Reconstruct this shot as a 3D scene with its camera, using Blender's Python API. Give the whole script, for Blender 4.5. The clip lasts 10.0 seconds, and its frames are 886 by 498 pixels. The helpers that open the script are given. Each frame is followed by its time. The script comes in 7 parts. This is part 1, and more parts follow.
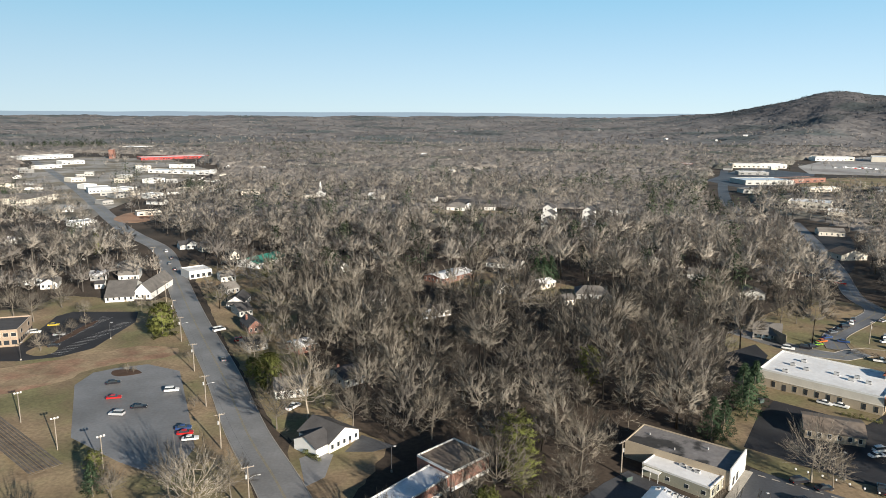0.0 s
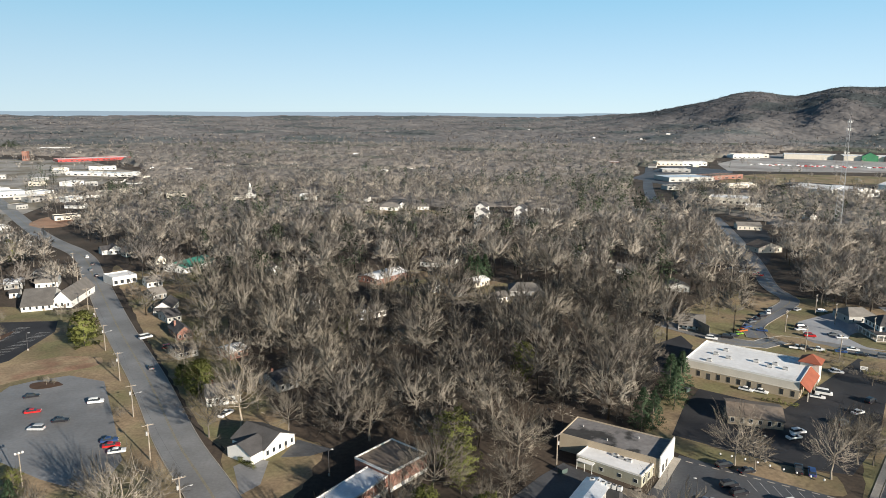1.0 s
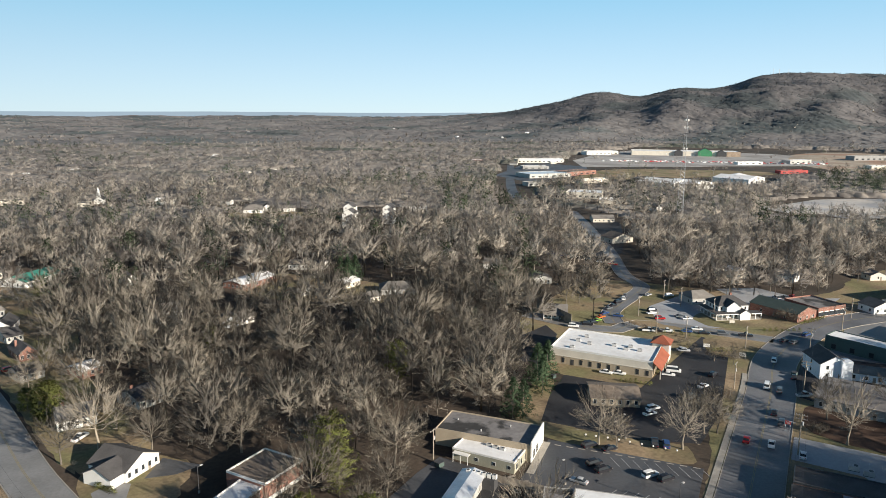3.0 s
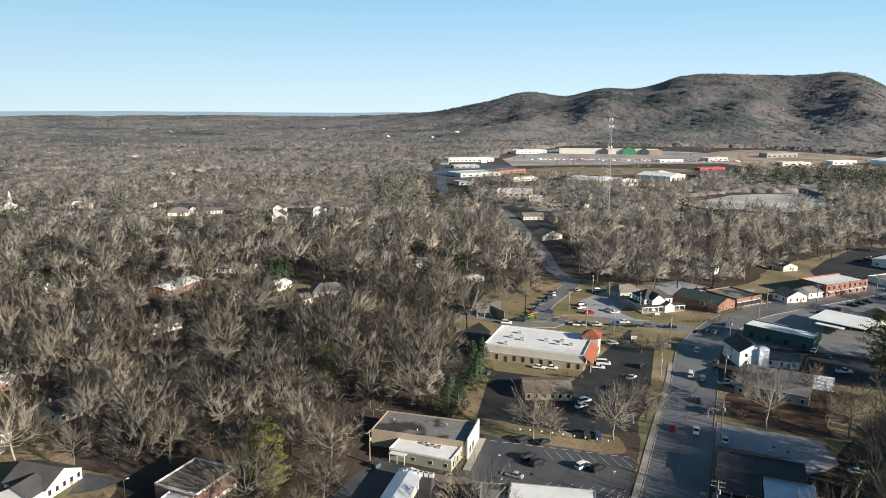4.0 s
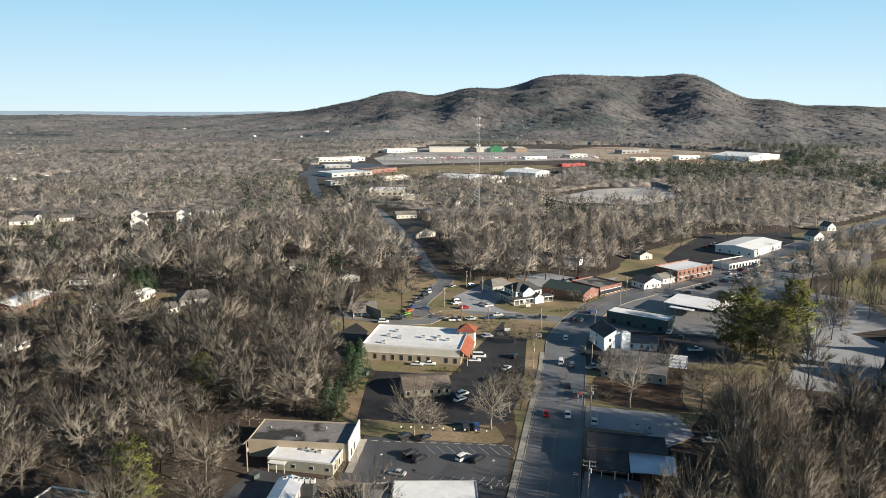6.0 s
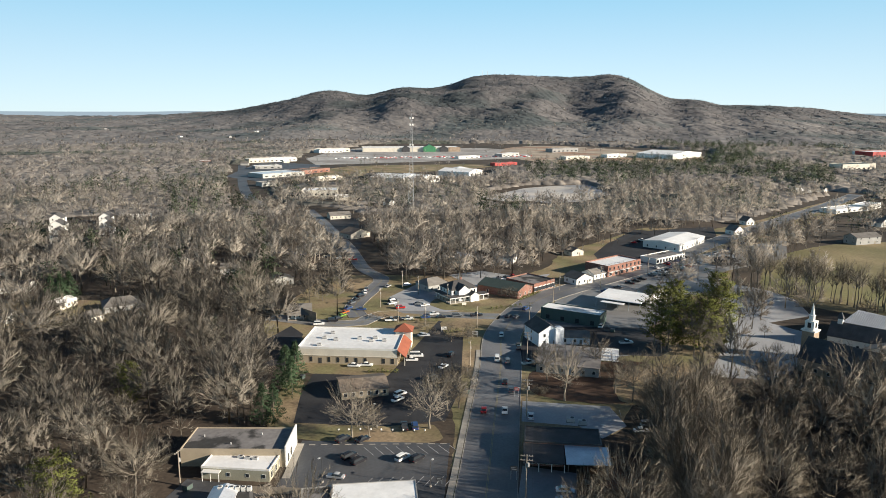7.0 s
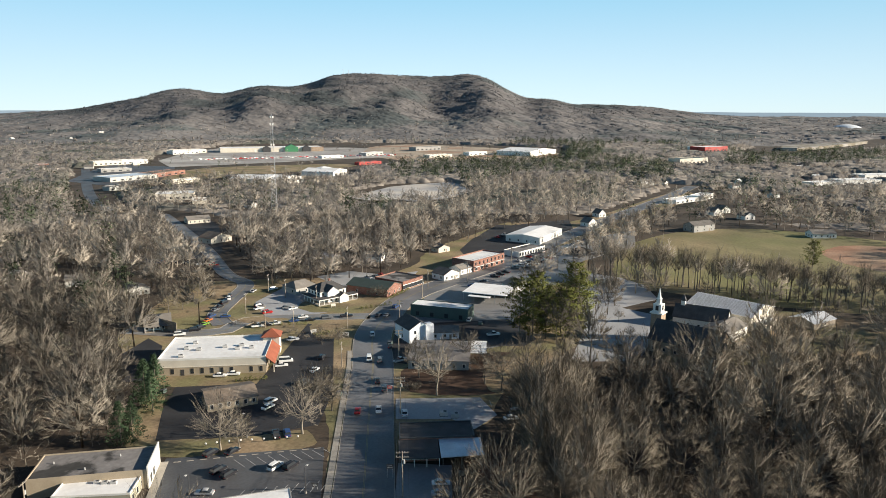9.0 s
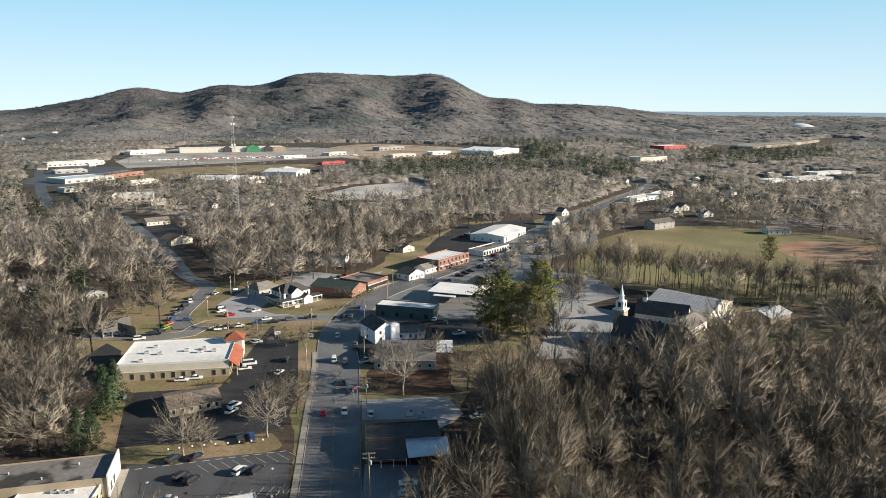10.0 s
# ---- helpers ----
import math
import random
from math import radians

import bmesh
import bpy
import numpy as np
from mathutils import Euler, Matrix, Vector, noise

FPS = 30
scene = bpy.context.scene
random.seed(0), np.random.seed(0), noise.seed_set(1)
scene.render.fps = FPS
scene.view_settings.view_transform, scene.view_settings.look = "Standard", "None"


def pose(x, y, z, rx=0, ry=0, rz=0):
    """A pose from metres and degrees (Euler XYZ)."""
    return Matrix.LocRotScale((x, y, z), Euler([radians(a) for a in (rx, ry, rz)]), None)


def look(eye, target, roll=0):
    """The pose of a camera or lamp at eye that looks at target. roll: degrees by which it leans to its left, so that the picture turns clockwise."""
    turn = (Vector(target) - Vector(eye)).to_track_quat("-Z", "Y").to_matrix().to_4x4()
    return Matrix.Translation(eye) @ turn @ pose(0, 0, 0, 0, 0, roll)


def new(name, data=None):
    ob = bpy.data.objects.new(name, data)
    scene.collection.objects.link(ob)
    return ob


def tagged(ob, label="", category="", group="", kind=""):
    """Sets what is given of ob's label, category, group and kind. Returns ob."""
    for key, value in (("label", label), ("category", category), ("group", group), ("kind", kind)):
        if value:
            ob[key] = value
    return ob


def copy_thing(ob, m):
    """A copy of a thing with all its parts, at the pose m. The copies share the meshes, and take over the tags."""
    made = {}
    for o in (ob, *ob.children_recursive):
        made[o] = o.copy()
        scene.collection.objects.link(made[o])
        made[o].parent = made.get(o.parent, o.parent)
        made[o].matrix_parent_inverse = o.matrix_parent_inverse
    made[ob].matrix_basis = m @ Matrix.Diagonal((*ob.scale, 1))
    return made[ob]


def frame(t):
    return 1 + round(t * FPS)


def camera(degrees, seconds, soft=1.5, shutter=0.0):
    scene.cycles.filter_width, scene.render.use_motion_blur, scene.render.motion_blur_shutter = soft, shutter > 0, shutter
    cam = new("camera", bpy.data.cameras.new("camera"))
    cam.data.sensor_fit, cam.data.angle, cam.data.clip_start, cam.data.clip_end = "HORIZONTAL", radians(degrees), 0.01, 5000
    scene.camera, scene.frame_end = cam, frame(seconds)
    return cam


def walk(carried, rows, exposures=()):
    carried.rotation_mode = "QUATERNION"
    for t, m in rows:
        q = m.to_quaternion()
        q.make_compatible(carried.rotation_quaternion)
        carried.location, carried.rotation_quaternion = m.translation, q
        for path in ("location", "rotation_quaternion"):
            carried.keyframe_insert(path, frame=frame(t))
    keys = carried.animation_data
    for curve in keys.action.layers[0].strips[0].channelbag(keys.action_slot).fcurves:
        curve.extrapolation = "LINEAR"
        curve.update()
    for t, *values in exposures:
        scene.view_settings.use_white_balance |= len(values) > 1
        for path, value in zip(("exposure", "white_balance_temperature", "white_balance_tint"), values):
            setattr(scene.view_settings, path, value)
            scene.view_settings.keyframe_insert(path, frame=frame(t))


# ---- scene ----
# ------------------------------------------------ camera
H = 92.0
cam = camera(64.68, 10.0, soft=0.7)
TURNS = ((0.0, 0.00, -11.11, 0.33),
        (0.5, -2.77, -11.11, 0.32),
        (1.0, -5.49, -11.11, 0.31),
        (1.5, -8.15, -11.10, 0.30),
        (2.0, -10.74, -11.10, 0.29),
        (2.5, -13.48, -11.10, 0.28),
        (4.0, -21.95, -11.11, 0.25),
        (4.5, -24.54, -11.12, 0.24),
        (5.0, -27.17, -11.12, 0.23),
        (5.5, -29.78, -11.13, 0.22),
        (7.0, -37.81, -11.15, 0.19),
        (7.5, -40.62, -11.16, 0.18),
        (8.0, -43.38, -11.18, 0.17),
        (8.5, -46.10, -11.19, 0.16),
        (9.0, -48.82, -11.20, 0.15),
        (9.5, -50.87, -11.21, 0.13),
        (10.0, -51.77, -11.23, 0.12))
walk(cam, [(t, pose(0, 0, H, 0, 0, y) @ pose(0, 0, 0, 90 + p, 0, 0) @ pose(0, 0, 0, 0, 0, r))
           for t, y, p, r in TURNS], [(0.0, 0.86, 6600, 10), (4.0, 0.92, 6700, 10), (8.0, 1.0, 6900, 10), (10.0, 1.02, 6950, 10)])

# ------------------------------------------------ sky and sun
SUN_AZ, SUN_EL = 144.0, 18.0     # clockwise from +y, above the horizon
world = bpy.data.worlds.new("sky")
scene.world = world
world.use_nodes = True
wn = world.node_tree.nodes
sky = wn.new("ShaderNodeTexSky")
sky.sky_type = "NISHITA"
sky.sun_disc = False
sky.sun_elevation, sky.sun_rotation = radians(SUN_EL), radians(-SUN_AZ)
sky.altitude, sky.air_density, sky.dust_density, sky.ozone_density = 300, 0.62, 0.0, 3.8
wl = world.node_tree.links


def sky_step(value, lo, hi, a, b):
    """A smooth passage from a to b as the height above the horizon goes from lo to hi."""
    r = wn.new("ShaderNodeMapRange")
    r.interpolation_type = "SMOOTHSTEP"
    for k, v in zip(("From Min", "From Max", "To Min", "To Max"), (lo, hi, a, b)):
        r.inputs[k].default_value = v
    wl.new(value, r.inputs["Value"])
    return r.outputs[0]


sky_dir = wn.new("ShaderNodeTexCoord")
sky_axes = wn.new("ShaderNodeSeparateXYZ")
wl.new(sky_dir.outputs["Generated"], sky_axes.inputs[0])
veil = wn.new("ShaderNodeMix")              # pale at the horizon, clear light blue above
veil.data_type = "RGBA"
veil.inputs[6].default_value = (8.6, 11.0, 12.4, 1)
veil.inputs[7].default_value = (3.1, 8.4, 11.8, 1)
wl.new(sky_step(sky_axes.outputs[2], -0.02, 0.24, 0.0, 1.0), veil.inputs[0])
haze_mix = wn.new("ShaderNodeMix")          # the veil thins out towards the zenith
haze_mix.data_type = "RGBA"
wl.new(sky_step(sky_axes.outputs[2], 0.24, 0.55, 0.72, 0.0), haze_mix.inputs[0])
wl.new(sky.outputs[0], haze_mix.inputs[6])
wl.new(veil.outputs[2], haze_mix.inputs[7])
wl.new(haze_mix.outputs[2], wn["Background"].inputs[0])
wn["Background"].inputs[1].default_value = 0.046
sun_data = bpy.data.lights.new("sun", "SUN")
sun_data.energy, sun_data.angle, sun_data.color = 5.0, radians(0.5), (1.0, 0.915, 0.8)
sun = new("sun", sun_data)
sun.matrix_world = look((math.sin(radians(SUN_AZ)) * 300, math.cos(radians(SUN_AZ)) * 300, 300 * math.tan(radians(SUN_EL))), (0, 0, 0))

# ------------------------------------------------ materials


def mat(name, col, rough=0.8, scale=1.0, var=0.25, fine=12.0, bump=0.0, metal=0.0, per_object=0.0, attr="", alt=None, alt_scale=0.05, alt_at=0.55, soft=0.12, tones=0.45):
    """A surface with a base colour, broad stains, fine grain and, where asked, patches of a second colour."""
    m = bpy.data.materials.new(name)
    m.use_nodes = True
    nt = m.node_tree
    nd, ln = nt.nodes, nt.links
    bs = nd["Principled BSDF"]
    geo = nd.new("ShaderNodeNewGeometry")
    src = geo.outputs["Position"]
    if per_object < 0:
        src = nd.new("ShaderNodeTexCoord").outputs["Object"]

    def nz(s, det):
        n = nd.new("ShaderNodeTexNoise")
        n.inputs["Scale"].default_value = s
        n.inputs["Detail"].default_value = det
        ln.new(src, n.inputs["Vector"])
        return n.outputs["Fac"]

    def mix(a, b, f, kind="MIX"):
        x = nd.new("ShaderNodeMix")
        x.data_type, x.blend_type = "RGBA", kind
        for sock, val in ((x.inputs[6], a), (x.inputs[7], b), (x.inputs[0], f)):
            if isinstance(val, (tuple, list)):
                sock.default_value = (*val[:3], 1)
            elif isinstance(val, float):
                sock.default_value = val
            else:
                ln.new(val, sock)
        return x.outputs[2]

    def ramp(v, lo, hi):
        r = nd.new("ShaderNodeMapRange")
        r.inputs["From Min"].default_value, r.inputs["From Max"].default_value = lo, hi
        ln.new(v, r.inputs["Value"])
        return r.outputs[0]

    c = tuple(col)
    if alt:
        c = mix(c, tuple(alt), ramp(nz(alt_scale, 6.0), alt_at - soft, alt_at + soft))
    lo, hi = 1 - var, 1 + var
    c = mix(c, mix((lo, lo, lo), (hi, hi, hi), ramp(nz(scale, 5.0), 0.3, 0.7)), 1.0, "MULTIPLY")
    g0, g1 = 1 - var * 0.6, 1 + var * 0.6
    c = mix(c, mix((g0, g0, g0), (g1, g1, g1), ramp(nz(fine, 3.0), 0.3, 0.7)), 1.0, "MULTIPLY")
    if attr:
        a = nd.new("ShaderNodeAttribute")
        a.attribute_name = attr
        c = mix(c, mix((1 - tones, 1 - tones, 1 - 0.95 * tones), (1 + tones, 1 + 0.96 * tones, 1 + 0.8 * tones), a.outputs["Fac"]), 1.0, "MULTIPLY")
    if per_object > 0:
        oi = nd.new("ShaderNodeObjectInfo")
        p0, p1 = 1 - per_object, 1 + per_object
        c = mix(c, mix((p0, p0, p0), (p1, p1 * 0.98, p1 * 0.93), oi.outputs["Random"]), 1.0, "MULTIPLY")
    if isinstance(c, tuple):
        bs.inputs["Base Color"].default_value = (*c, 1)
    else:
        ln.new(c, bs.inputs["Base Color"])
    bs.inputs["Roughness"].default_value = rough
    bs.inputs["Metallic"].default_value = metal
    bs.inputs["Specular IOR Level"].default_value = 0.3
    if bump:
        b = nd.new("ShaderNodeBump")
        b.inputs["Strength"].default_value = bump
        b.inputs["Distance"].default_value = 0.05
        ln.new(nz(fine, 4.0), b.inputs["Height"])
        ln.new(b.outputs[0], bs.inputs["Normal"])
    return m


ASPHALT = mat("worn_asphalt", (0.085, 0.087, 0.092), 0.6, 0.06, 0.2, 1.3, 0.2, alt=(0.056, 0.057, 0.062), alt_scale=0.045)
ROAD_GREY = mat("grey_road_asphalt", (0.16, 0.161, 0.166), 0.6, 0.06, 0.2, 1.3, 0.2, alt=(0.12, 0.121, 0.126), alt_scale=0.045)
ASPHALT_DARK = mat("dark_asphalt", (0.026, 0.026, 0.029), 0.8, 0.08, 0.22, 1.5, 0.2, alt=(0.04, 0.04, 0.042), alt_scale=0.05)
ASPHALT_PALE = mat("pale_worn_asphalt", (0.215, 0.215, 0.213), 0.6, 0.06, 0.16, 1.2, 0.2, alt=(0.15, 0.147, 0.142), alt_scale=0.04)
CONCRETE = mat("pale_lot", (0.205, 0.207, 0.21), 0.6, 0.05, 0.15, 1.0, 0.15, alt=(0.145, 0.144, 0.143), alt_scale=0.04)
STRIP = mat("mixed_lots", (0.3, 0.285, 0.26), 0.9, 0.012, 0.25, 0.1, alt=(0.2, 0.175, 0.13), alt_scale=0.02, alt_at=0.5, soft=0.06)
GRAVEL = mat("pale_grey_lot", (0.36, 0.35, 0.33), 0.9, 0.01, 0.2, 0.1, alt=(0.22, 0.2, 0.19), alt_scale=0.012)
KERB = mat("kerb_concrete", (0.33, 0.305, 0.265), 0.9, 0.3, 0.15, 3.0)
PAINT_Y = mat("yellow_line", (0.26, 0.22, 0.12), 0.7, 0.5, 0.25)
PAINT_W = mat("white_line", (0.42, 0.42, 0.41), 0.7, 0.5, 0.25)
GRASS = mat("winter_grass", (0.285, 0.21, 0.13), 0.95, 0.09, 0.34, 0.9, 0.4, alt=(0.15, 0.138, 0.068), alt_scale=0.045, alt_at=0.5, soft=0.1)
FIELD = mat("field_grass", (0.15, 0.145, 0.06), 0.95, 0.03, 0.22, 0.5, 0.3, alt=(0.25, 0.195, 0.11), alt_scale=0.012)
WORN = mat("worn_turf", (0.28, 0.208, 0.13), 0.95, 0.12, 0.3, 0.9, 0.4, alt=(0.27, 0.165, 0.108), alt_scale=0.09, alt_at=0.52, soft=0.07)
EARTH = mat("graded_earth", (0.34, 0.285, 0.22), 0.95, 0.02, 0.25, 0.15, alt=(0.3, 0.19, 0.13), alt_scale=0.012, alt_at=0.55, soft=0.06)
# pale blue-grey base stands for sky reflected off the asphalt
LOT_SHEEN = mat("sky_sheen_asphalt", (0.34, 0.345, 0.355), 0.6, 0.05, 0.14, 1.0, 0.15, alt=(0.27, 0.275, 0.285), alt_scale=0.04)
CLAY = mat("red_clay", (0.3, 0.155, 0.095), 0.95, 0.05, 0.25, 0.7, 0.3, alt=(0.33, 0.235, 0.16), alt_scale=0.02)
LITTER = mat("leaf_litter_ground", (0.066, 0.05, 0.037), 1.0, 0.05, 0.35, 0.8, 0.5, alt=(0.038, 0.032, 0.025), alt_scale=0.012)
BARK = mat("grey_bark", (0.15, 0.132, 0.11), 0.95, 0.5, 0.2, 4.0, per_object=0.3)
BARK_PALE = mat("pale_bark", (0.26, 0.228, 0.185), 0.95, 0.5, 0.2, 4.0, per_object=0.1)
TWIG = mat("bare_twigs", (0.195, 0.176, 0.15), 0.95, 0.12, 0.2, 2.0, per_object=0.38)
# cool blue-grey here is distance haze put into the twig colour
TWIG_RIM = mat("haze_blue_woods", (0.115, 0.12, 0.133), 0.95, 0.006, 0.2, 0.1, attr="tone", tones=0.2)
CANOPY = mat("woods_canopy", (0.192, 0.174, 0.158), 1.0, 0.03, 0.2, 0.12, 0.0, attr="tone", tones=0.3, alt=(0.075, 0.085, 0.07), alt_scale=0.0035, alt_at=0.58, soft=0.05)
# mountain crowns greyed for distance: haze in the base and patch colours
CANOPY_FAR = mat("haze_grey_mountain_woods", (0.145, 0.139, 0.139), 1.0, 0.02, 0.12, 0.08, 0.0, attr="tone", tones=0.35, alt=(0.075, 0.088, 0.09), alt_scale=0.003, alt_at=0.56, soft=0.06)
# paler than the near twigs: the colour carries the haze
TWIG_MID = mat("haze_paled_woods", (0.345, 0.318, 0.295), 0.95, 0.015, 0.2, 0.2, attr="tone")
TWIG_PALE = mat("pale_twigs", (0.28, 0.25, 0.21), 0.95, 0.12, 0.2, 2.0, per_object=0.1)
# far plain, lightened to paint haze over the trees
TWIG_PLAIN = mat("haze_paled_plain_woods", (0.272, 0.25, 0.232), 0.95, 0.006, 0.2, 0.1, attr="tone", tones=0.25)
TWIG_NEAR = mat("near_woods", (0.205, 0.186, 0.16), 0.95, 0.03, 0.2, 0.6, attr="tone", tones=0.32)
# middle woods: haze painted in by lifting the near twig colour
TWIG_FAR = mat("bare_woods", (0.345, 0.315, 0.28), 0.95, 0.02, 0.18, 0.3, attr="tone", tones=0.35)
NEEDLE = mat("green_needles", (0.15, 0.165, 0.055), 0.8, 0.3, 0.3, 3.0, per_object=0.3)
NEEDLE_BLUE = mat("blue_green_needles", (0.07, 0.11, 0.065), 0.8, 0.3, 0.3, 3.0, per_object=0.2)
# blue of distance haze tinted into the green
NEEDLE_RIM = mat("haze_blue_needles", (0.06, 0.078, 0.078), 0.9, 0.006, 0.2, 0.1, attr="tone")
NEEDLE_FAR = mat("far_needles", (0.07, 0.09, 0.058), 0.85, 0.03, 0.25, 0.5, attr="tone")
WHITE = mat("white_paint", (0.7, 0.69, 0.65), 0.6, 0.3, 0.06, 4.0)
CREAM = mat("cream_stucco", (0.6, 0.555, 0.47), 0.85, 0.2, 0.08, 4.0, 0.1)
TAN = mat("tan_stucco", (0.36, 0.3, 0.22), 0.85, 0.2, 0.1, 4.0, 0.1)
OLIVE = mat("grey_green_siding", (0.32, 0.31, 0.24), 0.8, 0.2, 0.1, 3.0)
GREYWALL = mat("grey_siding", (0.35, 0.35, 0.34), 0.8, 0.2, 0.12, 3.0, per_object=0.25)
PALEBLUE = mat("pale_blue_siding", (0.62, 0.66, 0.7), 0.7, 0.2, 0.06, 3.0)
GREENWALL = mat("dark_green_siding", (0.07, 0.1, 0.09), 0.7, 0.2, 0.12, 3.0)
ROOF_WHITE = mat("white_roof_membrane", (0.74, 0.74, 0.73), 0.6, 0.08, 0.1, 0.8, alt=(0.55, 0.54, 0.52), alt_scale=0.06, alt_at=0.68)
for tar in (ASPHALT, ROAD_GREY, ASPHALT_PALE, CONCRETE, ASPHALT_DARK):
    tar.node_tree.nodes["Principled BSDF"].inputs["Specular IOR Level"].default_value = 0.32
ROOF_GREY = mat("grey_roof_felt", (0.19, 0.18, 0.175), 0.9, 0.1, 0.2, 0.8, alt=(0.045, 0.044, 0.043), alt_scale=0.09, alt_at=0.58, soft=0.03)
ROOF_DARK = mat("dark_shingle_roof", (0.075, 0.073, 0.075), 0.9, 0.3, 0.2, 3.0, 0.3, per_object=0.12)
ROOF_MID = mat("grey_shingle_roof", (0.17, 0.16, 0.15), 0.9, 0.3, 0.2, 3.0, 0.3, per_object=0.35)
ROOF_BROWN = mat("brown_gravel_roof", (0.2, 0.16, 0.125), 0.95, 0.12, 0.25, 1.0, alt=(0.11, 0.1, 0.09), alt_scale=0.08)
ROOF_GREEN = mat("green_metal_roof", (0.04, 0.2, 0.15), 0.5, 0.2, 0.12, 2.0)
ROOF_DKGREEN = mat("dark_green_roof", (0.06, 0.08, 0.07), 0.6, 0.2, 0.15, 2.0)
ROOF_RED = mat("red_clay_tile_roof", (0.27, 0.085, 0.05), 0.8, 0.3, 0.15, 3.0, 0.3)
METAL_ROOF = mat("galvanised_roof", (0.7, 0.72, 0.74), 0.4, 0.3, 0.1, 2.0, metal=0.45)
STEEL = mat("galvanised_steel", (0.4, 0.41, 0.42), 0.5, 0.5, 0.12, 4.0, metal=0.4)
DARKMETAL = mat("dark_metal", (0.06, 0.06, 0.062), 0.5, 0.5, 0.1, 4.0)
WOOD = mat("weathered_wood", (0.27, 0.235, 0.195), 0.9, 0.6, 0.2, 5.0, 0.2, per_object=0.15)
GLASS = mat("window_glass", (0.03, 0.035, 0.04), 0.12, 0.3, 0.1, 2.0)
GREYBOX = mat("unit_metal", (0.4, 0.4, 0.39), 0.6, 0.5, 0.12, 4.0)
WATER = mat("pale_gravel", (0.5, 0.46, 0.41), 0.8, 0.02, 0.15, 0.2, alt=(0.25, 0.27, 0.3), alt_scale=0.014)
MULCH = mat("bark_mulch", (0.075, 0.045, 0.03), 0.95, 0.3, 0.25, 3.0, 0.4)


def round_lit(m, colour, alpha=None, share=0.08):
    """Slivers that stand for round twigs and needles take light from either side."""
    nt = m.node_tree
    bs = nt.nodes["Principled BSDF"]
    tr = nt.nodes.new("ShaderNodeBsdfTranslucent")
    nt.links.new(colour, tr.inputs["Color"])
    both = nt.nodes.new("ShaderNodeMixShader")
    both.inputs[0].default_value = share
    bs.inputs["Specular IOR Level"].default_value = 0.0
    nt.links.new(bs.outputs[0], both.inputs[1])
    nt.links.new(tr.outputs[0], both.inputs[2])
    last = both
    if alpha is not None:
        for link in list(bs.inputs["Alpha"].links):
            nt.links.remove(link)
        last = nt.nodes.new("ShaderNodeMixShader")
        nt.links.new(alpha, last.inputs[0])
        nt.links.new(nt.nodes.new("ShaderNodeBsdfTransparent").outputs[0], last.inputs[1])
        nt.links.new(both.outputs[0], last.inputs[2])
    nt.links.new(last.outputs[0], nt.nodes["Material Output"].inputs[0])


def sprays(m, scale, share, both=0.08):
    """Twigs too fine to build one by one: each sliver is a spray of them, open between, while limbs are solid and paler."""
    nt = m.node_tree
    bs = nt.nodes["Principled BSDF"]
    geo = nt.nodes.new("ShaderNodeNewGeometry")
    n = nt.nodes.new("ShaderNodeTexNoise")
    n.inputs["Scale"].default_value = scale
    n.inputs["Detail"].default_value = 1.0
    nt.links.new(geo.outputs["Position"], n.inputs["Vector"])
    r = nt.nodes.new("ShaderNodeMapRange")
    r.inputs["From Min"].default_value, r.inputs["From Max"].default_value = 0.62 - 0.25 * share, 0.66 - 0.25 * share
    nt.links.new(n.outputs["Fac"], r.inputs["Value"])
    limb = nt.nodes.new("ShaderNodeAttribute")
    limb.attribute_name = "limb"
    top = nt.nodes.new("ShaderNodeMath")
    top.operation = "MAXIMUM"
    nt.links.new(r.outputs[0], top.inputs[0])
    nt.links.new(limb.outputs["Fac"], top.inputs[1])
    old = bs.inputs["Base Color"].links[0].from_socket
    x = nt.nodes.new("ShaderNodeMix")
    x.data_type, x.blend_type = "RGBA", "MULTIPLY"
    x.inputs[7].default_value = (1.02, 1.01, 0.98, 1)
    nt.links.new(limb.outputs["Fac"], x.inputs[0])
    nt.links.new(old, x.inputs[6])
    nt.links.new(x.outputs[2], bs.inputs["Base Color"])
    round_lit(m, x.outputs[2], top.outputs[0], both)


for twig, fineness, share, both in ((TWIG, 5.0, 0.8, 0.1), (TWIG_PALE, 5.0, 0.8, 0.1), (TWIG_NEAR, 5.0, 0.75, 0.15), (TWIG_FAR, 4.0, 0.45, 0.34), (TWIG_MID, 3.0, 0.45, 0.34)):
    sprays(twig, fineness, share, both)
for leaf in (TWIG_RIM, TWIG_PLAIN, NEEDLE, NEEDLE_BLUE, NEEDLE_FAR, NEEDLE_RIM):
    round_lit(leaf, leaf.node_tree.nodes["Principled BSDF"].inputs["Base Color"].links[0].from_socket)


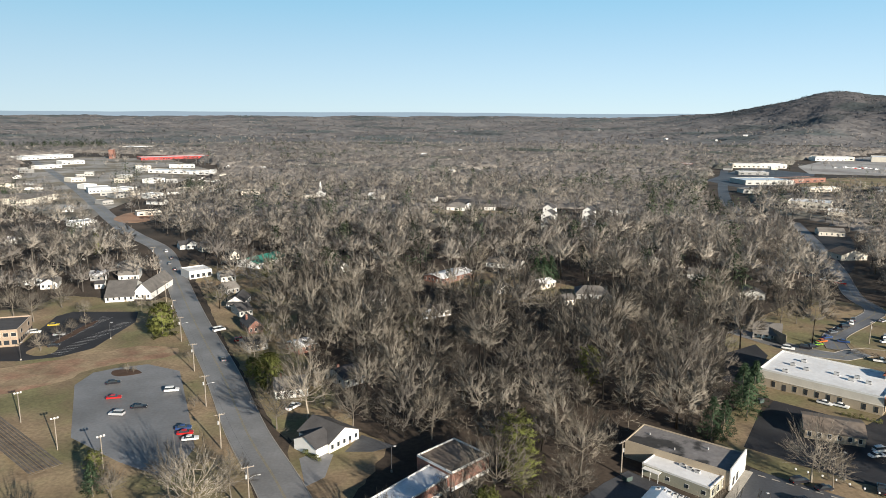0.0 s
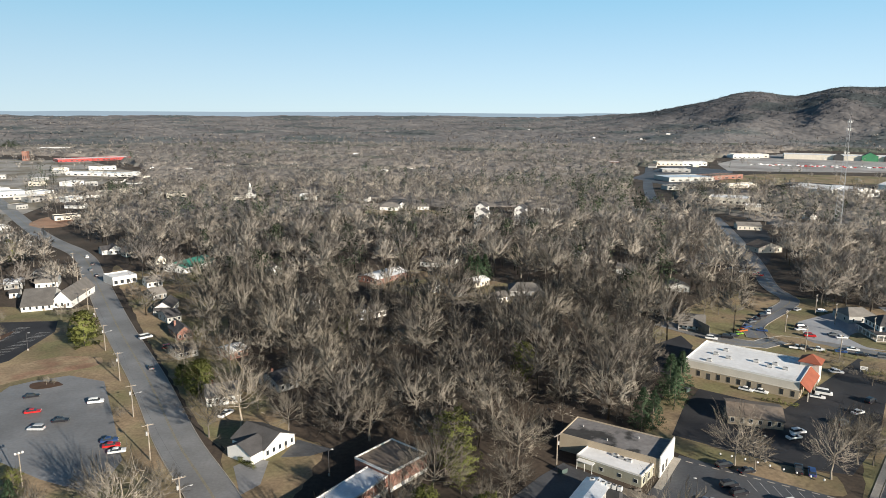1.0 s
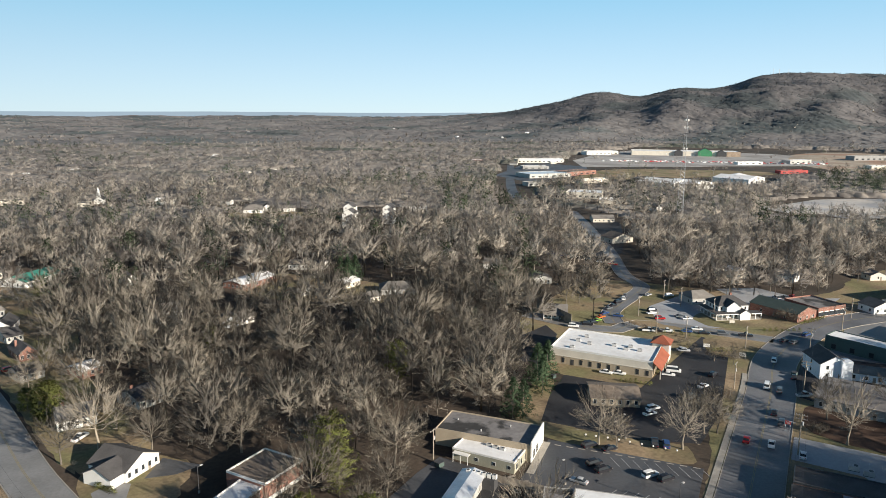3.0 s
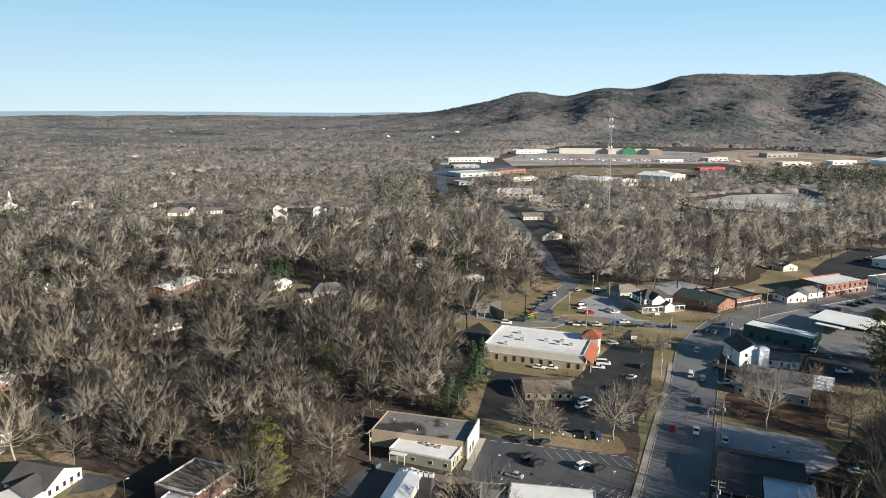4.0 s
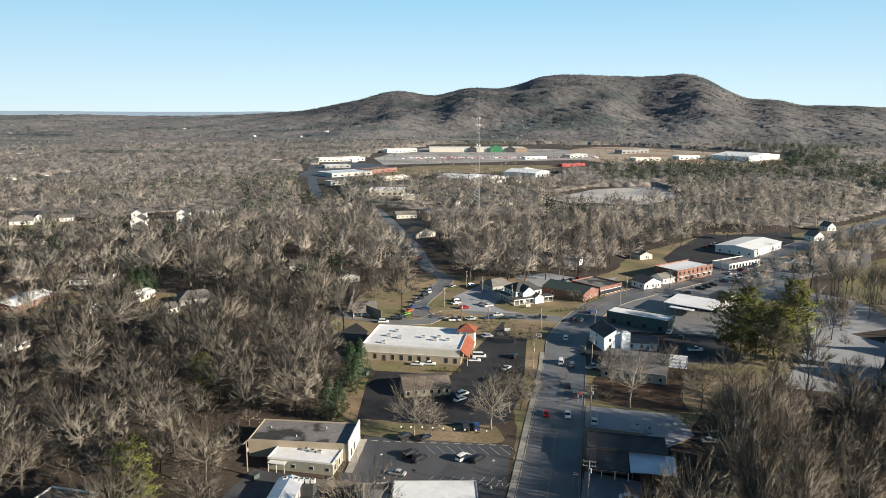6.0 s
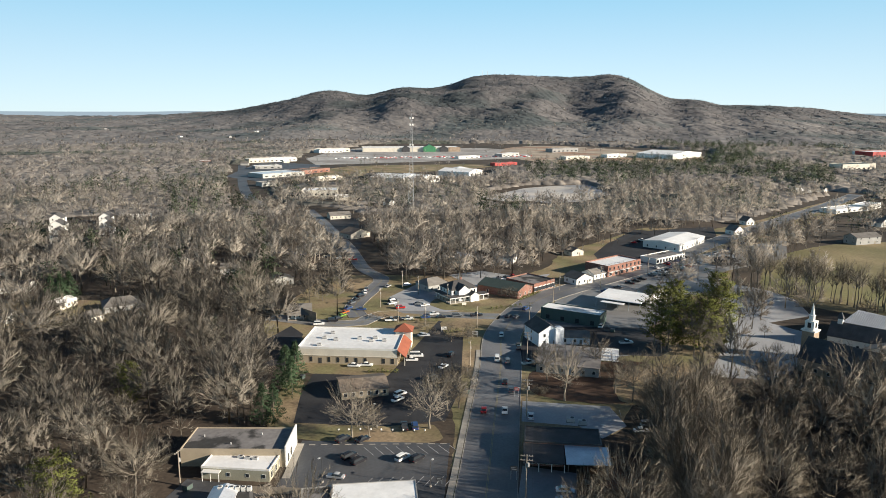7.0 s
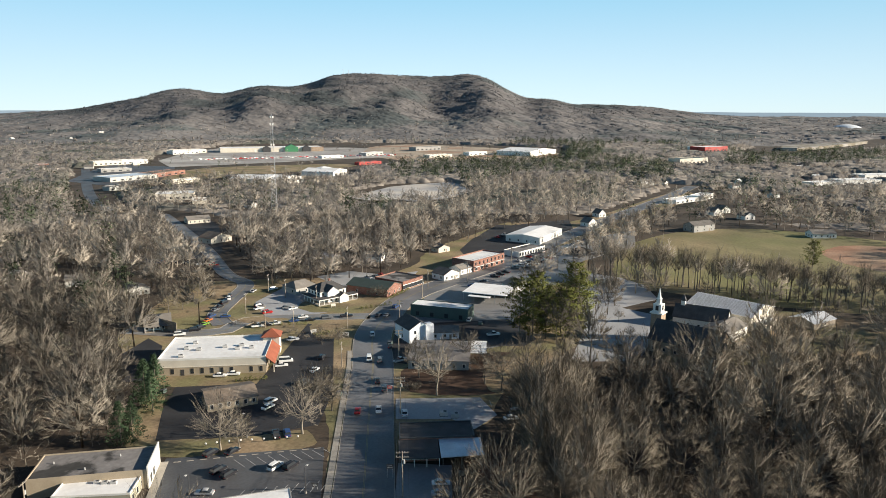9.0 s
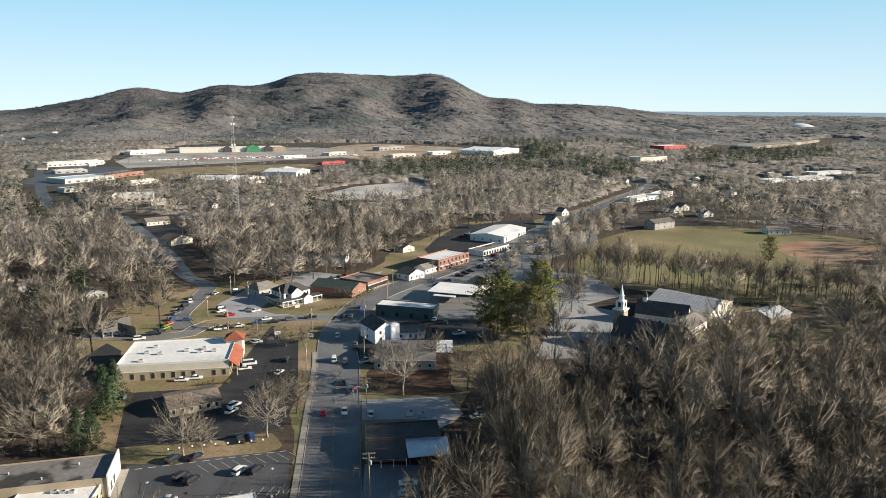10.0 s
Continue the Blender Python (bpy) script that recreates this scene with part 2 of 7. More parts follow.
def brick_mat(name, c1, c2, mortar):
    m = mat(name, c1, 0.9, 0.2, 0.18, 4.0, 0.1, alt=c2, alt_scale=0.8, alt_at=0.5, soft=0.2)
    nt = m.node_tree
    bs = nt.nodes["Principled BSDF"]
    b = nt.nodes.new("ShaderNodeTexBrick")
    b.inputs["Scale"].default_value = 4.5
    b.inputs["Mortar"].default_value = (*mortar, 1)
    b.inputs["Mortar Size"].default_value = 0.012
    tc = nt.nodes.new("ShaderNodeTexCoord")
    mp = nt.nodes.new("ShaderNodeMapping")
    mp.inputs["Rotation"].default_value = (radians(90), 0, 0)
    nt.links.new(tc.outputs["Object"], mp.inputs["Vector"])
    nt.links.new(mp.outputs[0], b.inputs["Vector"])
    old = bs.inputs["Base Color"].links[0].from_socket
    nt.links.new(old, b.inputs["Color1"])
    nt.links.new(old, b.inputs["Color2"])
    nt.links.new(b.outputs["Color"], bs.inputs["Base Color"])
    return m


BRICK = brick_mat("red_brick", (0.25, 0.11, 0.08), (0.19, 0.09, 0.068), (0.33, 0.28, 0.24))
BRICK_TAN = brick_mat("tan_brick", (0.34, 0.26, 0.19), (0.29, 0.21, 0.15), (0.45, 0.4, 0.33))
PAINTS = {}


def paint(col):
    if col not in PAINTS:
        PAINTS[col] = mat("car_paint", col, 0.25, 0.8, 0.05, 5.0)
    return PAINTS[col]




def crown_relief(m, scale, depth):
    """Crowns too far off to build: rounded cells of relief."""
    nt = m.node_tree
    v = nt.nodes.new("ShaderNodeTexVoronoi")
    v.inputs["Scale"].default_value = scale
    b = nt.nodes.new("ShaderNodeBump")
    b.invert = True
    b.inputs["Strength"].default_value = 1.0
    b.inputs["Distance"].default_value = depth
    geo = nt.nodes.new("ShaderNodeNewGeometry")
    nt.links.new(geo.outputs["Position"], v.inputs["Vector"])
    nt.links.new(v.outputs["Distance"], b.inputs["Height"])
    nt.links.new(b.outputs[0], nt.nodes["Principled BSDF"].inputs["Normal"])


crown_relief(CANOPY, 0.08, 3.0)
crown_relief(CANOPY_FAR, 0.06, 2.0)


# ------------------------------------------------ building blocks
def mk(name, V, F, m, parent=None, label=""):
    me = bpy.data.meshes.new(name)
    me.from_pydata([tuple(v) for v in V], [], F)
    me.materials.append(m)
    ob = new(name, me)
    if parent:
        ob.parent = parent
    if label:
        ob["label"] = label
    return ob


def cuboid(V, F, x0, y0, z0, x1, y1, z1):
    n = len(V)
    V += [(x0, y0, z0), (x1, y0, z0), (x1, y1, z0), (x0, y1, z0), (x0, y0, z1), (x1, y0, z1), (x1, y1, z1), (x0, y1, z1)]
    F += [(n + 3, n + 2, n + 1, n), (n + 4, n + 5, n + 6, n + 7), (n, n + 1, n + 5, n + 4), (n + 1, n + 2, n + 6, n + 5),
          (n + 2, n + 3, n + 7, n + 6), (n + 3, n, n + 4, n + 7)]


def block(name, m, parent, x0, y0, z0, x1, y1, z1, label=""):
    V, F = [], []
    cuboid(V, F, x0, y0, z0, x1, y1, z1)
    return mk(name, V, F, m, parent, label)


def tube(V, F, pts, rads, k=6):
    """A tapered tube along points."""
    base = len(V)
    for i, (p, r) in enumerate(zip(pts, rads)):
        d = Vector(pts[min(i + 1, len(pts) - 1)]) - Vector(pts[max(i - 1, 0)])
        d.normalize()
        a = d.orthogonal().normalized()
        b = d.cross(a)
        for j in range(k):
            w = 2 * math.pi * j / k
            V.append(tuple(Vector(p) + (a * math.cos(w) + b * math.sin(w)) * r))
    for i in range(len(pts) - 1):
        for j in range(k):
            q = base + i * k
            F.append((q + j, q + (j + 1) % k, q + k + (j + 1) % k, q + k + j))
    F.append(tuple(base + j for j in reversed(range(k))))
    F.append(tuple(base + (len(pts) - 1) * k + j for j in range(k)))


def rod(name, m, parent, pts, rads, k=6, label=""):
    V, F = [], []
    tube(V, F, pts, rads, k)
    return mk(name, V, F, m, parent, label)


def empty(name, x, y, rot=0, z=0.0, label="", category="", group="", kind=""):
    e = new(name)
    e.empty_display_size = 0.5
    e.matrix_basis = pose(x, y, z, 0, 0, rot)
    return tagged(e, label, category, group, kind)


def window(parent, x, y, z, w, h, side, trim=None):
    """A framed pane on the face of a wall: side 0 front(-y), 1 right(+x), 2 back, 3 left."""
    trim = trim or WHITE
    f = block("window", trim, parent, -w / 2 - 0.09, -0.05, -h / 2 - 0.09, w / 2 + 0.09, 0.05, h / 2 + 0.09)
    f.matrix_basis = pose(x, y, z, 0, 0, (0, 90, 180, 270)[side])
    block("pane", GLASS, f, -w / 2, -0.07, -h / 2, w / 2, -0.04, h / 2)
    return f


def windows_on(parent, side, w, d, n, z, ww, hh, trim=None, ox=0, oy=0):
    length = w if side in (0, 2) else d
    for i in range(n):
        s = -length / 2 + length * (i + 0.5) / n
        px, py = ((s, -d / 2), (w / 2, s), (-s, d / 2), (-w / 2, -s))[side]
        window(parent, ox + px, oy + py, z, ww, hh, side, trim)


def gable_wing(parent, ox, oy, w, d, eave, rise, wall, roof, axis="x", over=0.4, hip=0.0, z0=0.0, base=None):
    """Walls with gable ends and a roof of two thick slopes (or hipped) on a parent. The ridge runs along axis."""
    def tr(x, y, z):
        return (ox + x, oy + y, z) if axis == "x" else (ox - y, oy + x, z)
    L, D = (w, d) if axis == "x" else (d, w)
    a, b = L / 2, D / 2
    V = [tr(-a, -b, z0), tr(a, -b, z0), tr(a, b, z0), tr(-a, b, z0), tr(-a, -b, eave), tr(a, -b, eave), tr(a, b, eave), tr(-a, b, eave)]
    F = [(0, 1, 5, 4), (2, 3, 7, 6), (3, 2, 1, 0)]
    if hip:
        F += [(1, 2, 6, 5), (3, 0, 4, 7)]
    else:
        V += [tr(-a, 0, eave + rise), tr(a, 0, eave + rise)]
        F += [(1, 2, 6, 9, 5), (3, 0, 4, 8, 7)]
    mk("wall", V, F, wall, parent)
    o = over
    drop = rise / b * o
    hx = hip if hip else -o
    e0 = eave - drop
    t = 0.18
    V = [tr(-a - o, -b - o, e0), tr(a + o, -b - o, e0), tr(a + o, b + o, e0), tr(-a - o, b + o, e0), tr(-a + hx, 0, eave + rise), tr(a - hx, 0, eave + rise)]
    V += [(p[0], p[1], p[2] + t) for p in V]
    F = [(6, 7, 11, 10), (8, 9, 10, 11), (1, 0, 4, 5), (3, 2, 5, 4), (0, 1, 7, 6), (2, 3, 9, 8)]
    if hip:
        F += [(7, 8, 11), (9, 6, 10), (2, 1, 5), (0, 3, 4), (1, 2, 8, 7), (3, 0, 6, 9)]
    else:
        F += [(1, 5, 11, 7), (5, 2, 8, 11), (3, 4, 10, 9), (4, 0, 6, 10)]
    mk("roof", V, F, roof, parent)


def house(x, y, w, d, rot, eave=3.0, rise=1.9, wall=None, roof=None, label="", axis="x", nwin=3, chimney=0, porch=0, hip=0.0, name="house", two=False, wing=None, cat="house", group=""):
    e = empty(name, x, y, rot, 0, label or "small house among bare trees", cat, group)
    wall, roof = wall or WHITE, roof or ROOF_MID
    gable_wing(e, 0, 0, w, d, eave, rise, wall, roof, axis, hip=hip)
    for floor in range(2 if two else 1):
        z = 1.6 + 2.8 * floor
        windows_on(e, 0, w, d, nwin, z, 0.9, 1.3)
        windows_on(e, 1, w, d, max(1, nwin - 1), z, 0.9, 1.3)
        windows_on(e, 3, w, d, max(1, nwin - 1), z, 0.9, 1.3)
    block("door", WOOD, e, w / 2 - 1.9 - w * 0.18, -d / 2 - 0.06, 0, w / 2 - 0.95 - w * 0.18, -d / 2 + 0.05, 2.05)
    if chimney:
        block("chimney", BRICK, e, -w * 0.28 - 0.4, d * 0.1 - 0.4, eave, -w * 0.28 + 0.4, d * 0.1 + 0.4, eave + rise + 0.9)
    if porch:
        V, F = [], []
        cuboid(V, F, -w / 2, -d / 2 - 2.2, 0, w / 2, -d / 2, 0.35)
        mk("porch_floor", V, F, WOOD, e)
        V = [(-w / 2, -d / 2 - 2.5, eave - 0.8), (w / 2, -d / 2 - 2.5, eave - 0.8), (w / 2, -d / 2, eave - 0.1), (-w / 2, -d / 2, eave - 0.1)]
        V += [(p[0], p[1], p[2] + 0.15) for p in V]
        mk("porch_roof", V, [(3, 2, 1, 0), (4, 5, 6, 7), (0, 1, 5, 4), (1, 2, 6, 5), (2, 3, 7, 6), (3, 0, 4, 7)], roof, e)
        for i in range(4):
            px = -w / 2 + 0.2 + (w - 0.4) * i / 3
            block("porch_post", WHITE, e, px - 0.08, -d / 2 - 2.3, 0.35, px + 0.08, -d / 2 - 2.14, eave - 0.75)
    if wing:
        wx, wy, ww, wd, ax = wing
        gable_wing(e, wx, wy, ww, wd, eave - 0.1, rise * 0.8, wall, roof, ax)
        if wy - wd / 2 < -d / 2:
            for s in (-0.22, 0.22):
                window(e, wx + ww * s, wy - wd / 2, 1.6, 0.9, 1.3, 0)
    return e


def flat_wing(e, ox, oy, w, d, h, wall, roof, parapet=0.5, cap=None, z0=0.0):
    a, b = w / 2, d / 2
    t = 0.25
    V, F = [], []
    cuboid(V, F, ox - a, oy - b, z0, ox + a, oy + b, h - parapet - 0.2)
    mk("wall", V, F, wall, e)
    block("roof", roof, e, ox - a + t, oy - b + t, h - parapet - 0.2, ox + a - t, oy + b - t, h - parapet)
    V, F = [], []
    for bx in ((-a, -b, a, -b + t), (-a, b - t, a, b), (-a, -b + t, -a + t, b - t), (a - t, -b + t, a, b - t)):
        cuboid(V, F, ox + bx[0], oy + bx[1], h - parapet - 0.2, ox + bx[2], oy + bx[3], h)
    mk("parapet", V, F, cap or wall, e)


def flat(x, y, w, d, rot, h=5.0, wall=None, roof=None, label="", name="shop", nwin=0, parapet=0.5, cap=None, sides=(0,), cat="building", wz=1.6, ww=1.6, wh=1.8, group=""):
    e = empty(name, x, y, rot, 0, label or "low flat-roofed commercial building", cat, group)
    flat_wing(e, 0, 0, w, d, h, wall or CREAM, roof or ROOF_WHITE, parapet, cap)
    for s in sides:
        if nwin:
            n = nwin if s in (0, 2) else max(1, round(nwin * d / w))
            windows_on(e, s, w, d, n, wz, ww, wh, DARKMETAL)
    return e


def hvac(x, y, z, rot=0, s=1.0):
    e = empty("rooftop_unit", x, y, rot, z, "grey rooftop air-conditioning unit on a flat roof", "air conditioner", "rooftop units")
    block("housing", GREYBOX, e, -0.9 * s, -0.6 * s, 0.12, 0.9 * s, 0.6 * s, 1.0 * s)
    block("base", DARKMETAL, e, -0.95 * s, -0.65 * s, 0, 0.95 * s, 0.65 * s, 0.12)
    rod("fan_guard", DARKMETAL, e, [(0.3 * s, 0, 1.0 * s), (0.3 * s, 0, 1.1 * s)], [0.4 * s, 0.4 * s], 10)
    return e


# ------------------------------------------------ terrain
# hills of the far range: bearing, height, breadth
HILLS = ((29.4, 60, 2.9), (34.4, 106, 2.7), (40.3, 203, 4.7), (46.7, 192, 4.8), (52.0, 166, 3.4), (57.3, 39, 1.7), (61.1, 82, 6.9), (27.1, 100, 6.7))


def fbm(x, y, s, seed=0.0, octaves=4):
    z = np.zeros_like(x)
    amp, f = 1.0, 1.0 / s
    for k in range(octaves):
        a = seed + k * 1.7
        z += amp * (np.sin(x * f * 1.9 + a + 1.3 * np.sin(y * f * 1.1 + a)) * np.cos(y * f * 1.7 - a + 1.1 * np.sin(x * f * 0.9 + 2 * a)))
        amp *= 0.5
        f *= 2.1
    return z


def terrain(x, y):
    x, y = np.asarray(x, float), np.asarray(y, float)
    r = np.hypot(x, y)
    az = np.degrees(np.arctan2(x, y))
    k = np.clip((r - 1900) / 2800, 0, 1)
    z = 50 * k ** 1.5 + 7 * fbm(x, y, 420, 2.0, 3) * np.clip((r - 1900) / 1200, 0, 1)
    m = np.zeros_like(r)
    for a, top, w in HILLS:
        m += top * np.exp(-((az - a) / w) ** 2)
    crest = 3900 + 130 * np.sin(np.radians(az) * 9.0 + 1.0)
    v = (r - crest) / np.where(r < crest, 1150, 1500)
    shape = np.exp(-np.abs(v) ** 1.7)
    m *= np.clip((r - 1700) / 900, 0, 1)
    spur = fbm(x, y, 520, 5.0, 3) + 0.12 * fbm(x, y, 150, 3.0, 3)
    side = shape * (1 - shape) * 4
    return z + m * (shape + 0.2 * side * spur) + 2 * np.clip(m / 60, 0, 1) * fbm(x, y, 90, 1.0, 3) * side


def build_ground():
    az = np.concatenate([np.arange(-46, 100, 0.6), np.arange(100, 314, 5.0)])
    rr = np.concatenate([[0.01], np.linspace(60, 1300, 32), np.geomspace(1330, 4920, 84)])
    A, R = np.meshgrid(np.radians(az), rr)
    X, Y = R * np.sin(A), R * np.cos(A)
    Z = terrain(X, Y)
    n = len(az)
    V = np.stack([X, Y, Z], -1).reshape(-1, 3)
    F = []
    for i in range(len(rr) - 1):
        for j in range(n):
            a, b = i * n + j, i * n + (j + 1) % n
            F.append((b, a, a + n, b + n))
    g = mk("ground", V, F, LITTER)
    for p in g.data.polygons:
        p.use_smooth = True
    tagged(g, "rolling winter ground of leaf litter and dry grass", "ground", "", "structure")


build_ground()


def build_distance():
    """A low rim of far land at the horizon, haze blue painted on as glow."""
    V, F = [], []
    n = 260
    for i in range(n + 1):
        a = radians(-45 + 145 * i / n)
        top = H - 4930 * math.tan(radians(0.1)) + 5 * noise.noise(Vector((i * 0.045, 0, 0))) + 7 * max(0, noise.noise(Vector((i * 0.11, 3, 0))))
        V += [(4930 * math.sin(a), 4930 * math.cos(a), 0), (4930 * math.sin(a), 4930 * math.cos(a), top)]
    for i in range(n):
        F.append((2 * i, 2 * i + 1, 2 * i + 3, 2 * i + 2))
    # the strip emits its own haze blue, apart from sun and sky
    haze = mat("far_haze_glow", (0.03, 0.04, 0.05), 1.0, 0.002, 0.1, 0.01)
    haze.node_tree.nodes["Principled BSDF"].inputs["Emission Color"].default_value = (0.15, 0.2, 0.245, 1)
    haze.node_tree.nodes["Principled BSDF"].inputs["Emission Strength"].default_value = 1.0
    tagged(mk("backdrop", V, F, haze), "low line of distant land, glowing haze blue", "hills", "", "structure")


build_distance()


def sheet(name, pts, z, m, label="", category="ground", parent=None):
    """A flat sheet with a small thickness, lying on the ground; lawns have rounded, ragged outlines."""
    if name == "lawn":
        pts = [Vector(p) for p in pts]
        for k in range(2):
            pts = [q for i in range(len(pts)) for q in (pts[i] * 0.78 + pts[(i + 1) % len(pts)] * 0.22, pts[i] * 0.22 + pts[(i + 1) % len(pts)] * 0.78)]
        fine = []
        for i, p in enumerate(pts):
            q = pts[(i + 1) % len(pts)]
            n = max(1, min(14, int((q - p).length / 3)))
            for k in range(n):
                r = p + (q - p) * k / n
                fine.append((r.x + 1.1 * noise.noise(Vector((r.x * 0.23, r.y * 0.23, 1.0))), r.y + 1.1 * noise.noise(Vector((r.x * 0.23, r.y * 0.23, 7.0)))))
        pts = fine
    n = len(pts)
    lift = [float(terrain(p[0], p[1])) for p in pts]
    V = [(p[0], p[1], z + k) for p, k in zip(pts, lift)] + [(p[0], p[1], k - 0.3) for p, k in zip(pts, lift)]
    area = sum(pts[i][0] * pts[(i + 1) % n][1] - pts[(i + 1) % n][0] * pts[i][1] for i in range(n))
    order = range(n) if area > 0 else range(n - 1, -1, -1)
    order = list(order)
    F = [tuple(order)]
    for i in range(n):
        a, b = order[i], order[(i + 1) % n]
        F.append((b, a, a + n, b + n))
    ob = mk(name, V, F, m, parent)
    return tagged(ob, label, category, "", "structure")


def smooth_line(pts, step=6.0):
    """Points along a smooth line through the given ones."""
    P = [Vector((*p, 0)) for p in pts]
    P = [2 * P[0] - P[1]] + P + [2 * P[-1] - P[-2]]
    out = []
    for i in range(1, len(P) - 2):
        a, b, c, d = P[i - 1], P[i], P[i + 1], P[i + 2]
        n = max(2, int((c - b).length / step))
        for k in range(n):
            t = k / n
            out.append(0.5 * (2 * b + (c - a) * t + (2 * a - 5 * b + 4 * c - d) * t * t + (3 * b - a - 3 * c + d) * t ** 3))
    out.append(P[-2])
    return out


def strip(name, line, off0, off1, z, m, parent=None, dash=0, thick=0.3):
    """A band beside or along a line, from one offset to another (to the line's left positive)."""
    V, F = [], []
    nrm = []
    for i, p in enumerate(line):
        d = (line[min(i + 1, len(line) - 1)] - line[max(i - 1, 0)]).normalized()
        nrm.append(Vector((-d.y, d.x, 0)))
    for p, n in zip(line, nrm):
        for o, zz in ((off0, z), (off1, z), (off0, z - thick), (off1, z - thick)):
            q = p + n * o
            V.append((q.x, q.y, zz + (float(terrain(q.x, q.y)) if abs(q.x) + abs(q.y) > 1200 else 0)))
    for i in range(len(line) - 1):
        if dash and i % dash:
            continue
        a = 4 * i
        F += [(a + 1, a, a + 4, a + 5), (a, a + 2, a + 6, a + 4), (a + 3, a + 1, a + 5, a + 7)]
    return mk(name, V, F, m, parent)


ROADS = []


def road(pts, width, label, lines=True, z=0.06, m=None, kerb=True):
    line = smooth_line(pts)
    ROADS.append((np.array([(p.x, p.y) for p in line]), width))
    e = strip("road", line, -width / 2, width / 2, z, m or ASPHALT)
    tagged(e, label, "road", "", "structure")
    if lines:
        strip("centre_line", line, 0.1, 0.24, z + 0.008, PAINT_Y, e, 0, 0.004)
        strip("centre_line", line, -0.24, -0.1, z + 0.008, PAINT_Y, e, 0, 0.004)
    if kerb:
        for s in (-1, 1):
            k = strip("kerb", line, s * width / 2, s * (width / 2 + 0.2), z + 0.12, KERB, e, 0, 0.3)
    return line


ROAD_A = road(((-10, 95), (-37.8, 154.4), (-56.9, 189.8), (-78.9, 236.7), (-114, 306.3), (-157.5, 397.1), (-191.7, 464.7), (-261.1, 557.7), (-451.4, 852.1), (-743.8, 1276.8)), 11.5,
              "grey two-lane street with a yellow centre line", m=ASPHALT_PALE)
ROAD_B = road(((45, 58), (103.4, 116), (132.4, 145.3), (165.6, 178.7), (196.1, 209.8), (240.1, 235.6), (280.5, 242.8), (333.2, 247.8), (395.2, 258.2), (457.7, 271.6), (578.5, 291.4), (727.5, 314.4), (860.4, 339.9)), 15.0,
              "wide main street with turning lane and long tree shadows", m=ROAD_GREY)
road(((208.9, 226.8), (191.6, 243.6), (168.8, 262.7), (154, 257.2), (140.8, 266.2), (125.3, 289.4)), 9.0, "side street beside the white-roofed building", m=ASPHALT_PALE)
road(((157.6, 265.2), (165.3, 282.5), (190, 304.8), (206.3, 322), (211.7, 350), (235.8, 407.3), (260.1, 473.1), (284.9, 544), (302.3, 596.4)), 8.5, "curving side road lined with parked cars", m=ROAD_GREY)
road(((280.5, 652.8), (297.2, 726.6), (352.3, 881), (468.7, 1170.7)), 12.0, "far road running towards the shops", lines=False, kerb=False)

# lots and lawns
sheet("pavement", ((-125, 224.4), (-124.3, 235.9), (-118.4, 240.5), (-108.5, 244.7), (-94.3, 238.1), (-80.5, 207.4), (-68.7, 180.2), (-68.9, 162.6), (-86, 171.7), (-106, 185.6)), 0.06, CONCRETE, "pale grey asphalt car park with worn kerb", "car park")
LOT_SCHOOL = sheet("pavement", ((-176.8, 246.6), (-185.9, 260.3), (-168.1, 267.4), (-175, 305.1), (-171.1, 312.4), (-141.3, 313.1), (-135.7, 297.2), (-137.1, 261.8), (-145.1, 252), (-158.1, 246.9)), 0.06, ASPHALT_DARK, "dark asphalt car park with white stall lines", "car park")
LOT_B2 = sheet("pavement", ((65.2, 151.5), (81.6, 170.1), (114, 143.4), (97.7, 124.7), (84.9, 110.7), (64.6, 121)), 0.06, ASPHALT, "grey asphalt car park with angled stall lines", "car park")
sheet("pavement", ((24.9, 145.7), (40.9, 162.2), (48.8, 168.7), (57.9, 158.7), (62.7, 151.2), (47, 129.8)), 0.05, ASPHALT, "grey asphalt yard behind shops", "car park")
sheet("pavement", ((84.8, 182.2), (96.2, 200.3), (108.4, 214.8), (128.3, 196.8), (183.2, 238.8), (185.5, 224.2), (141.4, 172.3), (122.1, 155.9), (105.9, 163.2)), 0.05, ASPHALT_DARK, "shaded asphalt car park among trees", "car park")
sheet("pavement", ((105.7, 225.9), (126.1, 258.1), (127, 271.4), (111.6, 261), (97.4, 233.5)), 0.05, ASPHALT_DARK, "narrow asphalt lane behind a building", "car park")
sheet("pavement", ((188.1, 286.1), (225.1, 304.8), (218.1, 276.6), (205.6, 244.3), (184.8, 251.2), (176.3, 260.7)), 0.055, LOT_SHEEN, "asphalt car park by a side road, sky sheen painted in", "car park")
sheet("pavement", ((241.7, 306.1), (263.8, 302.5), (271.2, 277.2), (290.2, 273.1), (266.1, 258.9), (235, 278.8)), 0.05, LOT_SHEEN, "asphalt yard behind shops, sky sheen painted in", "car park")
LOT_BLACK = sheet("pavement", ((150.8, 152.2), (169.8, 132.2), (162.7, 120), (150.5, 119.1), (151.3, 128.6), (140, 141.4)), 0.055, LOT_SHEEN, "asphalt car park striped by tree shadows, sky sheen painted in", "car park")
sheet("pavement", ((95.4, 98.5), (121.3, 121.7), (129.8, 110.2), (104.3, 88.4)), 0.055, CONCRETE, "pale asphalt forecourt", "car park")
sheet("pavement", ((173.8, 178.2), (207.5, 209), (247.3, 177), (232.4, 151.9), (222.3, 150.6), (190.9, 179.8), (175.9, 171.4)), 0.055, ASPHALT_DARK, "dark asphalt yard between buildings", "car park")
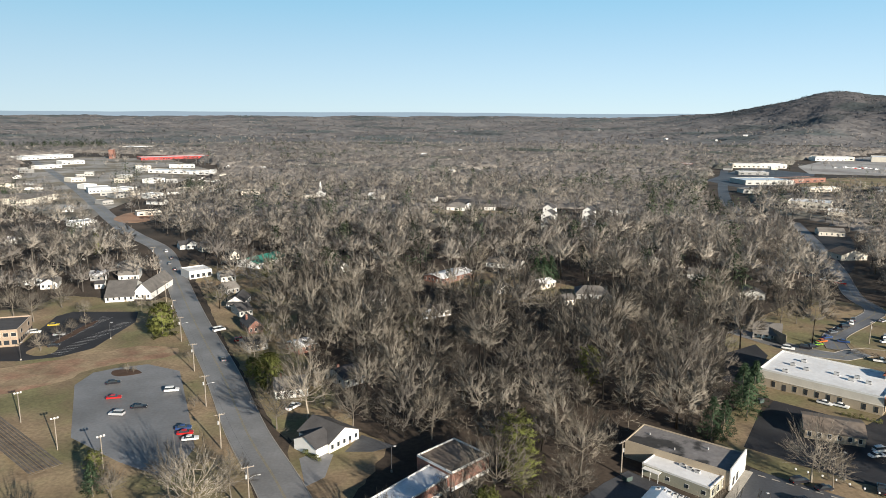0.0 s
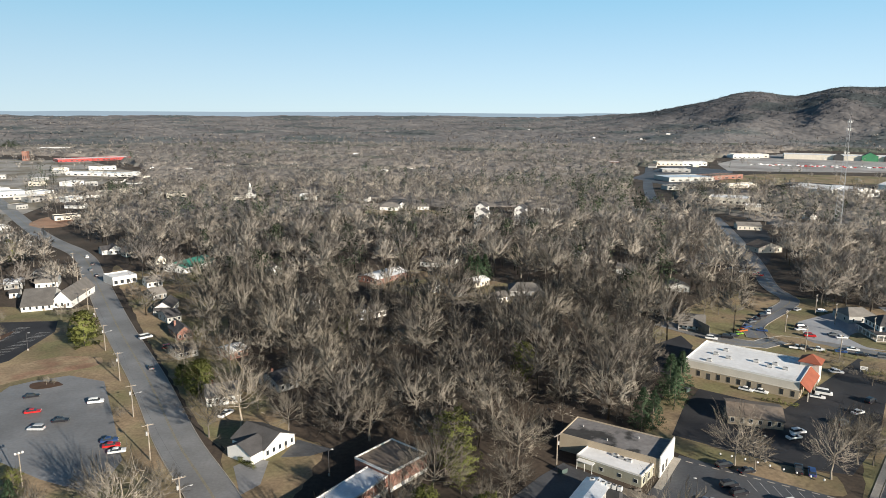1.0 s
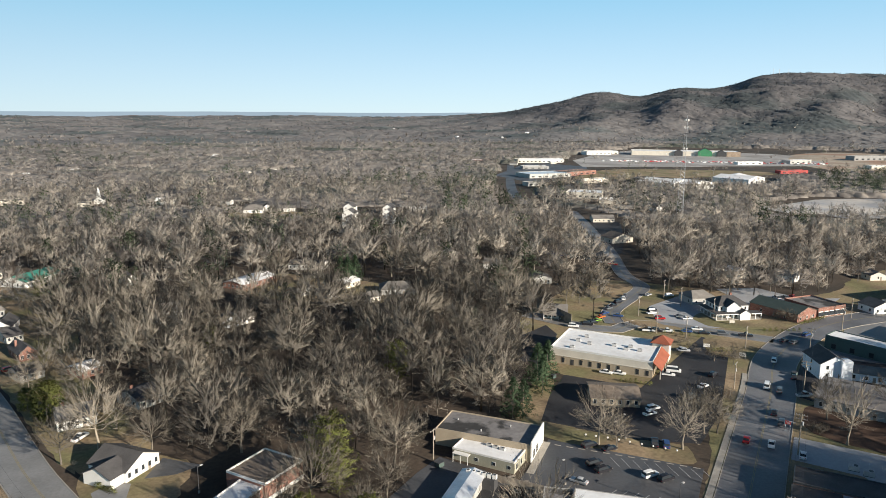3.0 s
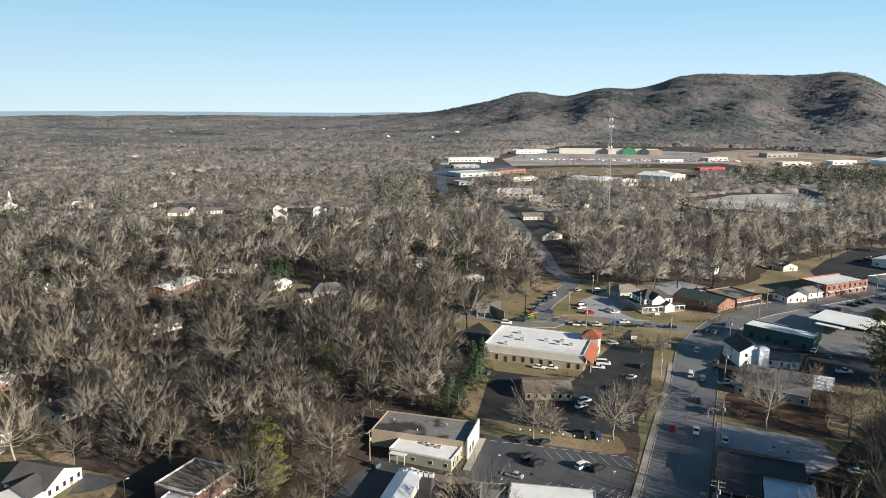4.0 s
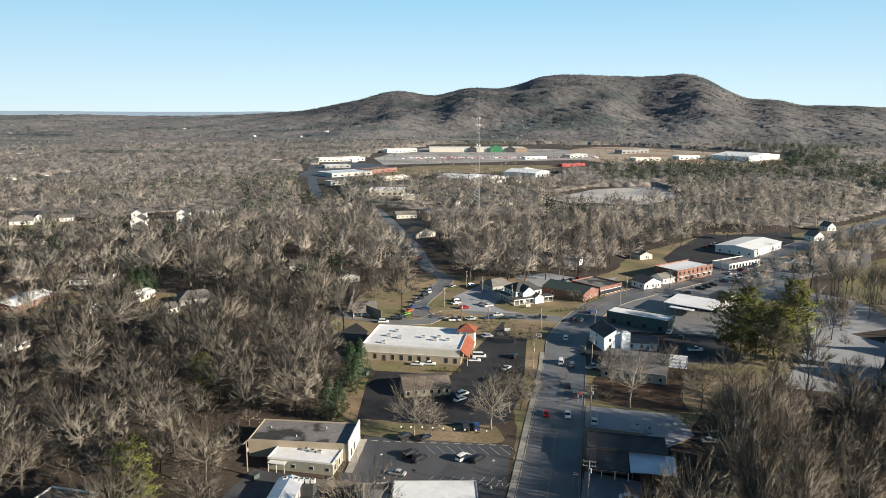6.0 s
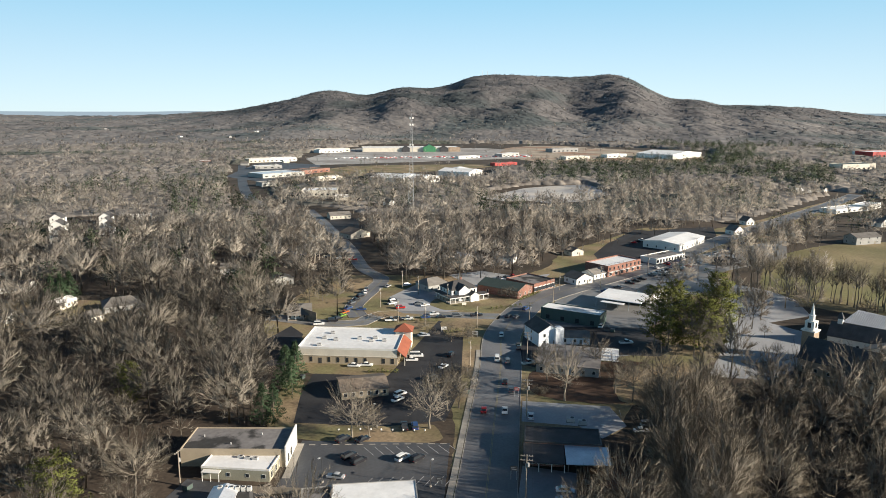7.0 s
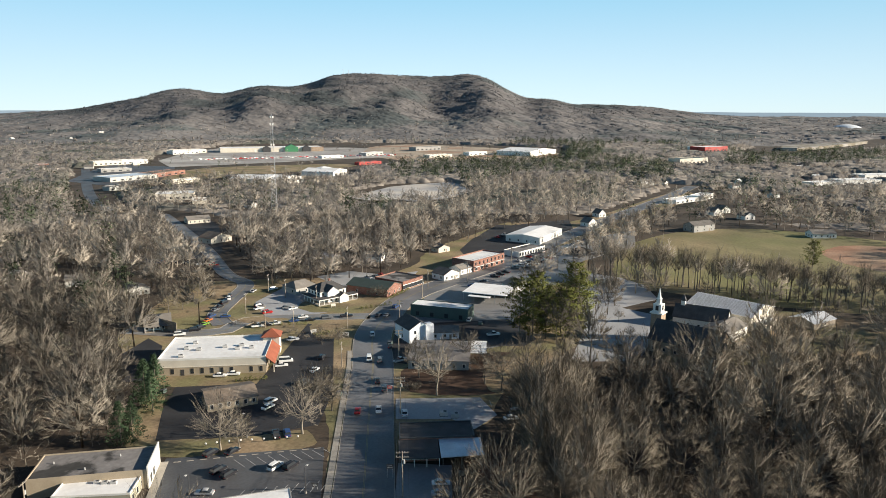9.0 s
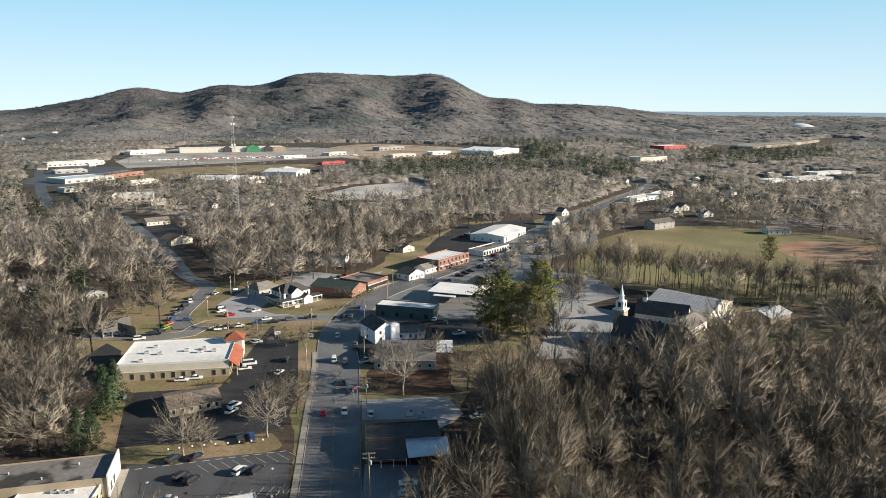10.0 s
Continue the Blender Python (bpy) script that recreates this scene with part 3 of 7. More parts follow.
sheet("pavement", ((269.1, 236.9), (325.4, 233.7), (360.7, 217.1), (356.3, 199.1), (341.6, 194.3), (274.7, 196.9), (248.1, 211.2)), 0.05, ASPHALT_PALE, "asphalt car park along the main street", "car park")
sheet("pavement", ((351.9, 204.1), (354, 176.3), (346.7, 159.3), (324.3, 141.1), (298.1, 147.6), (297.3, 127.5), (272, 118.6), (235.6, 108.6), (218.7, 127.7), (259.1, 144.9)), 0.05, LOT_SHEEN, "church car park with long shadows, sky sheen painted in", "car park")
sheet("pavement", ((411.7, 322.6), (456.9, 340.4), (480.3, 285.2), (434.3, 262.2), (388.7, 265.4), (389.8, 295.2)), 0.05, ASPHALT_DARK, "dark asphalt lot beside a white metal building", "car park")
sheet("pavement", ((-38.4, 174.1), (-34.5, 178), (-29.6, 176.4), (-29.9, 164.4), (-34, 159.7)), 0.05, CONCRETE, "concrete driveway beside a house", "driveway")
sheet("pavement", ((-26.7, 178.1), (-23.2, 188.4), (-13, 181.6), (-19, 178.2)), 0.05, ASPHALT, "asphalt drive behind a house", "driveway")
SIDEWALK = strip("sidewalk", ROAD_B[:30], 7.9, 9.6, 0.14, KERB)
tagged(SIDEWALK, "pale concrete pavement beside the main street", "pavement", "", "structure")
sheet("lawn", ((117.1, 281.7), (139.9, 304.3), (186.3, 348.2), (212.5, 328.7), (240, 303.9), (251.4, 279.2), (301.3, 283.5), (345.1, 314.1), (408.9, 325.8), (482.8, 347.8), (492.4, 292.5), (817.2, 339.8), (778.3, 297.2), (450.9, 243.9), (354.1, 201.6), (246.3, 136.3), (206.7, 132.3), (174.9, 129.1), (153.8, 115.3), (135.1, 136.5), (95.4, 98.5), (88.1, 106.8), (85.6, 109.6), (139.2, 169.5), (105.9, 214.2), (105.6, 237.8)), 0.012, GRASS, "dry grass and bare earth of the town plots", "lawn")
sheet("pavement", ((186.3, 181.5), (214.4, 204.9), (249.3, 230.3), (302.8, 241.7), (368.1, 251.3), (444.9, 253.2), (509.9, 245.2), (444.9, 212.5), (381.4, 215.5), (338.9, 211.1), (298, 187.1), (250.9, 176), (221.2, 155.2), (199.7, 163.9)), 0.035, ASPHALT_PALE, "worn asphalt lots of a small downtown", "car park")
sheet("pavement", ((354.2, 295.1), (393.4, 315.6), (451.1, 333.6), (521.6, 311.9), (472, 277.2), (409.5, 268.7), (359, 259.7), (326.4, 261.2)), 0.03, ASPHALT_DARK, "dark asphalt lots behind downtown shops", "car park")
sheet("lawn", ((-154.8, 412.5), (-107.4, 413.7), (-69.1, 326.2), (-61.1, 275), (-35.9, 217), (-23.7, 192.1), (-34.5, 178), (-45.3, 184.6), (-80.2, 260.8), (-122.3, 346.4)), 0.01, GRASS, "dry grass of house plots along the street", "lawn")
sheet("lawn", ((-110.1, 136.1), (-230.5, 303.9), (-193, 318.6), (-193.7, 344.8), (-143, 326.7), (-138.1, 346), (-96.7, 260.5), (-75.7, 216.4), (-55.4, 177.7), (-38.2, 136.8)), 0.02, GRASS, "dry tan and green winter grass", "lawn")
sheet("lawn", ((-176, 222), (-160, 241), (-136, 252), (-122, 266), (-104, 264), (-100, 254), (-128, 241), (-130, 226), (-150, 212)), 0.03, WORN, "worn turf with patches of reddish bare earth", "bare earth")
sheet("lawn", ((-44.5, 181.2), (-37.6, 195.7), (-23.5, 190.2), (-13.1, 183.3), (-27.1, 136.9), (-33.1, 155)), 0.02, GRASS, "dry grass round a house", "lawn")
sheet("lawn", ((-90, 274.5), (-122.3, 346.4), (-154.8, 412.5), (-158.4, 437.5), (-93.5, 306.7), (-57.4, 221.5), (-43.7, 184.6), (-46.5, 186.3)), 0.02, GRASS, "strip of front gardens in dry grass", "lawn")
sheet("lawn", ((77.8, 187), (102.2, 221), (106.9, 218.7), (85.5, 180.9), (105.9, 163.2), (118.7, 156.8), (113.1, 142.7), (82.5, 168.8), (77, 180.8)), 0.03, GRASS, "dry grass verge beside a car park", "lawn")
sheet("lawn", ((138.5, 268.8), (157.1, 305.9), (183.1, 342.4), (196.2, 327.8), (187.4, 311), (149.4, 274.4)), 0.02, GRASS, "dry tan grass slope", "lawn")
sheet("lawn", ((165.3, 273.1), (175.8, 285), (187.1, 290.3), (174.6, 262.6), (183.2, 249.1), (186.2, 236.8), (164.9, 256.9)), 0.07, GRASS, "traffic island of dry grass", "lawn")
sheet("lawn", ((179.6, 234.3), (188.3, 239.5), (201.7, 224.4), (189.9, 216.8), (178.5, 212.7), (172.3, 219.6)), 0.06, GRASS, "corner lawn of dry tan grass", "lawn")
sheet("lawn", ((194.4, 264), (208.4, 271.2), (233.5, 259.4), (241.1, 242.6), (215.8, 240), (195, 247.8)), 0.07, GRASS, "front lawn of a white house", "lawn")
sheet("lawn", ((167.7, 167.8), (180.8, 170.3), (213.5, 152.5), (211.7, 135.6), (177.4, 126.3), (155.2, 151.4)), 0.03, MULCH, "mulch and dry grass under trees", "lawn")
sheet("lawn", ((176.2, 134.8), (187.2, 145.8), (210.8, 150.6), (220.8, 144.2), (193, 123.3), (177.4, 126.3)), 0.034, GRASS, "rust-brown grass under bare trees", "lawn")
sheet("lawn", ((104.3, 88.4), (135.5, 115), (151.3, 107.4), (132.2, 83.4), (117.3, 73.7)), 0.02, MULCH, "brown yard behind a store", "lawn")
sheet("lawn", ((301.3, 283.5), (335.3, 310.3), (387.7, 314.1), (394.4, 283.7), (346.1, 270.9), (317.4, 270.2)), 0.02, GRASS, "dry grass by a small shed", "lawn")
sheet("lawn", ((227.5, 100.4), (299, 125.6), (311.1, 112), (343.1, 97.2), (356.2, 41.9), (301.9, 33.9), (273.6, 65.8)), 0.02, GRASS, "dry churchyard grass with gravestones", "lawn")
sheet("lawn", ((334.5, 172.9), (430, 219.5), (514, 220.3), (573.8, 189.7), (590.5, 135.5), (579.7, 23.9), (388.2, 12.3), (348.9, 86.2), (341.6, 138.3)), 0.02, FIELD, "open green and tan field", "field")
sheet("lawn", ((506, 113.8), (549.3, 107), (562.5, 76.6), (537, 22.1), (460.6, 17.5), (465.7, 50.3), (475.1, 88.2)), 0.05, CLAY, "bare red clay in a field", "field")
sheet("pavement", ((627, 1243.2), (796.6, 1448.4), (959.6, 1552.6), (1171.7, 1332.5), (1178, 1179.8), (996.6, 1014.5), (834.1, 1044.6), (659.1, 1069.5), (570, 1093.7)), 0.16, GRAVEL, "wide far car park before a row of shops", "car park")
sheet("lawn", ((443.3, 898.4), (583.2, 1046), (704.1, 1003), (820.9, 934.5), (800, 882.3), (631.4, 871.8), (491.5, 868.9)), 0.1, GRASS, "tan open field before the shops", "field")
sheet("lawn", ((1191.2, 1312.3), (1396.9, 1354.9), (1415.9, 863.5), (1080.1, 657.8), (963.2, 744.3), (928.5, 901), (994.3, 1095.9)), 0.1, EARTH, "graded building site of tan earth and clay", "field")
sheet("pavement", ((495.5, 576.3), (541.6, 588.7), (601.3, 612.7), (639.3, 610.7), (700.4, 597.1), (702.8, 551.8), (637.8, 509), (559.1, 484.5), (519.9, 492.7), (519.4, 521), (492.9, 536)), 0.1, WATER, "pale bare gravel basin", "gravel lot")
sheet("lawn", ((-285.4, 593.1), (-288.1, 637.8), (-260.8, 628), (-245.5, 582), (-262.6, 569.3)), 0.1, CLAY, "bare orange clay plot", "field")
sheet("pavement", ((-441.2, 691.6), (-743.8, 1276.8), (-710, 1392.9), (-522.7, 1342.2), (-371.9, 1113.3), (-347.1, 945.3), (-327.4, 769.6), (-313.8, 648), (-296.1, 571), (-322.4, 585.3)), 0.05, STRIP, "asphalt lots and bare ground of a far commercial strip", "car park")
sheet("lawn", ((-4.7, 385.1), (12, 410), (63, 377.8), (92.8, 330.9), (61.1, 324.2), (6.8, 349)), 0.02, GRASS, "clearing of dry grass among trees", "lawn")
sheet("lawn", ((-15.1, 648.8), (2.1, 682.6), (64.2, 652.8), (64, 610.7), (17.4, 614)), 0.02, GRASS, "strip of lawn before far houses", "lawn")
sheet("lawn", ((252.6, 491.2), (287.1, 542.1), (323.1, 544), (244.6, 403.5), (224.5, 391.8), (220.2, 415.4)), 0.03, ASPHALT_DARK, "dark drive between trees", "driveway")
sheet("pavement", ((1800, 505), (1930, 535), (2120, 490), (2300, 440), (2300, 415), (2080, 440), (1900, 455), (1810, 470)), 7.0, STRIP, "pale highway embankment among far woods", "road")
sheet("pavement", ((363.2, 970.1), (526.9, 1224.5), (577.9, 1092.3), (502.2, 949.1), (374.5, 870.8)), 0.1, ASPHALT, "asphalt lots of far workshops", "car park")

# ------------------------------------------------ buildings near the camera
FOOT = []


def foot(v, extra=3.0):
    FOOT.append((v[0], v[1], math.hypot(v[2], v[3]) / 2 + extra))
    return v


def tri_mesh(name, V, F, m, tone=None, nrm=None, limb=None):
    me = bpy.data.meshes.new(name)
    n, k = len(V), len(F)
    me.vertices.add(n)
    me.vertices.foreach_set("co", np.asarray(V, np.float32).ravel())
    me.loops.add(3 * k)
    me.loops.foreach_set("vertex_index", np.asarray(F, np.int32).ravel())
    me.polygons.add(k)
    me.polygons.foreach_set("loop_start", np.arange(0, 3 * k, 3, dtype=np.int32))
    if tone is not None:
        at = me.attributes.new("tone", "FLOAT", "POINT")
        at.data.foreach_set("value", np.asarray(tone, np.float32))
    if limb is not None:
        at = me.attributes.new("limb", "FLOAT", "POINT")
        at.data.foreach_set("value", np.asarray(limb, np.float32))
    if nrm is not None:
        me.polygons.foreach_set("use_smooth", np.ones(k, bool))
        at = me.attributes.new("custom_normal", "FLOAT_VECTOR", "POINT")
        at.data.foreach_set("vector", np.asarray(nrm, np.float32).ravel())
    me.materials.append(m)
    me.update(calc_edges=True)
    return me


def rounded(V, F, seed=1, rough=0.1):
    """Crown normals: twigs catch the light as part of a rounded mass. Gives the turned faces and the normals."""
    rng = np.random.default_rng(seed)
    V, F = np.asarray(V, float), np.asarray(F).copy()
    h = V[:, 2].max()
    N = (V - np.array([0, 0, 0.5 * h])) * np.array([1.0, 1.0, 0.8]) + np.array([0, 0, 0.06 * h])
    N /= np.linalg.norm(N, axis=1)[:, None] + 1e-9
    J = np.zeros_like(N)
    J[F.ravel()] = np.repeat(rng.normal(size=(len(F), 3)) * rough, 3, 0)
    N = N + J
    N /= np.linalg.norm(N, axis=1)[:, None] + 1e-9
    g = np.cross(V[F[:, 1]] - V[F[:, 0]], V[F[:, 2]] - V[F[:, 0]])
    turn = (g * N[F].mean(1)).sum(1) < 0
    F[turn] = F[turn][:, ::-1]
    return F, N


def unit(v):
    return v / (np.linalg.norm(v) + 1e-9)


def seg_tube(V, F, p, q, r0, r1, k):
    d = unit(q - p)
    a = unit(np.cross(d, (0.3, 0.9, 0.2)))
    b = np.cross(d, a)
    n = len(V)
    for c, r in ((p, r0), (q, r1)):
        for j in range(k):
            w = 2 * math.pi * j / k
            V.append(c + (a * math.cos(w) + b * math.sin(w)) * r)
    for j in range(k):
        i = (j + 1) % k
        F.append((n + j, n + i, n + k + i))
        F.append((n + j, n + k + i, n + k + j))


def blade(V, F, p, q, w, rng):
    """A twig: one narrow tapering sliver."""
    s = unit(np.cross(q - p, rng.normal(size=3))) * w / 2
    n = len(V)
    V += [p - s, p + s, q]
    F.append((n, n + 1, n + 2))


def spray(V, F, p, q, w, out):
    """A spray of twigs that rises along the outside of a crown."""
    s = unit(np.cross(q - p, out)) * w / 2
    n = len(V)
    V += [p - s, p + s, q]
    F.append((n, n + 1, n + 2))


def bare_tree(seed, lod, h=18.0, wide=1.0, low=0.18, counts=None, widths=None, fan=0.8):
    """A leafless broad-leaved tree: limbs rise and fork into long branches that fan out to a rounded crown of fine twigs. Gives (trunk and limbs), (branches and twigs)."""
    rng = np.random.default_rng(seed)
    V, F, TV, TF = [], [], [], []
    n1, n2, n3 = counts or ((13, 8, 16), (9, 5, 12), (7, 4, 5), (5, 3, 2), (4, 3, 0))[lod]
    w1, w2, w3 = widths or ((0.34, 0.1, 0.1), (0.22, 0.1, 0.55), (0.3, 0.2, 1.15), (0.45, 0.4, 2.0), (1.2, 1.7, 0))[lod]
    k = (7, 4, 3, 3, 3)[lod]
    r = h * (0.0145, 0.012, 0.01, 0.01, 0.01)[lod]
    fork = h * rng.uniform(low, low + 0.12)
    base = np.array([0, 0, fork * 0.9])
    rx, rz = h * rng.uniform(0.37, 0.43) * wide, h - fork * 0.9
    lean = rng.normal(size=2) * 0.02 * h
    steps = (5, 2, 1, 1, 1)[lod]
    tops = [np.zeros(3)]
    for i in range(steps):
        f = (i + 1) / steps
        tops.append(np.array([lean[0] * f + rng.normal() * 0.008 * h, lean[1] * f + rng.normal() * 0.008 * h, 0.6 * h * f]))
    for i in range(steps if lod < 4 else 0):
        seg_tube(V, F, tops[i], tops[i + 1], r * (1 - 0.8 * i / steps) * (1.25 if i == 0 else 1), r * (1 - 0.8 * (i + 1) / steps), k)

    def along(z):
        x = np.clip(z / (0.6 * h), 0, 1) * steps
        i = min(int(x), steps - 1)
        return tops[i] + (tops[i + 1] - tops[i]) * (x - i)
    lump = rng.uniform(0, 6.28, 3)

    def reach(u):
        """How far the crown goes in one direction: an uneven dome."""
        az = math.atan2(u[1], u[0])
        dent = 1 + 0.09 * math.sin(2 * az + lump[0] + 2 * u[2]) + 0.07 * math.sin(5 * az + lump[1]) + 0.05 * math.sin(7 * u[2] + lump[2])
        return dent / math.sqrt((u[0] ** 2 + u[1] ** 2) / rx ** 2 + (u[2] / rz) ** 2)
    a0 = rng.uniform(0, 6.28)
    for i in range(n1):
        f = (i + rng.uniform(0.1, 0.9)) / n1
        th = math.acos(1 - fan * f)            # from upright to nearly level
        az = a0 + i * 2.4 + rng.normal() * 0.25
        u = np.array([math.cos(az) * math.sin(th), math.sin(az) * math.sin(th), math.cos(th)])
        end = base + u * reach(u) * rng.uniform(0.62, 0.8)
        start = along(fork * 0.8 + (0.5 * h - fork) * max(0.0, u[2]) ** 1.5 * rng.uniform(0.5, 1.0))
        ctrl = start + (end - start) * 0.45 + np.array([u[0], u[1], -0.1]) * reach(u) * 0.12 * rng.uniform(0, 1.3)
        segs = (4, 2, 1, 1, 1)[lod]
        pts = []
        for s in range(segs + 1):
            g = s / segs
            pts.append(start * (1 - g) ** 2 + 2 * ctrl * g * (1 - g) + end * g * g + (rng.normal(size=3) * 0.01 * h if 0 < s < segs else 0))
        rl = r * rng.uniform(0.32, 0.5)
        for s in range(segs):
            if lod == 0:
                seg_tube(V, F, pts[s], pts[s + 1], rl * (1 - 0.75 * s / segs), rl * (1 - 0.75 * (s + 1) / segs), 3)
            else:
                blade(V, F, pts[s], pts[s + 1], w1 * (1 - 0.6 * s / segs), rng)
        for j in range(n2):
            g = 0.25 + 0.75 * (j + rng.uniform(0, 1)) / n2
            x = g * segs
            s = min(int(x), segs - 1)
            q = pts[s] + (pts[s + 1] - pts[s]) * (x - s)
            e = unit(u + rng.normal(size=3) * (0.34, 0.34, 0.26) + np.array([0, 0, 0.06]))
            if e[2] < 0.02:
                e[2] = 0.02 + 0.1 * rng.uniform()
            tip = base + e * reach(e) * rng.uniform(0.82, 1.0)
            d = tip - q
            bend = q + d * 0.5 + np.array([0, 0, -0.04]) * np.linalg.norm(d)
            if lod < 2:
                blade(V, F, q, bend + d * 0.08, w2, rng)
                blade(V, F, bend - d * 0.08, tip, w2 * 0.7, rng)
            else:
                blade(TV, TF, q, tip, w2, rng)
            run = unit(d)
            for m in range(n3):
                t = 0.3 + 0.7 * (m + rng.uniform(0, 1)) / n3
                o = q + (bend - q) * 2 * t if t < 0.5 else bend + (tip - bend) * (2 * t - 1)
                out = unit((o - base) * (1 / rx, 1 / rx, 1 / rz))
                v = unit(run * 0.35 + out * 0.38 + rng.normal(size=3) * 0.3 + np.array([0, 0, 0.45]))
                spray(TV, TF, o, o + v * h * rng.uniform(0.07, 0.15) * (1.15 - 0.35 * t), w3, out + rng.normal(size=3) * 0.12)
    return (np.array(V), np.array(F)), (np.array(TV), np.array(TF))


def conifer(seed, lod, h=16.0, shape="pine"):
    """An evergreen: (trunk and limbs), (needle sprays)."""
    rng = np.random.default_rng(seed)
    V, F, TV, TF = [], [], [], []
    nb, nn = ((120, 34), (30, 10), (17, 5), (12, 4), (6, 3))[lod]
    size = (0.5, 1.0, 1.4, 1.9, 3.2)[lod]
    r = h * 0.014
    seg_tube(V, F, np.zeros(3), np.array([0, 0, h * 0.5]), r, r * 0.6, (6, 4, 3, 3, 3)[lod])
    seg_tube(V, F, np.array([0, 0, h * 0.5]), np.array([0, 0, h * 0.97]), r * 0.6, 0.03, (5, 3, 3, 3, 3)[lod])
    z0 = {"pine": 0.42, "spruce": 0.06, "bush": 0.03, "round": 0.1}[shape]
    for i in range(nb):
        f = (i + rng.uniform(0, 1)) / nb
        z = h * (z0 + (0.97 - z0) * f)
        az = i * 2.4 + rng.normal() * 0.4
        if shape == "spruce":
            L = h * 0.31 * (1 - f) ** 0.8 + 0.4
            el = radians(rng.uniform(-10, 15))
        elif shape == "bush":
            L = h * 0.42 * math.sqrt(max(0.05, 1 - (f * 1.15 - 0.35) ** 2 * 1.5))
            el = radians(rng.uniform(-5, 25))
        else:
            L = h * (0.2 if shape == "pine" else 0.3) * (0.45 + 0.75 * math.sin(math.pi * min(1, 0.15 + 0.8 * f))) * rng.uniform(0.6, 1.15)
            el = radians(rng.uniform(0, 35))
        d = np.array([math.cos(az) * math.cos(el), math.sin(az) * math.cos(el), math.sin(el)])
        p = np.array([0, 0, z])
        if lod == 0 and shape in ("pine", "round"):
            seg_tube(V, F, p, p + d * L * 0.9, r * 0.3, r * 0.08, 3)
        for j in range(nn):
            g = math.sqrt(rng.uniform(0.06, 1)) if shape in ("spruce", "bush") else rng.uniform(0.35, 1.05)
            c = p + d * L * g + rng.normal(size=3) * size * (0.55, 0.55, 0.4)
            v = unit(d * 0.6 + rng.normal(size=3) * 0.8 + np.array([0, 0, 0.2])) * size * rng.uniform(0.7, 1.3)
            blade(TV, TF, c - v * 0.4, c + v * 0.6, size * rng.uniform(0.3, 0.6), rng)
    return (np.array(V), np.array(F)), (np.array(TV), np.array(TF))


def tree_proto(name, parts, bark, leaf, crown_name):
    """The shared meshes of one kind of tree."""
    (V, F), (TV, TF) = parts
    TF, N = rounded(TV, TF)
    return tri_mesh("trunk", V, F, bark), tri_mesh(crown_name, TV, TF, leaf, None, N)


PROTOS = {}


def plant(kind, x, y, s=1.0, rot=0.0, label="", sz=1.0):
    """One tree of its own, standing on the ground."""
    if kind not in PROTOS:
        fam, k = kind.split(":")
        k = int(k)
        if fam == "bare":
            PROTOS[kind] = tree_proto(fam, bare_tree(100 + k, 0, wide=0.9 + 0.1 * (k % 5), low=(0.16, 0.24, 0.32)[k % 3]), BARK, TWIG, "crown")
        elif fam == "tall":
            PROTOS[kind] = tree_proto(fam, bare_tree(260 + k, 0, wide=0.72, low=0.36, counts=(11, 7, 14), fan=0.6), BARK, TWIG, "crown")
        elif fam == "slim":
            PROTOS[kind] = tree_proto(fam, bare_tree(280 + k, 0, wide=0.5, low=0.5, counts=(8, 5, 9), widths=(0.3, 0.09, 0.09), fan=0.5), BARK, TWIG, "crown")
        elif fam == "pale":
            PROTOS[kind] = tree_proto(fam, bare_tree(200 + k, 0, wide=1.05, low=0.2, counts=(14, 8, 9), fan=0.7), BARK_PALE, TWIG_PALE, "crown")
        elif fam == "spruce":
            PROTOS[kind] = tree_proto(fam, conifer(300 + k, 0, shape="spruce"), BARK, NEEDLE_BLUE, "crown")
        elif fam == "shrub":
            PROTOS[kind] = tree_proto(fam, conifer(320 + k, 1, 9.0, shape="bush"), BARK, NEEDLE, "crown")
        elif fam == "bush":
            PROTOS[kind] = tree_proto(fam, conifer(320 + k, 0, 9.0, shape="bush"), BARK, NEEDLE, "crown")
        else:
            PROTOS[kind] = tree_proto(fam, conifer(340 + k, 0, shape=fam), BARK, NEEDLE, "crown")
    fam = kind.split(":")[0]
    nm, lb, ct = {"bare": ("bare_tree", "leafless grey-brown tree with fine twigs", "tree"), "tall": ("bare_tree", "tall slim leafless tree of a tree line", "tree"), "slim": ("bare_tree", "slender leafless tree with a tall bare trunk", "tree"), "pale": ("pale_bare_tree", "leafless tree with pale bark and spreading limbs", "tree"),
                  "spruce": ("spruce", "dense dark blue-green spruce", "tree"), "bush": ("evergreen_bush", "large round evergreen bush", "bush"), "shrub": ("evergreen_shrub", "small clipped evergreen shrub", "shrub"),
                  "pine": ("pine_tree", "pine with tufts of olive-green needles", "tree"), "round": ("pine_tree", "broad rounded evergreen with dull green needles", "tree")}[fam]
    e = empty(nm, x, y, rot, 0, label or lb, ct, nm.replace("_", " ") + "s")
    e.scale = (s, s, s * sz)
    for q, me in zip(("trunk", "crown"), PROTOS[kind]):
        ob = new(q, me)
        ob.parent = e
    return e


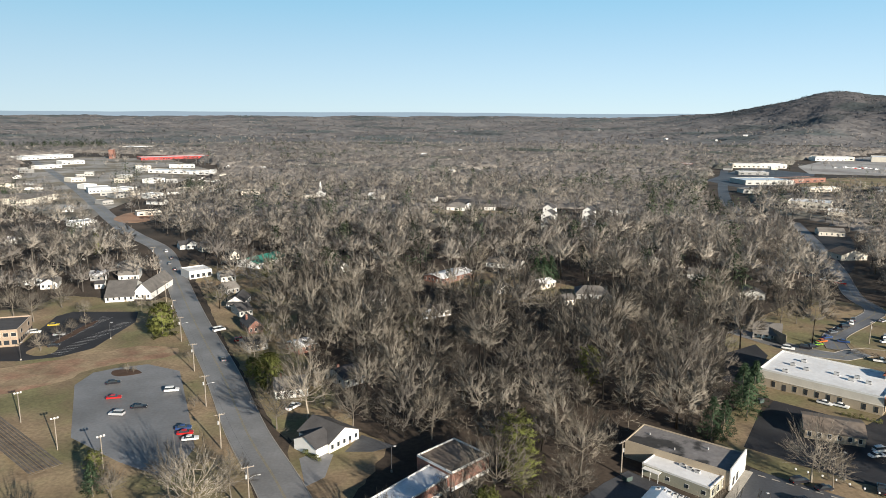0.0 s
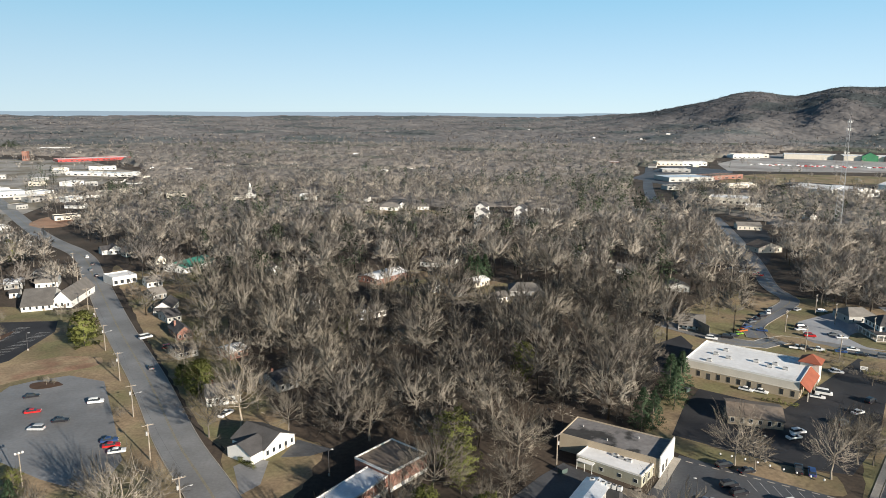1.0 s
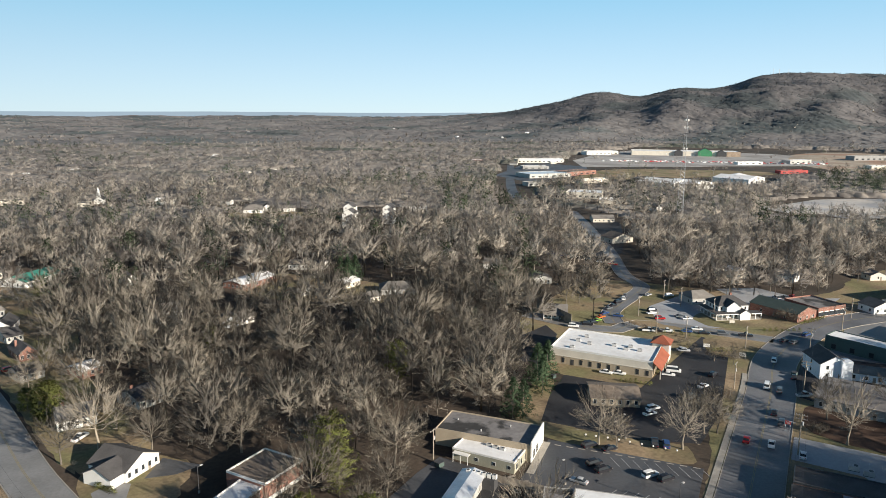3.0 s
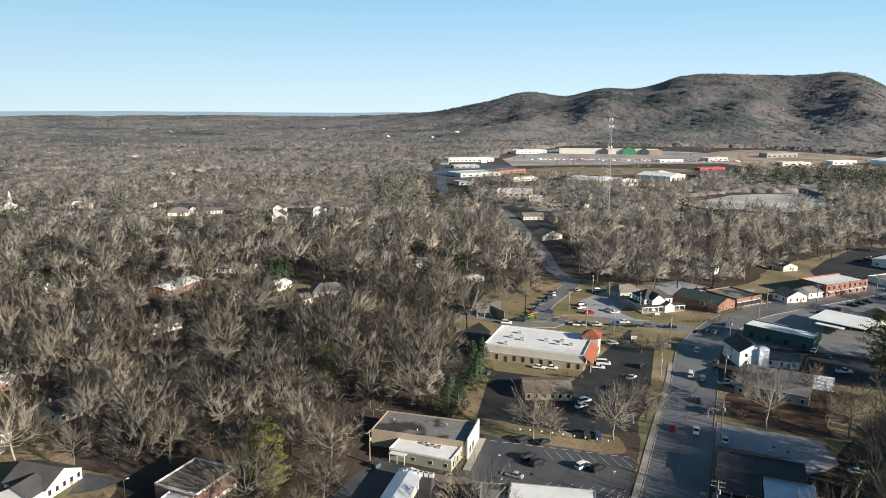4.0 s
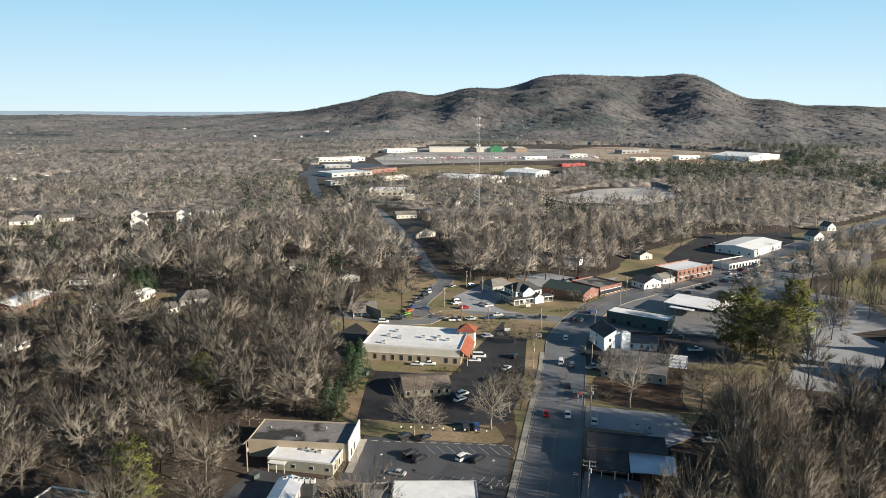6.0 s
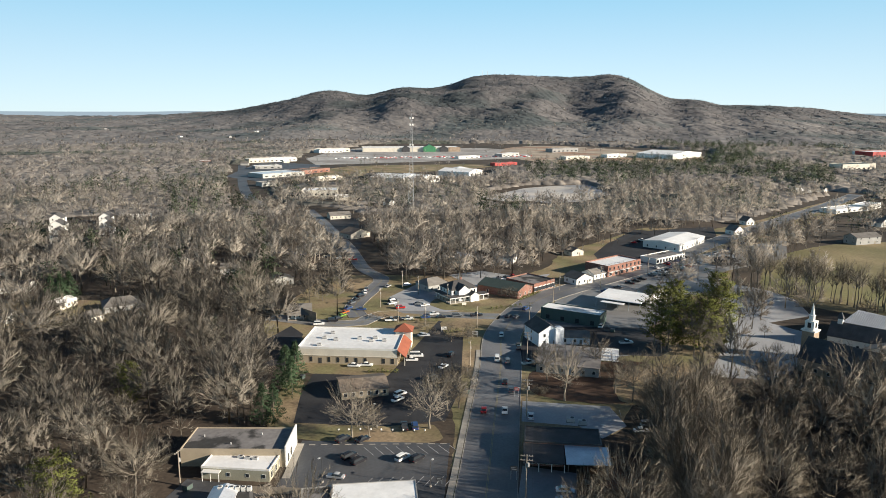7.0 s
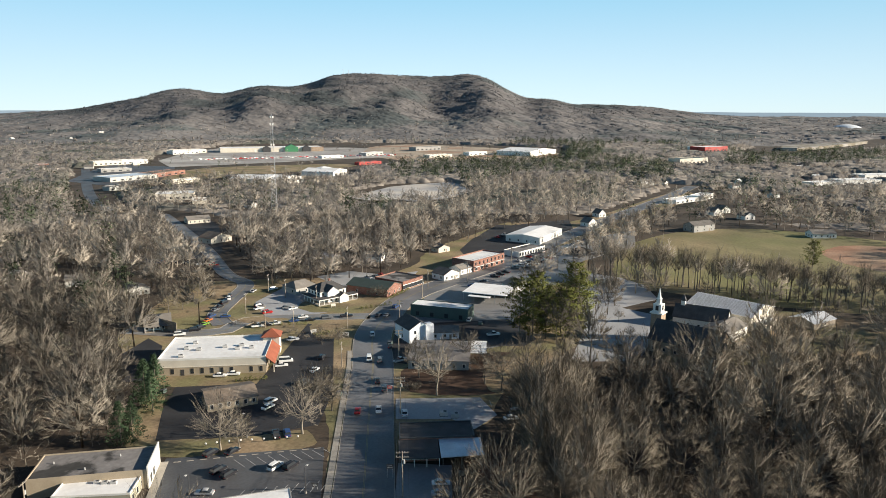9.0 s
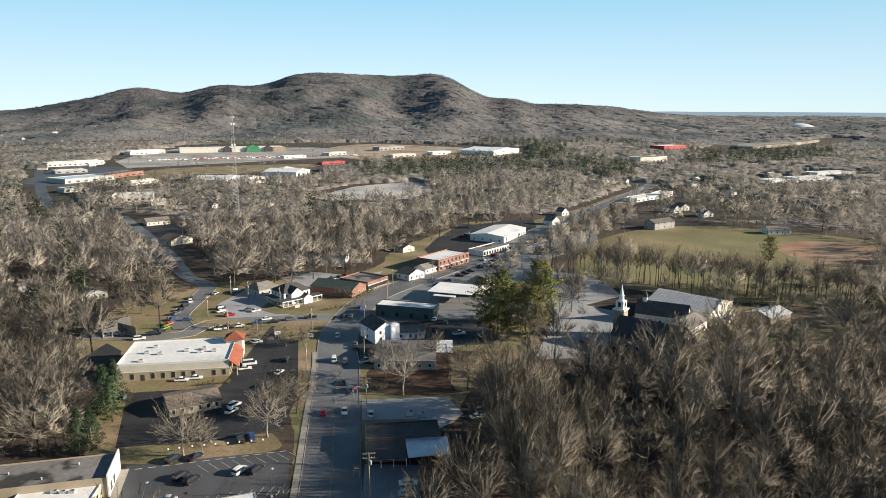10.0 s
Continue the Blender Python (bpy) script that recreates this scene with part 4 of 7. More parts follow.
def woods(name, label, spots, tall, templates, m, spread=(0.95, 1.3)):
    """Many trees in one mesh: what nobody could count."""
    rng = np.random.default_rng(len(spots))
    VV, FF, TT, NN, LL = [], [], [], [], []
    off = 0
    which = rng.integers(0, len(templates), len(spots))
    for k, (V, F, L) in enumerate(templates):
        S = spots[which == k]
        if not len(S):
            continue
        n = len(S)
        F, N = rounded(V, F, k)
        a = rng.uniform(0, 6.283, n)
        s = tall[which == k] * rng.uniform(0.75, 1.2, n) / 18.0
        sx = s * rng.uniform(*spread, n)
        c, q = np.cos(a) * sx, np.sin(a) * sx
        X = V[None, :, 0] * c[:, None] - V[None, :, 1] * q[:, None] + S[:, 0, None]
        Y = V[None, :, 0] * q[:, None] + V[None, :, 1] * c[:, None] + S[:, 1, None]
        Z = V[None, :, 2] * s[:, None] + S[:, 2, None]
        W = np.stack([X, Y, Z], -1).reshape(-1, 3)
        T = np.repeat(rng.uniform(0, 1, n), len(V))
        ca, sa = np.cos(a)[:, None], np.sin(a)[:, None]
        NN.append(np.stack([N[None, :, 0] * ca - N[None, :, 1] * sa, N[None, :, 0] * sa + N[None, :, 1] * ca, np.repeat(N[None, :, 2], n, 0)], -1).reshape(-1, 3))
        G = (F[None] + (np.arange(n) * len(V))[:, None, None]).reshape(-1, 3) + off
        off += len(W)
        VV.append(W)
        FF.append(G)
        TT.append(T)
        LL.append(np.tile(L, n))
    if VV:
        ob = new(name, tri_mesh(name, np.concatenate(VV), np.concatenate(FF), m, np.concatenate(TT), np.concatenate(NN), np.concatenate(LL)))
        tagged(ob, label, "woods", "", "stuff")


def merged(parts):
    """Wood and twigs of a tree in one mesh, with a mark on the solid limbs."""
    (V, F), (TV, TF) = parts
    if not len(V):
        return TV, TF, np.zeros(len(TV))
    return np.concatenate([V, TV]), np.concatenate([F, TF + len(V)]), np.concatenate([np.ones(len(V)), np.zeros(len(TV))])


def inside(poly, x, y):
    res = np.zeros(len(x), bool)
    n = len(poly)
    for i in range(n):
        (x0, y0), (x1, y1) = poly[i], poly[(i + 1) % n]
        if y0 == y1:
            continue
        hit = ((y0 > y) != (y1 > y)) & (x < (x1 - x0) * (y - y0) / (y1 - y0) + x0)
        res ^= hit
    return res


# ------------------------------------------------ vehicles
CAR_KINDS = {  # length, width, height, hood height, cabin start, roof start, roof end, cabin end
    "sedan": (4.7, 1.8, 1.45, 0.85, 1.25, 1.95, 3.3, 4.1), "suv": (4.8, 1.9, 1.75, 1.0, 1.2, 1.75, 4.4, 4.7),
    "pickup": (5.6, 2.0, 1.85, 1.05, 1.5, 2.1, 3.2, 3.5), "van": (5.3, 2.0, 2.1, 1.15, 0.7, 1.4, 5.1, 5.25)}
CAR_PROTO = {}


def hull(prof, y0, y1, inset=0.0, zsplit=1e9, soft=0.0):
    """A side outline drawn out across the car, narrower above zsplit, its flanks rounded by soft."""
    V, F = [], []
    n = len(prof)
    zm = sum(z for x, z in prof) / n
    sides = ((y0, 1, True), (y0 + soft, 1, False), (y1 - soft, -1, False), (y1, -1, True)) if soft else ((y0, 1, False), (y1, -1, False))
    for y, s, outer in sides:
        for x, z in prof:
            k, kz = (0.955, 0.86) if outer else (1.0, 1.0)
            V.append((x * k, y + (s * inset if z > zsplit else 0), zm + (z - zm) * kz))
    m = len(sides)
    F.append(tuple(range(n)))
    F.append(tuple(reversed(range((m - 1) * n, m * n))))
    for r in range(m - 1):
        for i in range(n):
            j = (i + 1) % n
            F.append((r * n + j, r * n + i, r * n + i + n, r * n + j + n))
    return V, F


def car(x, y, heading, kind="sedan", col=(0.03, 0.03, 0.035), label="", z=0.06):
    key = (kind, col)
    words = {(0.75, 0.75, 0.73): "white", (0.02, 0.02, 0.024): "black", (0.12, 0.13, 0.14): "dark grey", (0.4, 0.41, 0.42): "silver",
             (0.4, 0.02, 0.02): "red", (0.03, 0.06, 0.16): "dark blue", (0.5, 0.12, 0.02): "orange", (0.2, 0.4, 0.05): "lime green", (0.5, 0.38, 0.05): "yellow"}
    if key in CAR_PROTO:
        return copy_thing(CAR_PROTO[key], pose(x, y, z, 0, 0, heading))
    L, W, Hh, hd, c0, r0, r1, c1 = CAR_KINDS[kind]
    e = empty("pickup_truck" if kind == "pickup" else "van" if kind == "van" else "car", x, y, heading, z,
              "%s %s standing on asphalt" % (words.get(col, "dark"), {"sedan": "saloon car", "suv": "tall estate car", "pickup": "pickup truck", "van": "delivery van"}[kind]), "car", "parked cars")
    o = -L / 2
    f = L + o
    base = [(f - 0.05, 0.28), (f, 0.55), (f - 0.12, hd - 0.12), (f - c0, hd), (f - c1, hd + 0.04), (o + 0.06, hd - 0.02), (o, 0.6), (o + 0.06, 0.3)]
    V, F = hull(base, -W / 2, W / 2, 0.0, 1e9, 0.2)
    mk("body", V, F, paint(col), e)
    cab = [(f - c0, hd - 0.02), (f - r0, Hh - 0.1), (f - r1, Hh - 0.1), (f - c1, hd - 0.02)]
    V, F = hull(cab, -W / 2 + 0.1, W / 2 - 0.1, 0.22, hd + 0.1)
    mk("cabin_glass", V, F, GLASS, e, "dark tinted glass")
    V, F = [], []
    V, F = hull([(f - r0 + 0.08, Hh - 0.12), (f - r0 - 0.12, Hh - 0.02), (f - (r0 + r1) / 2, Hh + 0.02), (f - r1 + 0.12, Hh - 0.02), (f - r1 - 0.08, Hh - 0.12)], -W / 2 + 0.26, W / 2 - 0.26, 0.0, 1e9, 0.16)
    mk("top", V, F, paint(col), e)
    if kind == "pickup":
        V, F = [], []
        cuboid(V, F, o + 0.15, -W / 2 + 0.12, hd + 0.03, f - c1 - 0.1, W / 2 - 0.12, hd + 0.06)
        mk("bed", V, F, DARKMETAL, e)
    for sx in (o + 0.9, f - 0.9):
        for sy in (-W / 2 + 0.02, W / 2 - 0.22):
            rod("wheel", DARKMETAL, e, [(sx, sy, 0.32), (sx, sy + 0.2, 0.32)], [0.33, 0.33], 10)
    for sy in (-W / 2 + 0.12, W / 2 - 0.42):
        block("headlight", WHITE, e, f - 0.09, sy, 0.6, f - 0.02, sy + 0.3, 0.72)
        block("taillight", paint((0.4, 0.02, 0.02)), e, o + 0.01, sy, 0.65, o + 0.07, sy + 0.3, 0.8)
    CAR_PROTO[key] = e
    return e


WHT, BLK, DGR, SIL, RED, BLU, ORA, LIM, YEL = ((0.75, 0.75, 0.73), (0.02, 0.02, 0.024), (0.12, 0.13, 0.14), (0.4, 0.41, 0.42), (0.4, 0.02, 0.02), (0.03, 0.06, 0.16),
                                               (0.5, 0.12, 0.02), (0.2, 0.4, 0.05), (0.5, 0.38, 0.05))
# ------------------------------------------------ poles and lamps


def utility_pole(x, y, rot, h=10.5, lamp=False, second=False):
    e = empty("utility_pole", x, y, rot, 0, "weathered wooden utility pole with cross-arms", "pole", "utility poles")
    rod("pole", WOOD, e, [(0, 0, 0), (0, 0, h)], [0.2, 0.13], 8)
    for k in range(2 if second else 1):
        z = h - 0.5 - 1.1 * k
        block("crossarm", WOOD, e, -1.5, -0.08, z, 1.5, 0.08, z + 0.16)
        for px in (-1.35, -0.6, 0.6, 1.35):
            rod("insulator", GREYBOX, e, [(px, 0, z + 0.16), (px, 0, z + 0.42)], [0.07, 0.05], 6)
    rod("transformer", GREYBOX, e, [(0.42, 0, h - 3.2), (0.42, 0, h - 2.2)], [0.26, 0.26], 10)
    if lamp:
        rod("lamp_arm", STEEL, e, [(0, 0, h - 3.4), (-1.2, 0, h - 2.9), (-2.3, 0, h - 2.8)], [0.05, 0.04, 0.04], 5)
        block("lamp_head", GREYBOX, e, -2.9, -0.14, h - 2.92, -2.2, 0.14, h - 2.74)
    return e


def field_light(x, y, rot, h=9.5):
    e = empty("floodlight_mast", x, y, rot, 0, "wooden floodlight mast at a playing field", "lamp post", "floodlight masts")
    rod("mast", WOOD, e, [(0, 0, 0), (0, 0, h)], [0.17, 0.11], 8)
    block("crossarm", WOOD, e, -0.9, -0.06, h - 0.4, 0.9, 0.06, h - 0.25)
    for px in (-0.8, 0.0, 0.8):
        rod("floodlight", GREYBOX, e, [(px, 0.1, h - 0.2), (px, -0.35, h + 0.05)], [0.16, 0.3], 8)
    return e


def lot_lamp(x, y, rot, h=7.0):
    e = empty("car_park_lamp", x, y, rot, 0, "dark metal car park lamp with one head", "lamp post", "car park lamps")
    rod("post", DARKMETAL, e, [(0, 0, 0), (0, 0, h)], [0.1, 0.07], 8)
    rod("arm", DARKMETAL, e, [(0, 0, h - 0.1), (0.8, 0, h + 0.1)], [0.05, 0.04], 5)
    block("head", GREYBOX, e, 0.6, -0.22, h, 1.3, 0.22, h + 0.18)
    rod("footing", KERB, e, [(0, 0, 0), (0, 0, 0.6)], [0.3, 0.3], 8)
    return e


def globe_lamp(x, y):
    e = empty("globe_lamp", x, y, 0, 0, "small white globe lamp on a short post", "lamp post", "globe lamps")
    rod("post", DARKMETAL, e, [(0, 0, 0), (0, 0, 0.7)], [0.06, 0.05], 6)
    rod("globe", WHITE, e, [(0, 0, 0.68), (0, 0, 0.75), (0, 0, 0.95), (0, 0, 1.15), (0, 0, 1.22)], [0.1, 0.22, 0.3, 0.22, 0.1], 10)


def cable(p, q, sag):
    V, F = [], []
    pts, n = [], 6
    for i in range(n + 1):
        f = i / n
        pts.append((p[0] + (q[0] - p[0]) * f, p[1] + (q[1] - p[1]) * f, p[2] + (q[2] - p[2]) * f - sag * 4 * f * (1 - f)))
    tube(V, F, pts, [0.022] * (n + 1), 3)
    tagged(mk("power_cable", V, F, DARKMETAL), "thin dark overhead power cable", "cable", "power cables")


def line_of_poles(line, offset, start, gap, count, lamp_every=2, h=10.5, second=False):
    """Poles beside a road, with cables from each to the next."""
    run, last, made = 0.0, line[0], 0
    want, prev = start, None
    for i in range(1, len(line)):
        run += (line[i] - line[i - 1]).length
        if run >= want and made < count:
            d = (line[i] - line[i - 1]).normalized()
            n = Vector((-d.y, d.x, 0))
            p = line[i] + n * offset
            rot = math.degrees(math.atan2(n.y, n.x)) + (180 if offset > 0 else 0)
            utility_pole(p.x, p.y, rot + 180, h, made % lamp_every == 0, second)
            here = [(p.x + n.x * s, p.y + n.y * s, h - 0.1) for s in (-1.35, 0.6, 1.35)]
            if prev:
                for a, b in zip(prev, here):
                    cable(a, b, 0.8)
            prev = here
            want += gap
            made += 1


# ------------------------------------------------ buildings near the camera
WHITE_SHOP_AT = foot((131.3, 225.2, 37.3, 25, -42.2))
e = flat(*WHITE_SHOP_AT, h=6.2, wall=CREAM, roof=ROOF_WHITE, name="clinic_building", parapet=0.45, cap=WHITE,
         label="long cream clinic with a white roof and red tiled entrance")
W, D = WHITE_SHOP_AT[2:4]
block("base_band", TAN, e, -W / 2 - 0.06, -D / 2 - 0.06, 0, W / 2 + 0.06, D / 2 + 0.06, 3.0, "tan lower wall band")
block("ledge", CREAM, e, -W / 2 - 0.15, -D / 2 - 0.15, 3.0, W / 2 + 0.15, D / 2 + 0.15, 3.25)
for i in range(11):
    if i == 2:
        block("door", DARKMETAL, e, -W / 2 + W * (i + 0.5) / 11 - 0.6, -D / 2 - 0.12, 0, -W / 2 + W * (i + 0.5) / 11 + 0.6, -D / 2 - 0.04, 2.2)
    elif i not in (0, 8):
        window(e, -W / 2 + W * (i + 0.5) / 11, -D / 2 - 0.08, 1.6, 1.0, 1.9, 0, TAN)
windows_on(e, 1, W + 0.16, D, 7, 1.6, 1.4, 2.0, TAN)
# red tiled tower and sloping canopy on the entrance side
tx, ty = W / 2 - 0.3, D / 2 - 3.5
block("tower_wall", CREAM, e, tx - 3.0, ty - 3.0, 0, tx + 3.0, ty + 3.0, 7.4)
V = [(tx - 3.7, ty - 3.7, 7.3), (tx + 3.7, ty - 3.7, 7.3), (tx + 3.7, ty + 3.7, 7.3), (tx - 3.7, ty + 3.7, 7.3), (tx, ty, 9.7),
     (tx - 3.7, ty - 3.7, 7.1), (tx + 3.7, ty - 3.7, 7.1), (tx + 3.7, ty + 3.7, 7.1), (tx - 3.7, ty + 3.7, 7.1)]
mk("tower_roof", V, [(0, 1, 4), (1, 2, 4), (2, 3, 4), (3, 0, 4), (8, 7, 6, 5), (0, 5, 6, 1), (1, 6, 7, 2), (2, 7, 8, 3), (3, 8, 5, 0)], ROOF_RED, e, "red tiled hipped roof")
V = [(W / 2 + 0.1, -D / 2 - 0.4, 6.1), (W / 2 + 0.1, ty - 3.2, 6.1), (W / 2 + 3.2, ty - 3.2, 3.4), (W / 2 + 3.2, -D / 2 - 0.4, 3.4)]
V += [(p[0], p[1], p[2] - 0.25) for p in V]
mk("canopy", V, [(3, 2, 1, 0), (4, 5, 6, 7), (0, 1, 5, 4), (1, 2, 6, 5), (2, 3, 7, 6), (3, 0, 4, 7)], ROOF_RED, e, "sloping red tiled canopy")
for i in range(4):
    py = -D / 2 + (ty - 3.5 + D / 2) * i / 3
    block("canopy_post", CREAM, e, W / 2 + 2.6, py - 0.15, 0, W / 2 + 2.9, py + 0.15, 3.5)
for q in ((122.4, 232.1), (127.9, 235.5), (116.7, 225.8), (124.8, 227.6), (138, 220.2), (134.8, 218.2), (138.9, 215.4), (132.8, 223.3)):
    hvac(q[0], q[1], 5.75, WHITE_SHOP_AT[4] + 5, 0.9)

GREY_AT = foot((64.5, 172.8, 27.5, 12.9, -37.9))
e = flat(*GREY_AT, h=5.0, wall=TAN, roof=ROOF_GREY, name="shop", label="low shop with a stained grey felt roof and white end wall", parapet=0.3)
W, D = GREY_AT[2:4]
block("end_wall", WHITE, e, W / 2 + 0.01, -D / 2 - 0.3, 0, W / 2 + 0.35, D / 2 + 0.3, 5.9, "white parapet wall")
windows_on(e, 1, W + 0.7, D * 0.5, 2, 1.7, 1.6, 2.0, DARKMETAL, 0, -D * 0.2)
block("pavement_strip", KERB, e, W / 2 + 0.4, -D / 2 - 6, 0, W / 2 + 2.4, D / 2, 0.16)
for i, (a, b) in enumerate(((-0.36, 0.1), (-0.05, -0.25), (0.2, 0.2))):
    rod("vent_pipe", GREYBOX, e, [(a * W, b * D, 4.4), (a * W, b * D, 5.3)], [0.18, 0.18], 8)
ANNEX_AT = foot((61.6, 164.1, 17.9, 9.6, -43.6))
e = flat(*ANNEX_AT, h=3.4, wall=OLIVE, roof=ROOF_WHITE, name="shop_annex", label="white-roofed annex of grey-green siding", parapet=0.25, cap=WHITE)
W, D = ANNEX_AT[2:4]
for i, s in enumerate((-0.1, 0.18, 0.42)):
    window(e, W * s, -D / 2, 1.5, 0.8, 0.9, 0, WHITE)
windows_on(e, 1, W, D, 3, 1.5, 1.0, 1.6, WHITE)
block("awning", WHITE, e, -W * 0.46, -D / 2 - 1.6, 2.5, -W * 0.2, -D / 2, 2.65)
for s in (-0.45, -0.33, -0.21):
    block("awning_post", WHITE, e, W * s - 0.06, -D / 2 - 1.5, 0, W * s + 0.06, -D / 2 - 1.38, 2.5)
for q in ((61.8, 165.4), (63, 163.7), (64.4, 162.2)):
    hvac(q[0], q[1], 2.95, ANNEX_AT[4], 0.8)

HALL_AT = foot((2.9, 167.2, 13.7, 12.7, 44.7), 1)
e = flat(*HALL_AT, h=5.2, wall=BRICK, roof=ROOF_BROWN, name="brick_hall", label="red brick hall with a brown gravel roof and white stone base", parapet=0.4, cap=WHITE)
W, D = HALL_AT[2:4]
block("stone_base", WHITE, e, -W / 2 - 0.05, -D / 2 - 0.06, 0, W / 2 + 0.05, -D / 2 + 0.1, 1.1)
LONG_AT = foot((-7.3, 153.1, 22, 7.3, 50.1), 1)
e = flat(*LONG_AT, h=4.2, wall=BRICK, roof=METAL_ROOF, name="brick_wing", label="long red brick wing with a pale metal roof", parapet=0.25, cap=WHITE)
W, D = LONG_AT[2:4]
block("stone_base", WHITE, e, -W / 2 - 0.05, -D / 2 - 0.06, 0, W / 2 + 0.05, -D / 2 + 0.1, 1.1)
for i in range(5):
    rod("downpipe", GREYBOX, e, [(-W / 2 + W * (i + 0.5) / 5, -D / 2 - 0.1, 0), (-W / 2 + W * (i + 0.5) / 5, -D / 2 - 0.1, 4.0)], [0.07, 0.07], 6)

e = house(*foot((-32.2, 185.3, 11.3, 12.5, 52)), eave=3.0, rise=2.7, wall=WHITE, roof=ROOF_DARK, label="white bungalow with a dark slate-grey shingle roof", nwin=5, axis="y", wing=(-6.5, -1.0, 6.5, 9, "x"))
house(*foot((-50.7, 220.3, 10.5, 12, 16.1)), eave=3.0, rise=2.2, wall=WHITE, roof=ROOF_MID, label="white house with a grey roof behind a large tree", nwin=5, chimney=1)
house(*foot((-33.4, 230.4, 9.3, 12, 41.4)), eave=3.0, rise=2.2, wall=GREYWALL, roof=ROOF_DARK, label="grey house with a dark roof and brick chimney", chimney=1)
house(*foot((-55.7, 261.9, 7.7, 9, 43.6)), eave=2.8, rise=1.2, wall=BRICK, roof=ROOF_WHITE, label="small brick house with a pale roof")
house(*foot((-98.3, 327.1, 7.7, 13, 1.2)), eave=3.0, rise=2.6, wall=WHITE, roof=ROOF_DARK, axis="y", label="white gabled house with a dark roof", porch=1)
house(*foot((-110.5, 350.4, 6.8, 10, 43)), eave=3.0, rise=2.2, wall=GREYWALL, roof=ROOF_MID, label="grey house with a shingle roof")
house(*foot((-81.8, 287.8, 6.2, 13, 30.6)), eave=3.0, rise=2.6, wall=BRICK, roof=ROOF_DARK, axis="y", label="brick house with a dark gabled roof", chimney=1)
house(*foot((-92.6, 311.3, 6.3, 11, 35.6)), eave=2.8, rise=2.0, wall=GREYWALL, roof=ROOF_DARK, label="grey house with a dark roof beside the street")
house(*foot((-119.8, 376.9, 7.9, 10, 30.8)), eave=3.0, rise=2.2, wall=WHITE, roof=ROOF_MID, label="white house with a grey roof")
house(*foot((-74.6, 264, 8, 10, 36)), eave=2.8, rise=2.0, wall=GREYWALL, roof=ROOF_DARK, label="dark-roofed house behind evergreens")
flat(*foot((-139.4, 385.7, 12.9, 13, 40.6)), h=4.5, wall=WHITE, roof=ROOF_WHITE, name="shop", label="white flat-roofed shop beside the street", nwin=4)
house(*foot((-171.5, 467.6, 7.8, 10, 32.4)), eave=3.2, rise=2.6, wall=WHITE, roof=ROOF_DARK, axis="y", label="white gabled house with dark roof", wing=(-5, 1, 6, 9, "x"))
house(*foot((-159, 457.6, 6.4, 9, 38.1)), eave=3.2, rise=2.8, wall=CREAM, roof=ROOF_MID, axis="y", label="cream gabled house with a grey roof")
house(*foot((-132.3, 434.6, 5.5, 9, 19.8)), eave=3.0, rise=2.4, wall=CREAM, roof=ROOF_MID, axis="y", label="cream gabled house with a grey roof")
house(*foot((-110.5, 418, 25.7, 16, 61.3)), eave=3.4, rise=2.4, wall=WHITE, roof=ROOF_GREEN, label="building with a bright green metal roof", nwin=6)
house(*foot((-148.7, 349.8, 8.3, 30, 1.2)), eave=3.6, rise=4.4, wall=WHITE, roof=ROOF_MID, axis="y", name="chapel", label="white gabled chapel with a grey roof", cat="church")
house(*foot((-161.3, 343.4, 13, 28, 15.1)), eave=2.5, rise=5.2, wall=WHITE, roof=ROOF_MID, name="chapel_hall", label="low white hall with a broad grey roof", cat="church", nwin=5)
house(*foot((-174.2, 379.9, 10.3, 14, 16.1)), eave=3.4, rise=4.2, wall=WHITE, roof=ROOF_MID, name="chapel_hall", label="white rear hall with a steep grey roof", cat="church", nwin=3)
house(*foot((-180.8, 358.7, 4.3, 8, 17.4)), eave=2.6, rise=0.8, wall=WHITE, roof=ROOF_DARK, label="small white annexe with a low dark roof", nwin=1)
house(*foot((-222.5, 367.6, 9.7, 12, 16.2)), eave=3.0, rise=2.4, wall=WHITE, roof=ROOF_MID, label="white house with a grey roof", wing=(4, -3, 6, 9, "y"))
house(*foot((-207.2, 359.4, 7.9, 12, 18.9)), eave=3.0, rise=2.4, wall=WHITE, roof=ROOF_MID, axis="y", label="white gabled house with a grey roof")
house(*foot((-190.2, 377.5, 8.4, 10, 19.4)), eave=3.0, rise=1.8, wall=GREYWALL, roof=ROOF_WHITE, label="low house with a pale roof")
house(*foot((-184.9, 400.1, 8.7, 10, 44.2)), eave=3.0, rise=2.2, wall=WHITE, roof=ROOF_DARK, label="white house with a dark roof")
SCHOOL_AT = foot((-179.6, 271, 19.4, 20.3, 16.1))
e = flat(*SCHOOL_AT, h=7, wall=BRICK_TAN, roof=ROOF_DARK, name="school_building", label="two-storey tan brick school building with dark roof", nwin=7, sides=(0, 1), ww=1.8, wh=1.6, wz=1.8)
windows_on(e, 0, SCHOOL_AT[2], SCHOOL_AT[3], 7, 5.0, 1.8, 1.5, CREAM)
windows_on(e, 1, SCHOOL_AT[2], SCHOOL_AT[3], 2, 5.0, 1.8, 1.5, CREAM)

house(*foot((114.3, 191.2, 15.4, 13, -22.7), -2), eave=2.8, rise=1.6, wall=TAN, roof=ROOF_BROWN, name="office", label="low tan office with a brown roof among trees", cat="building", nwin=6)

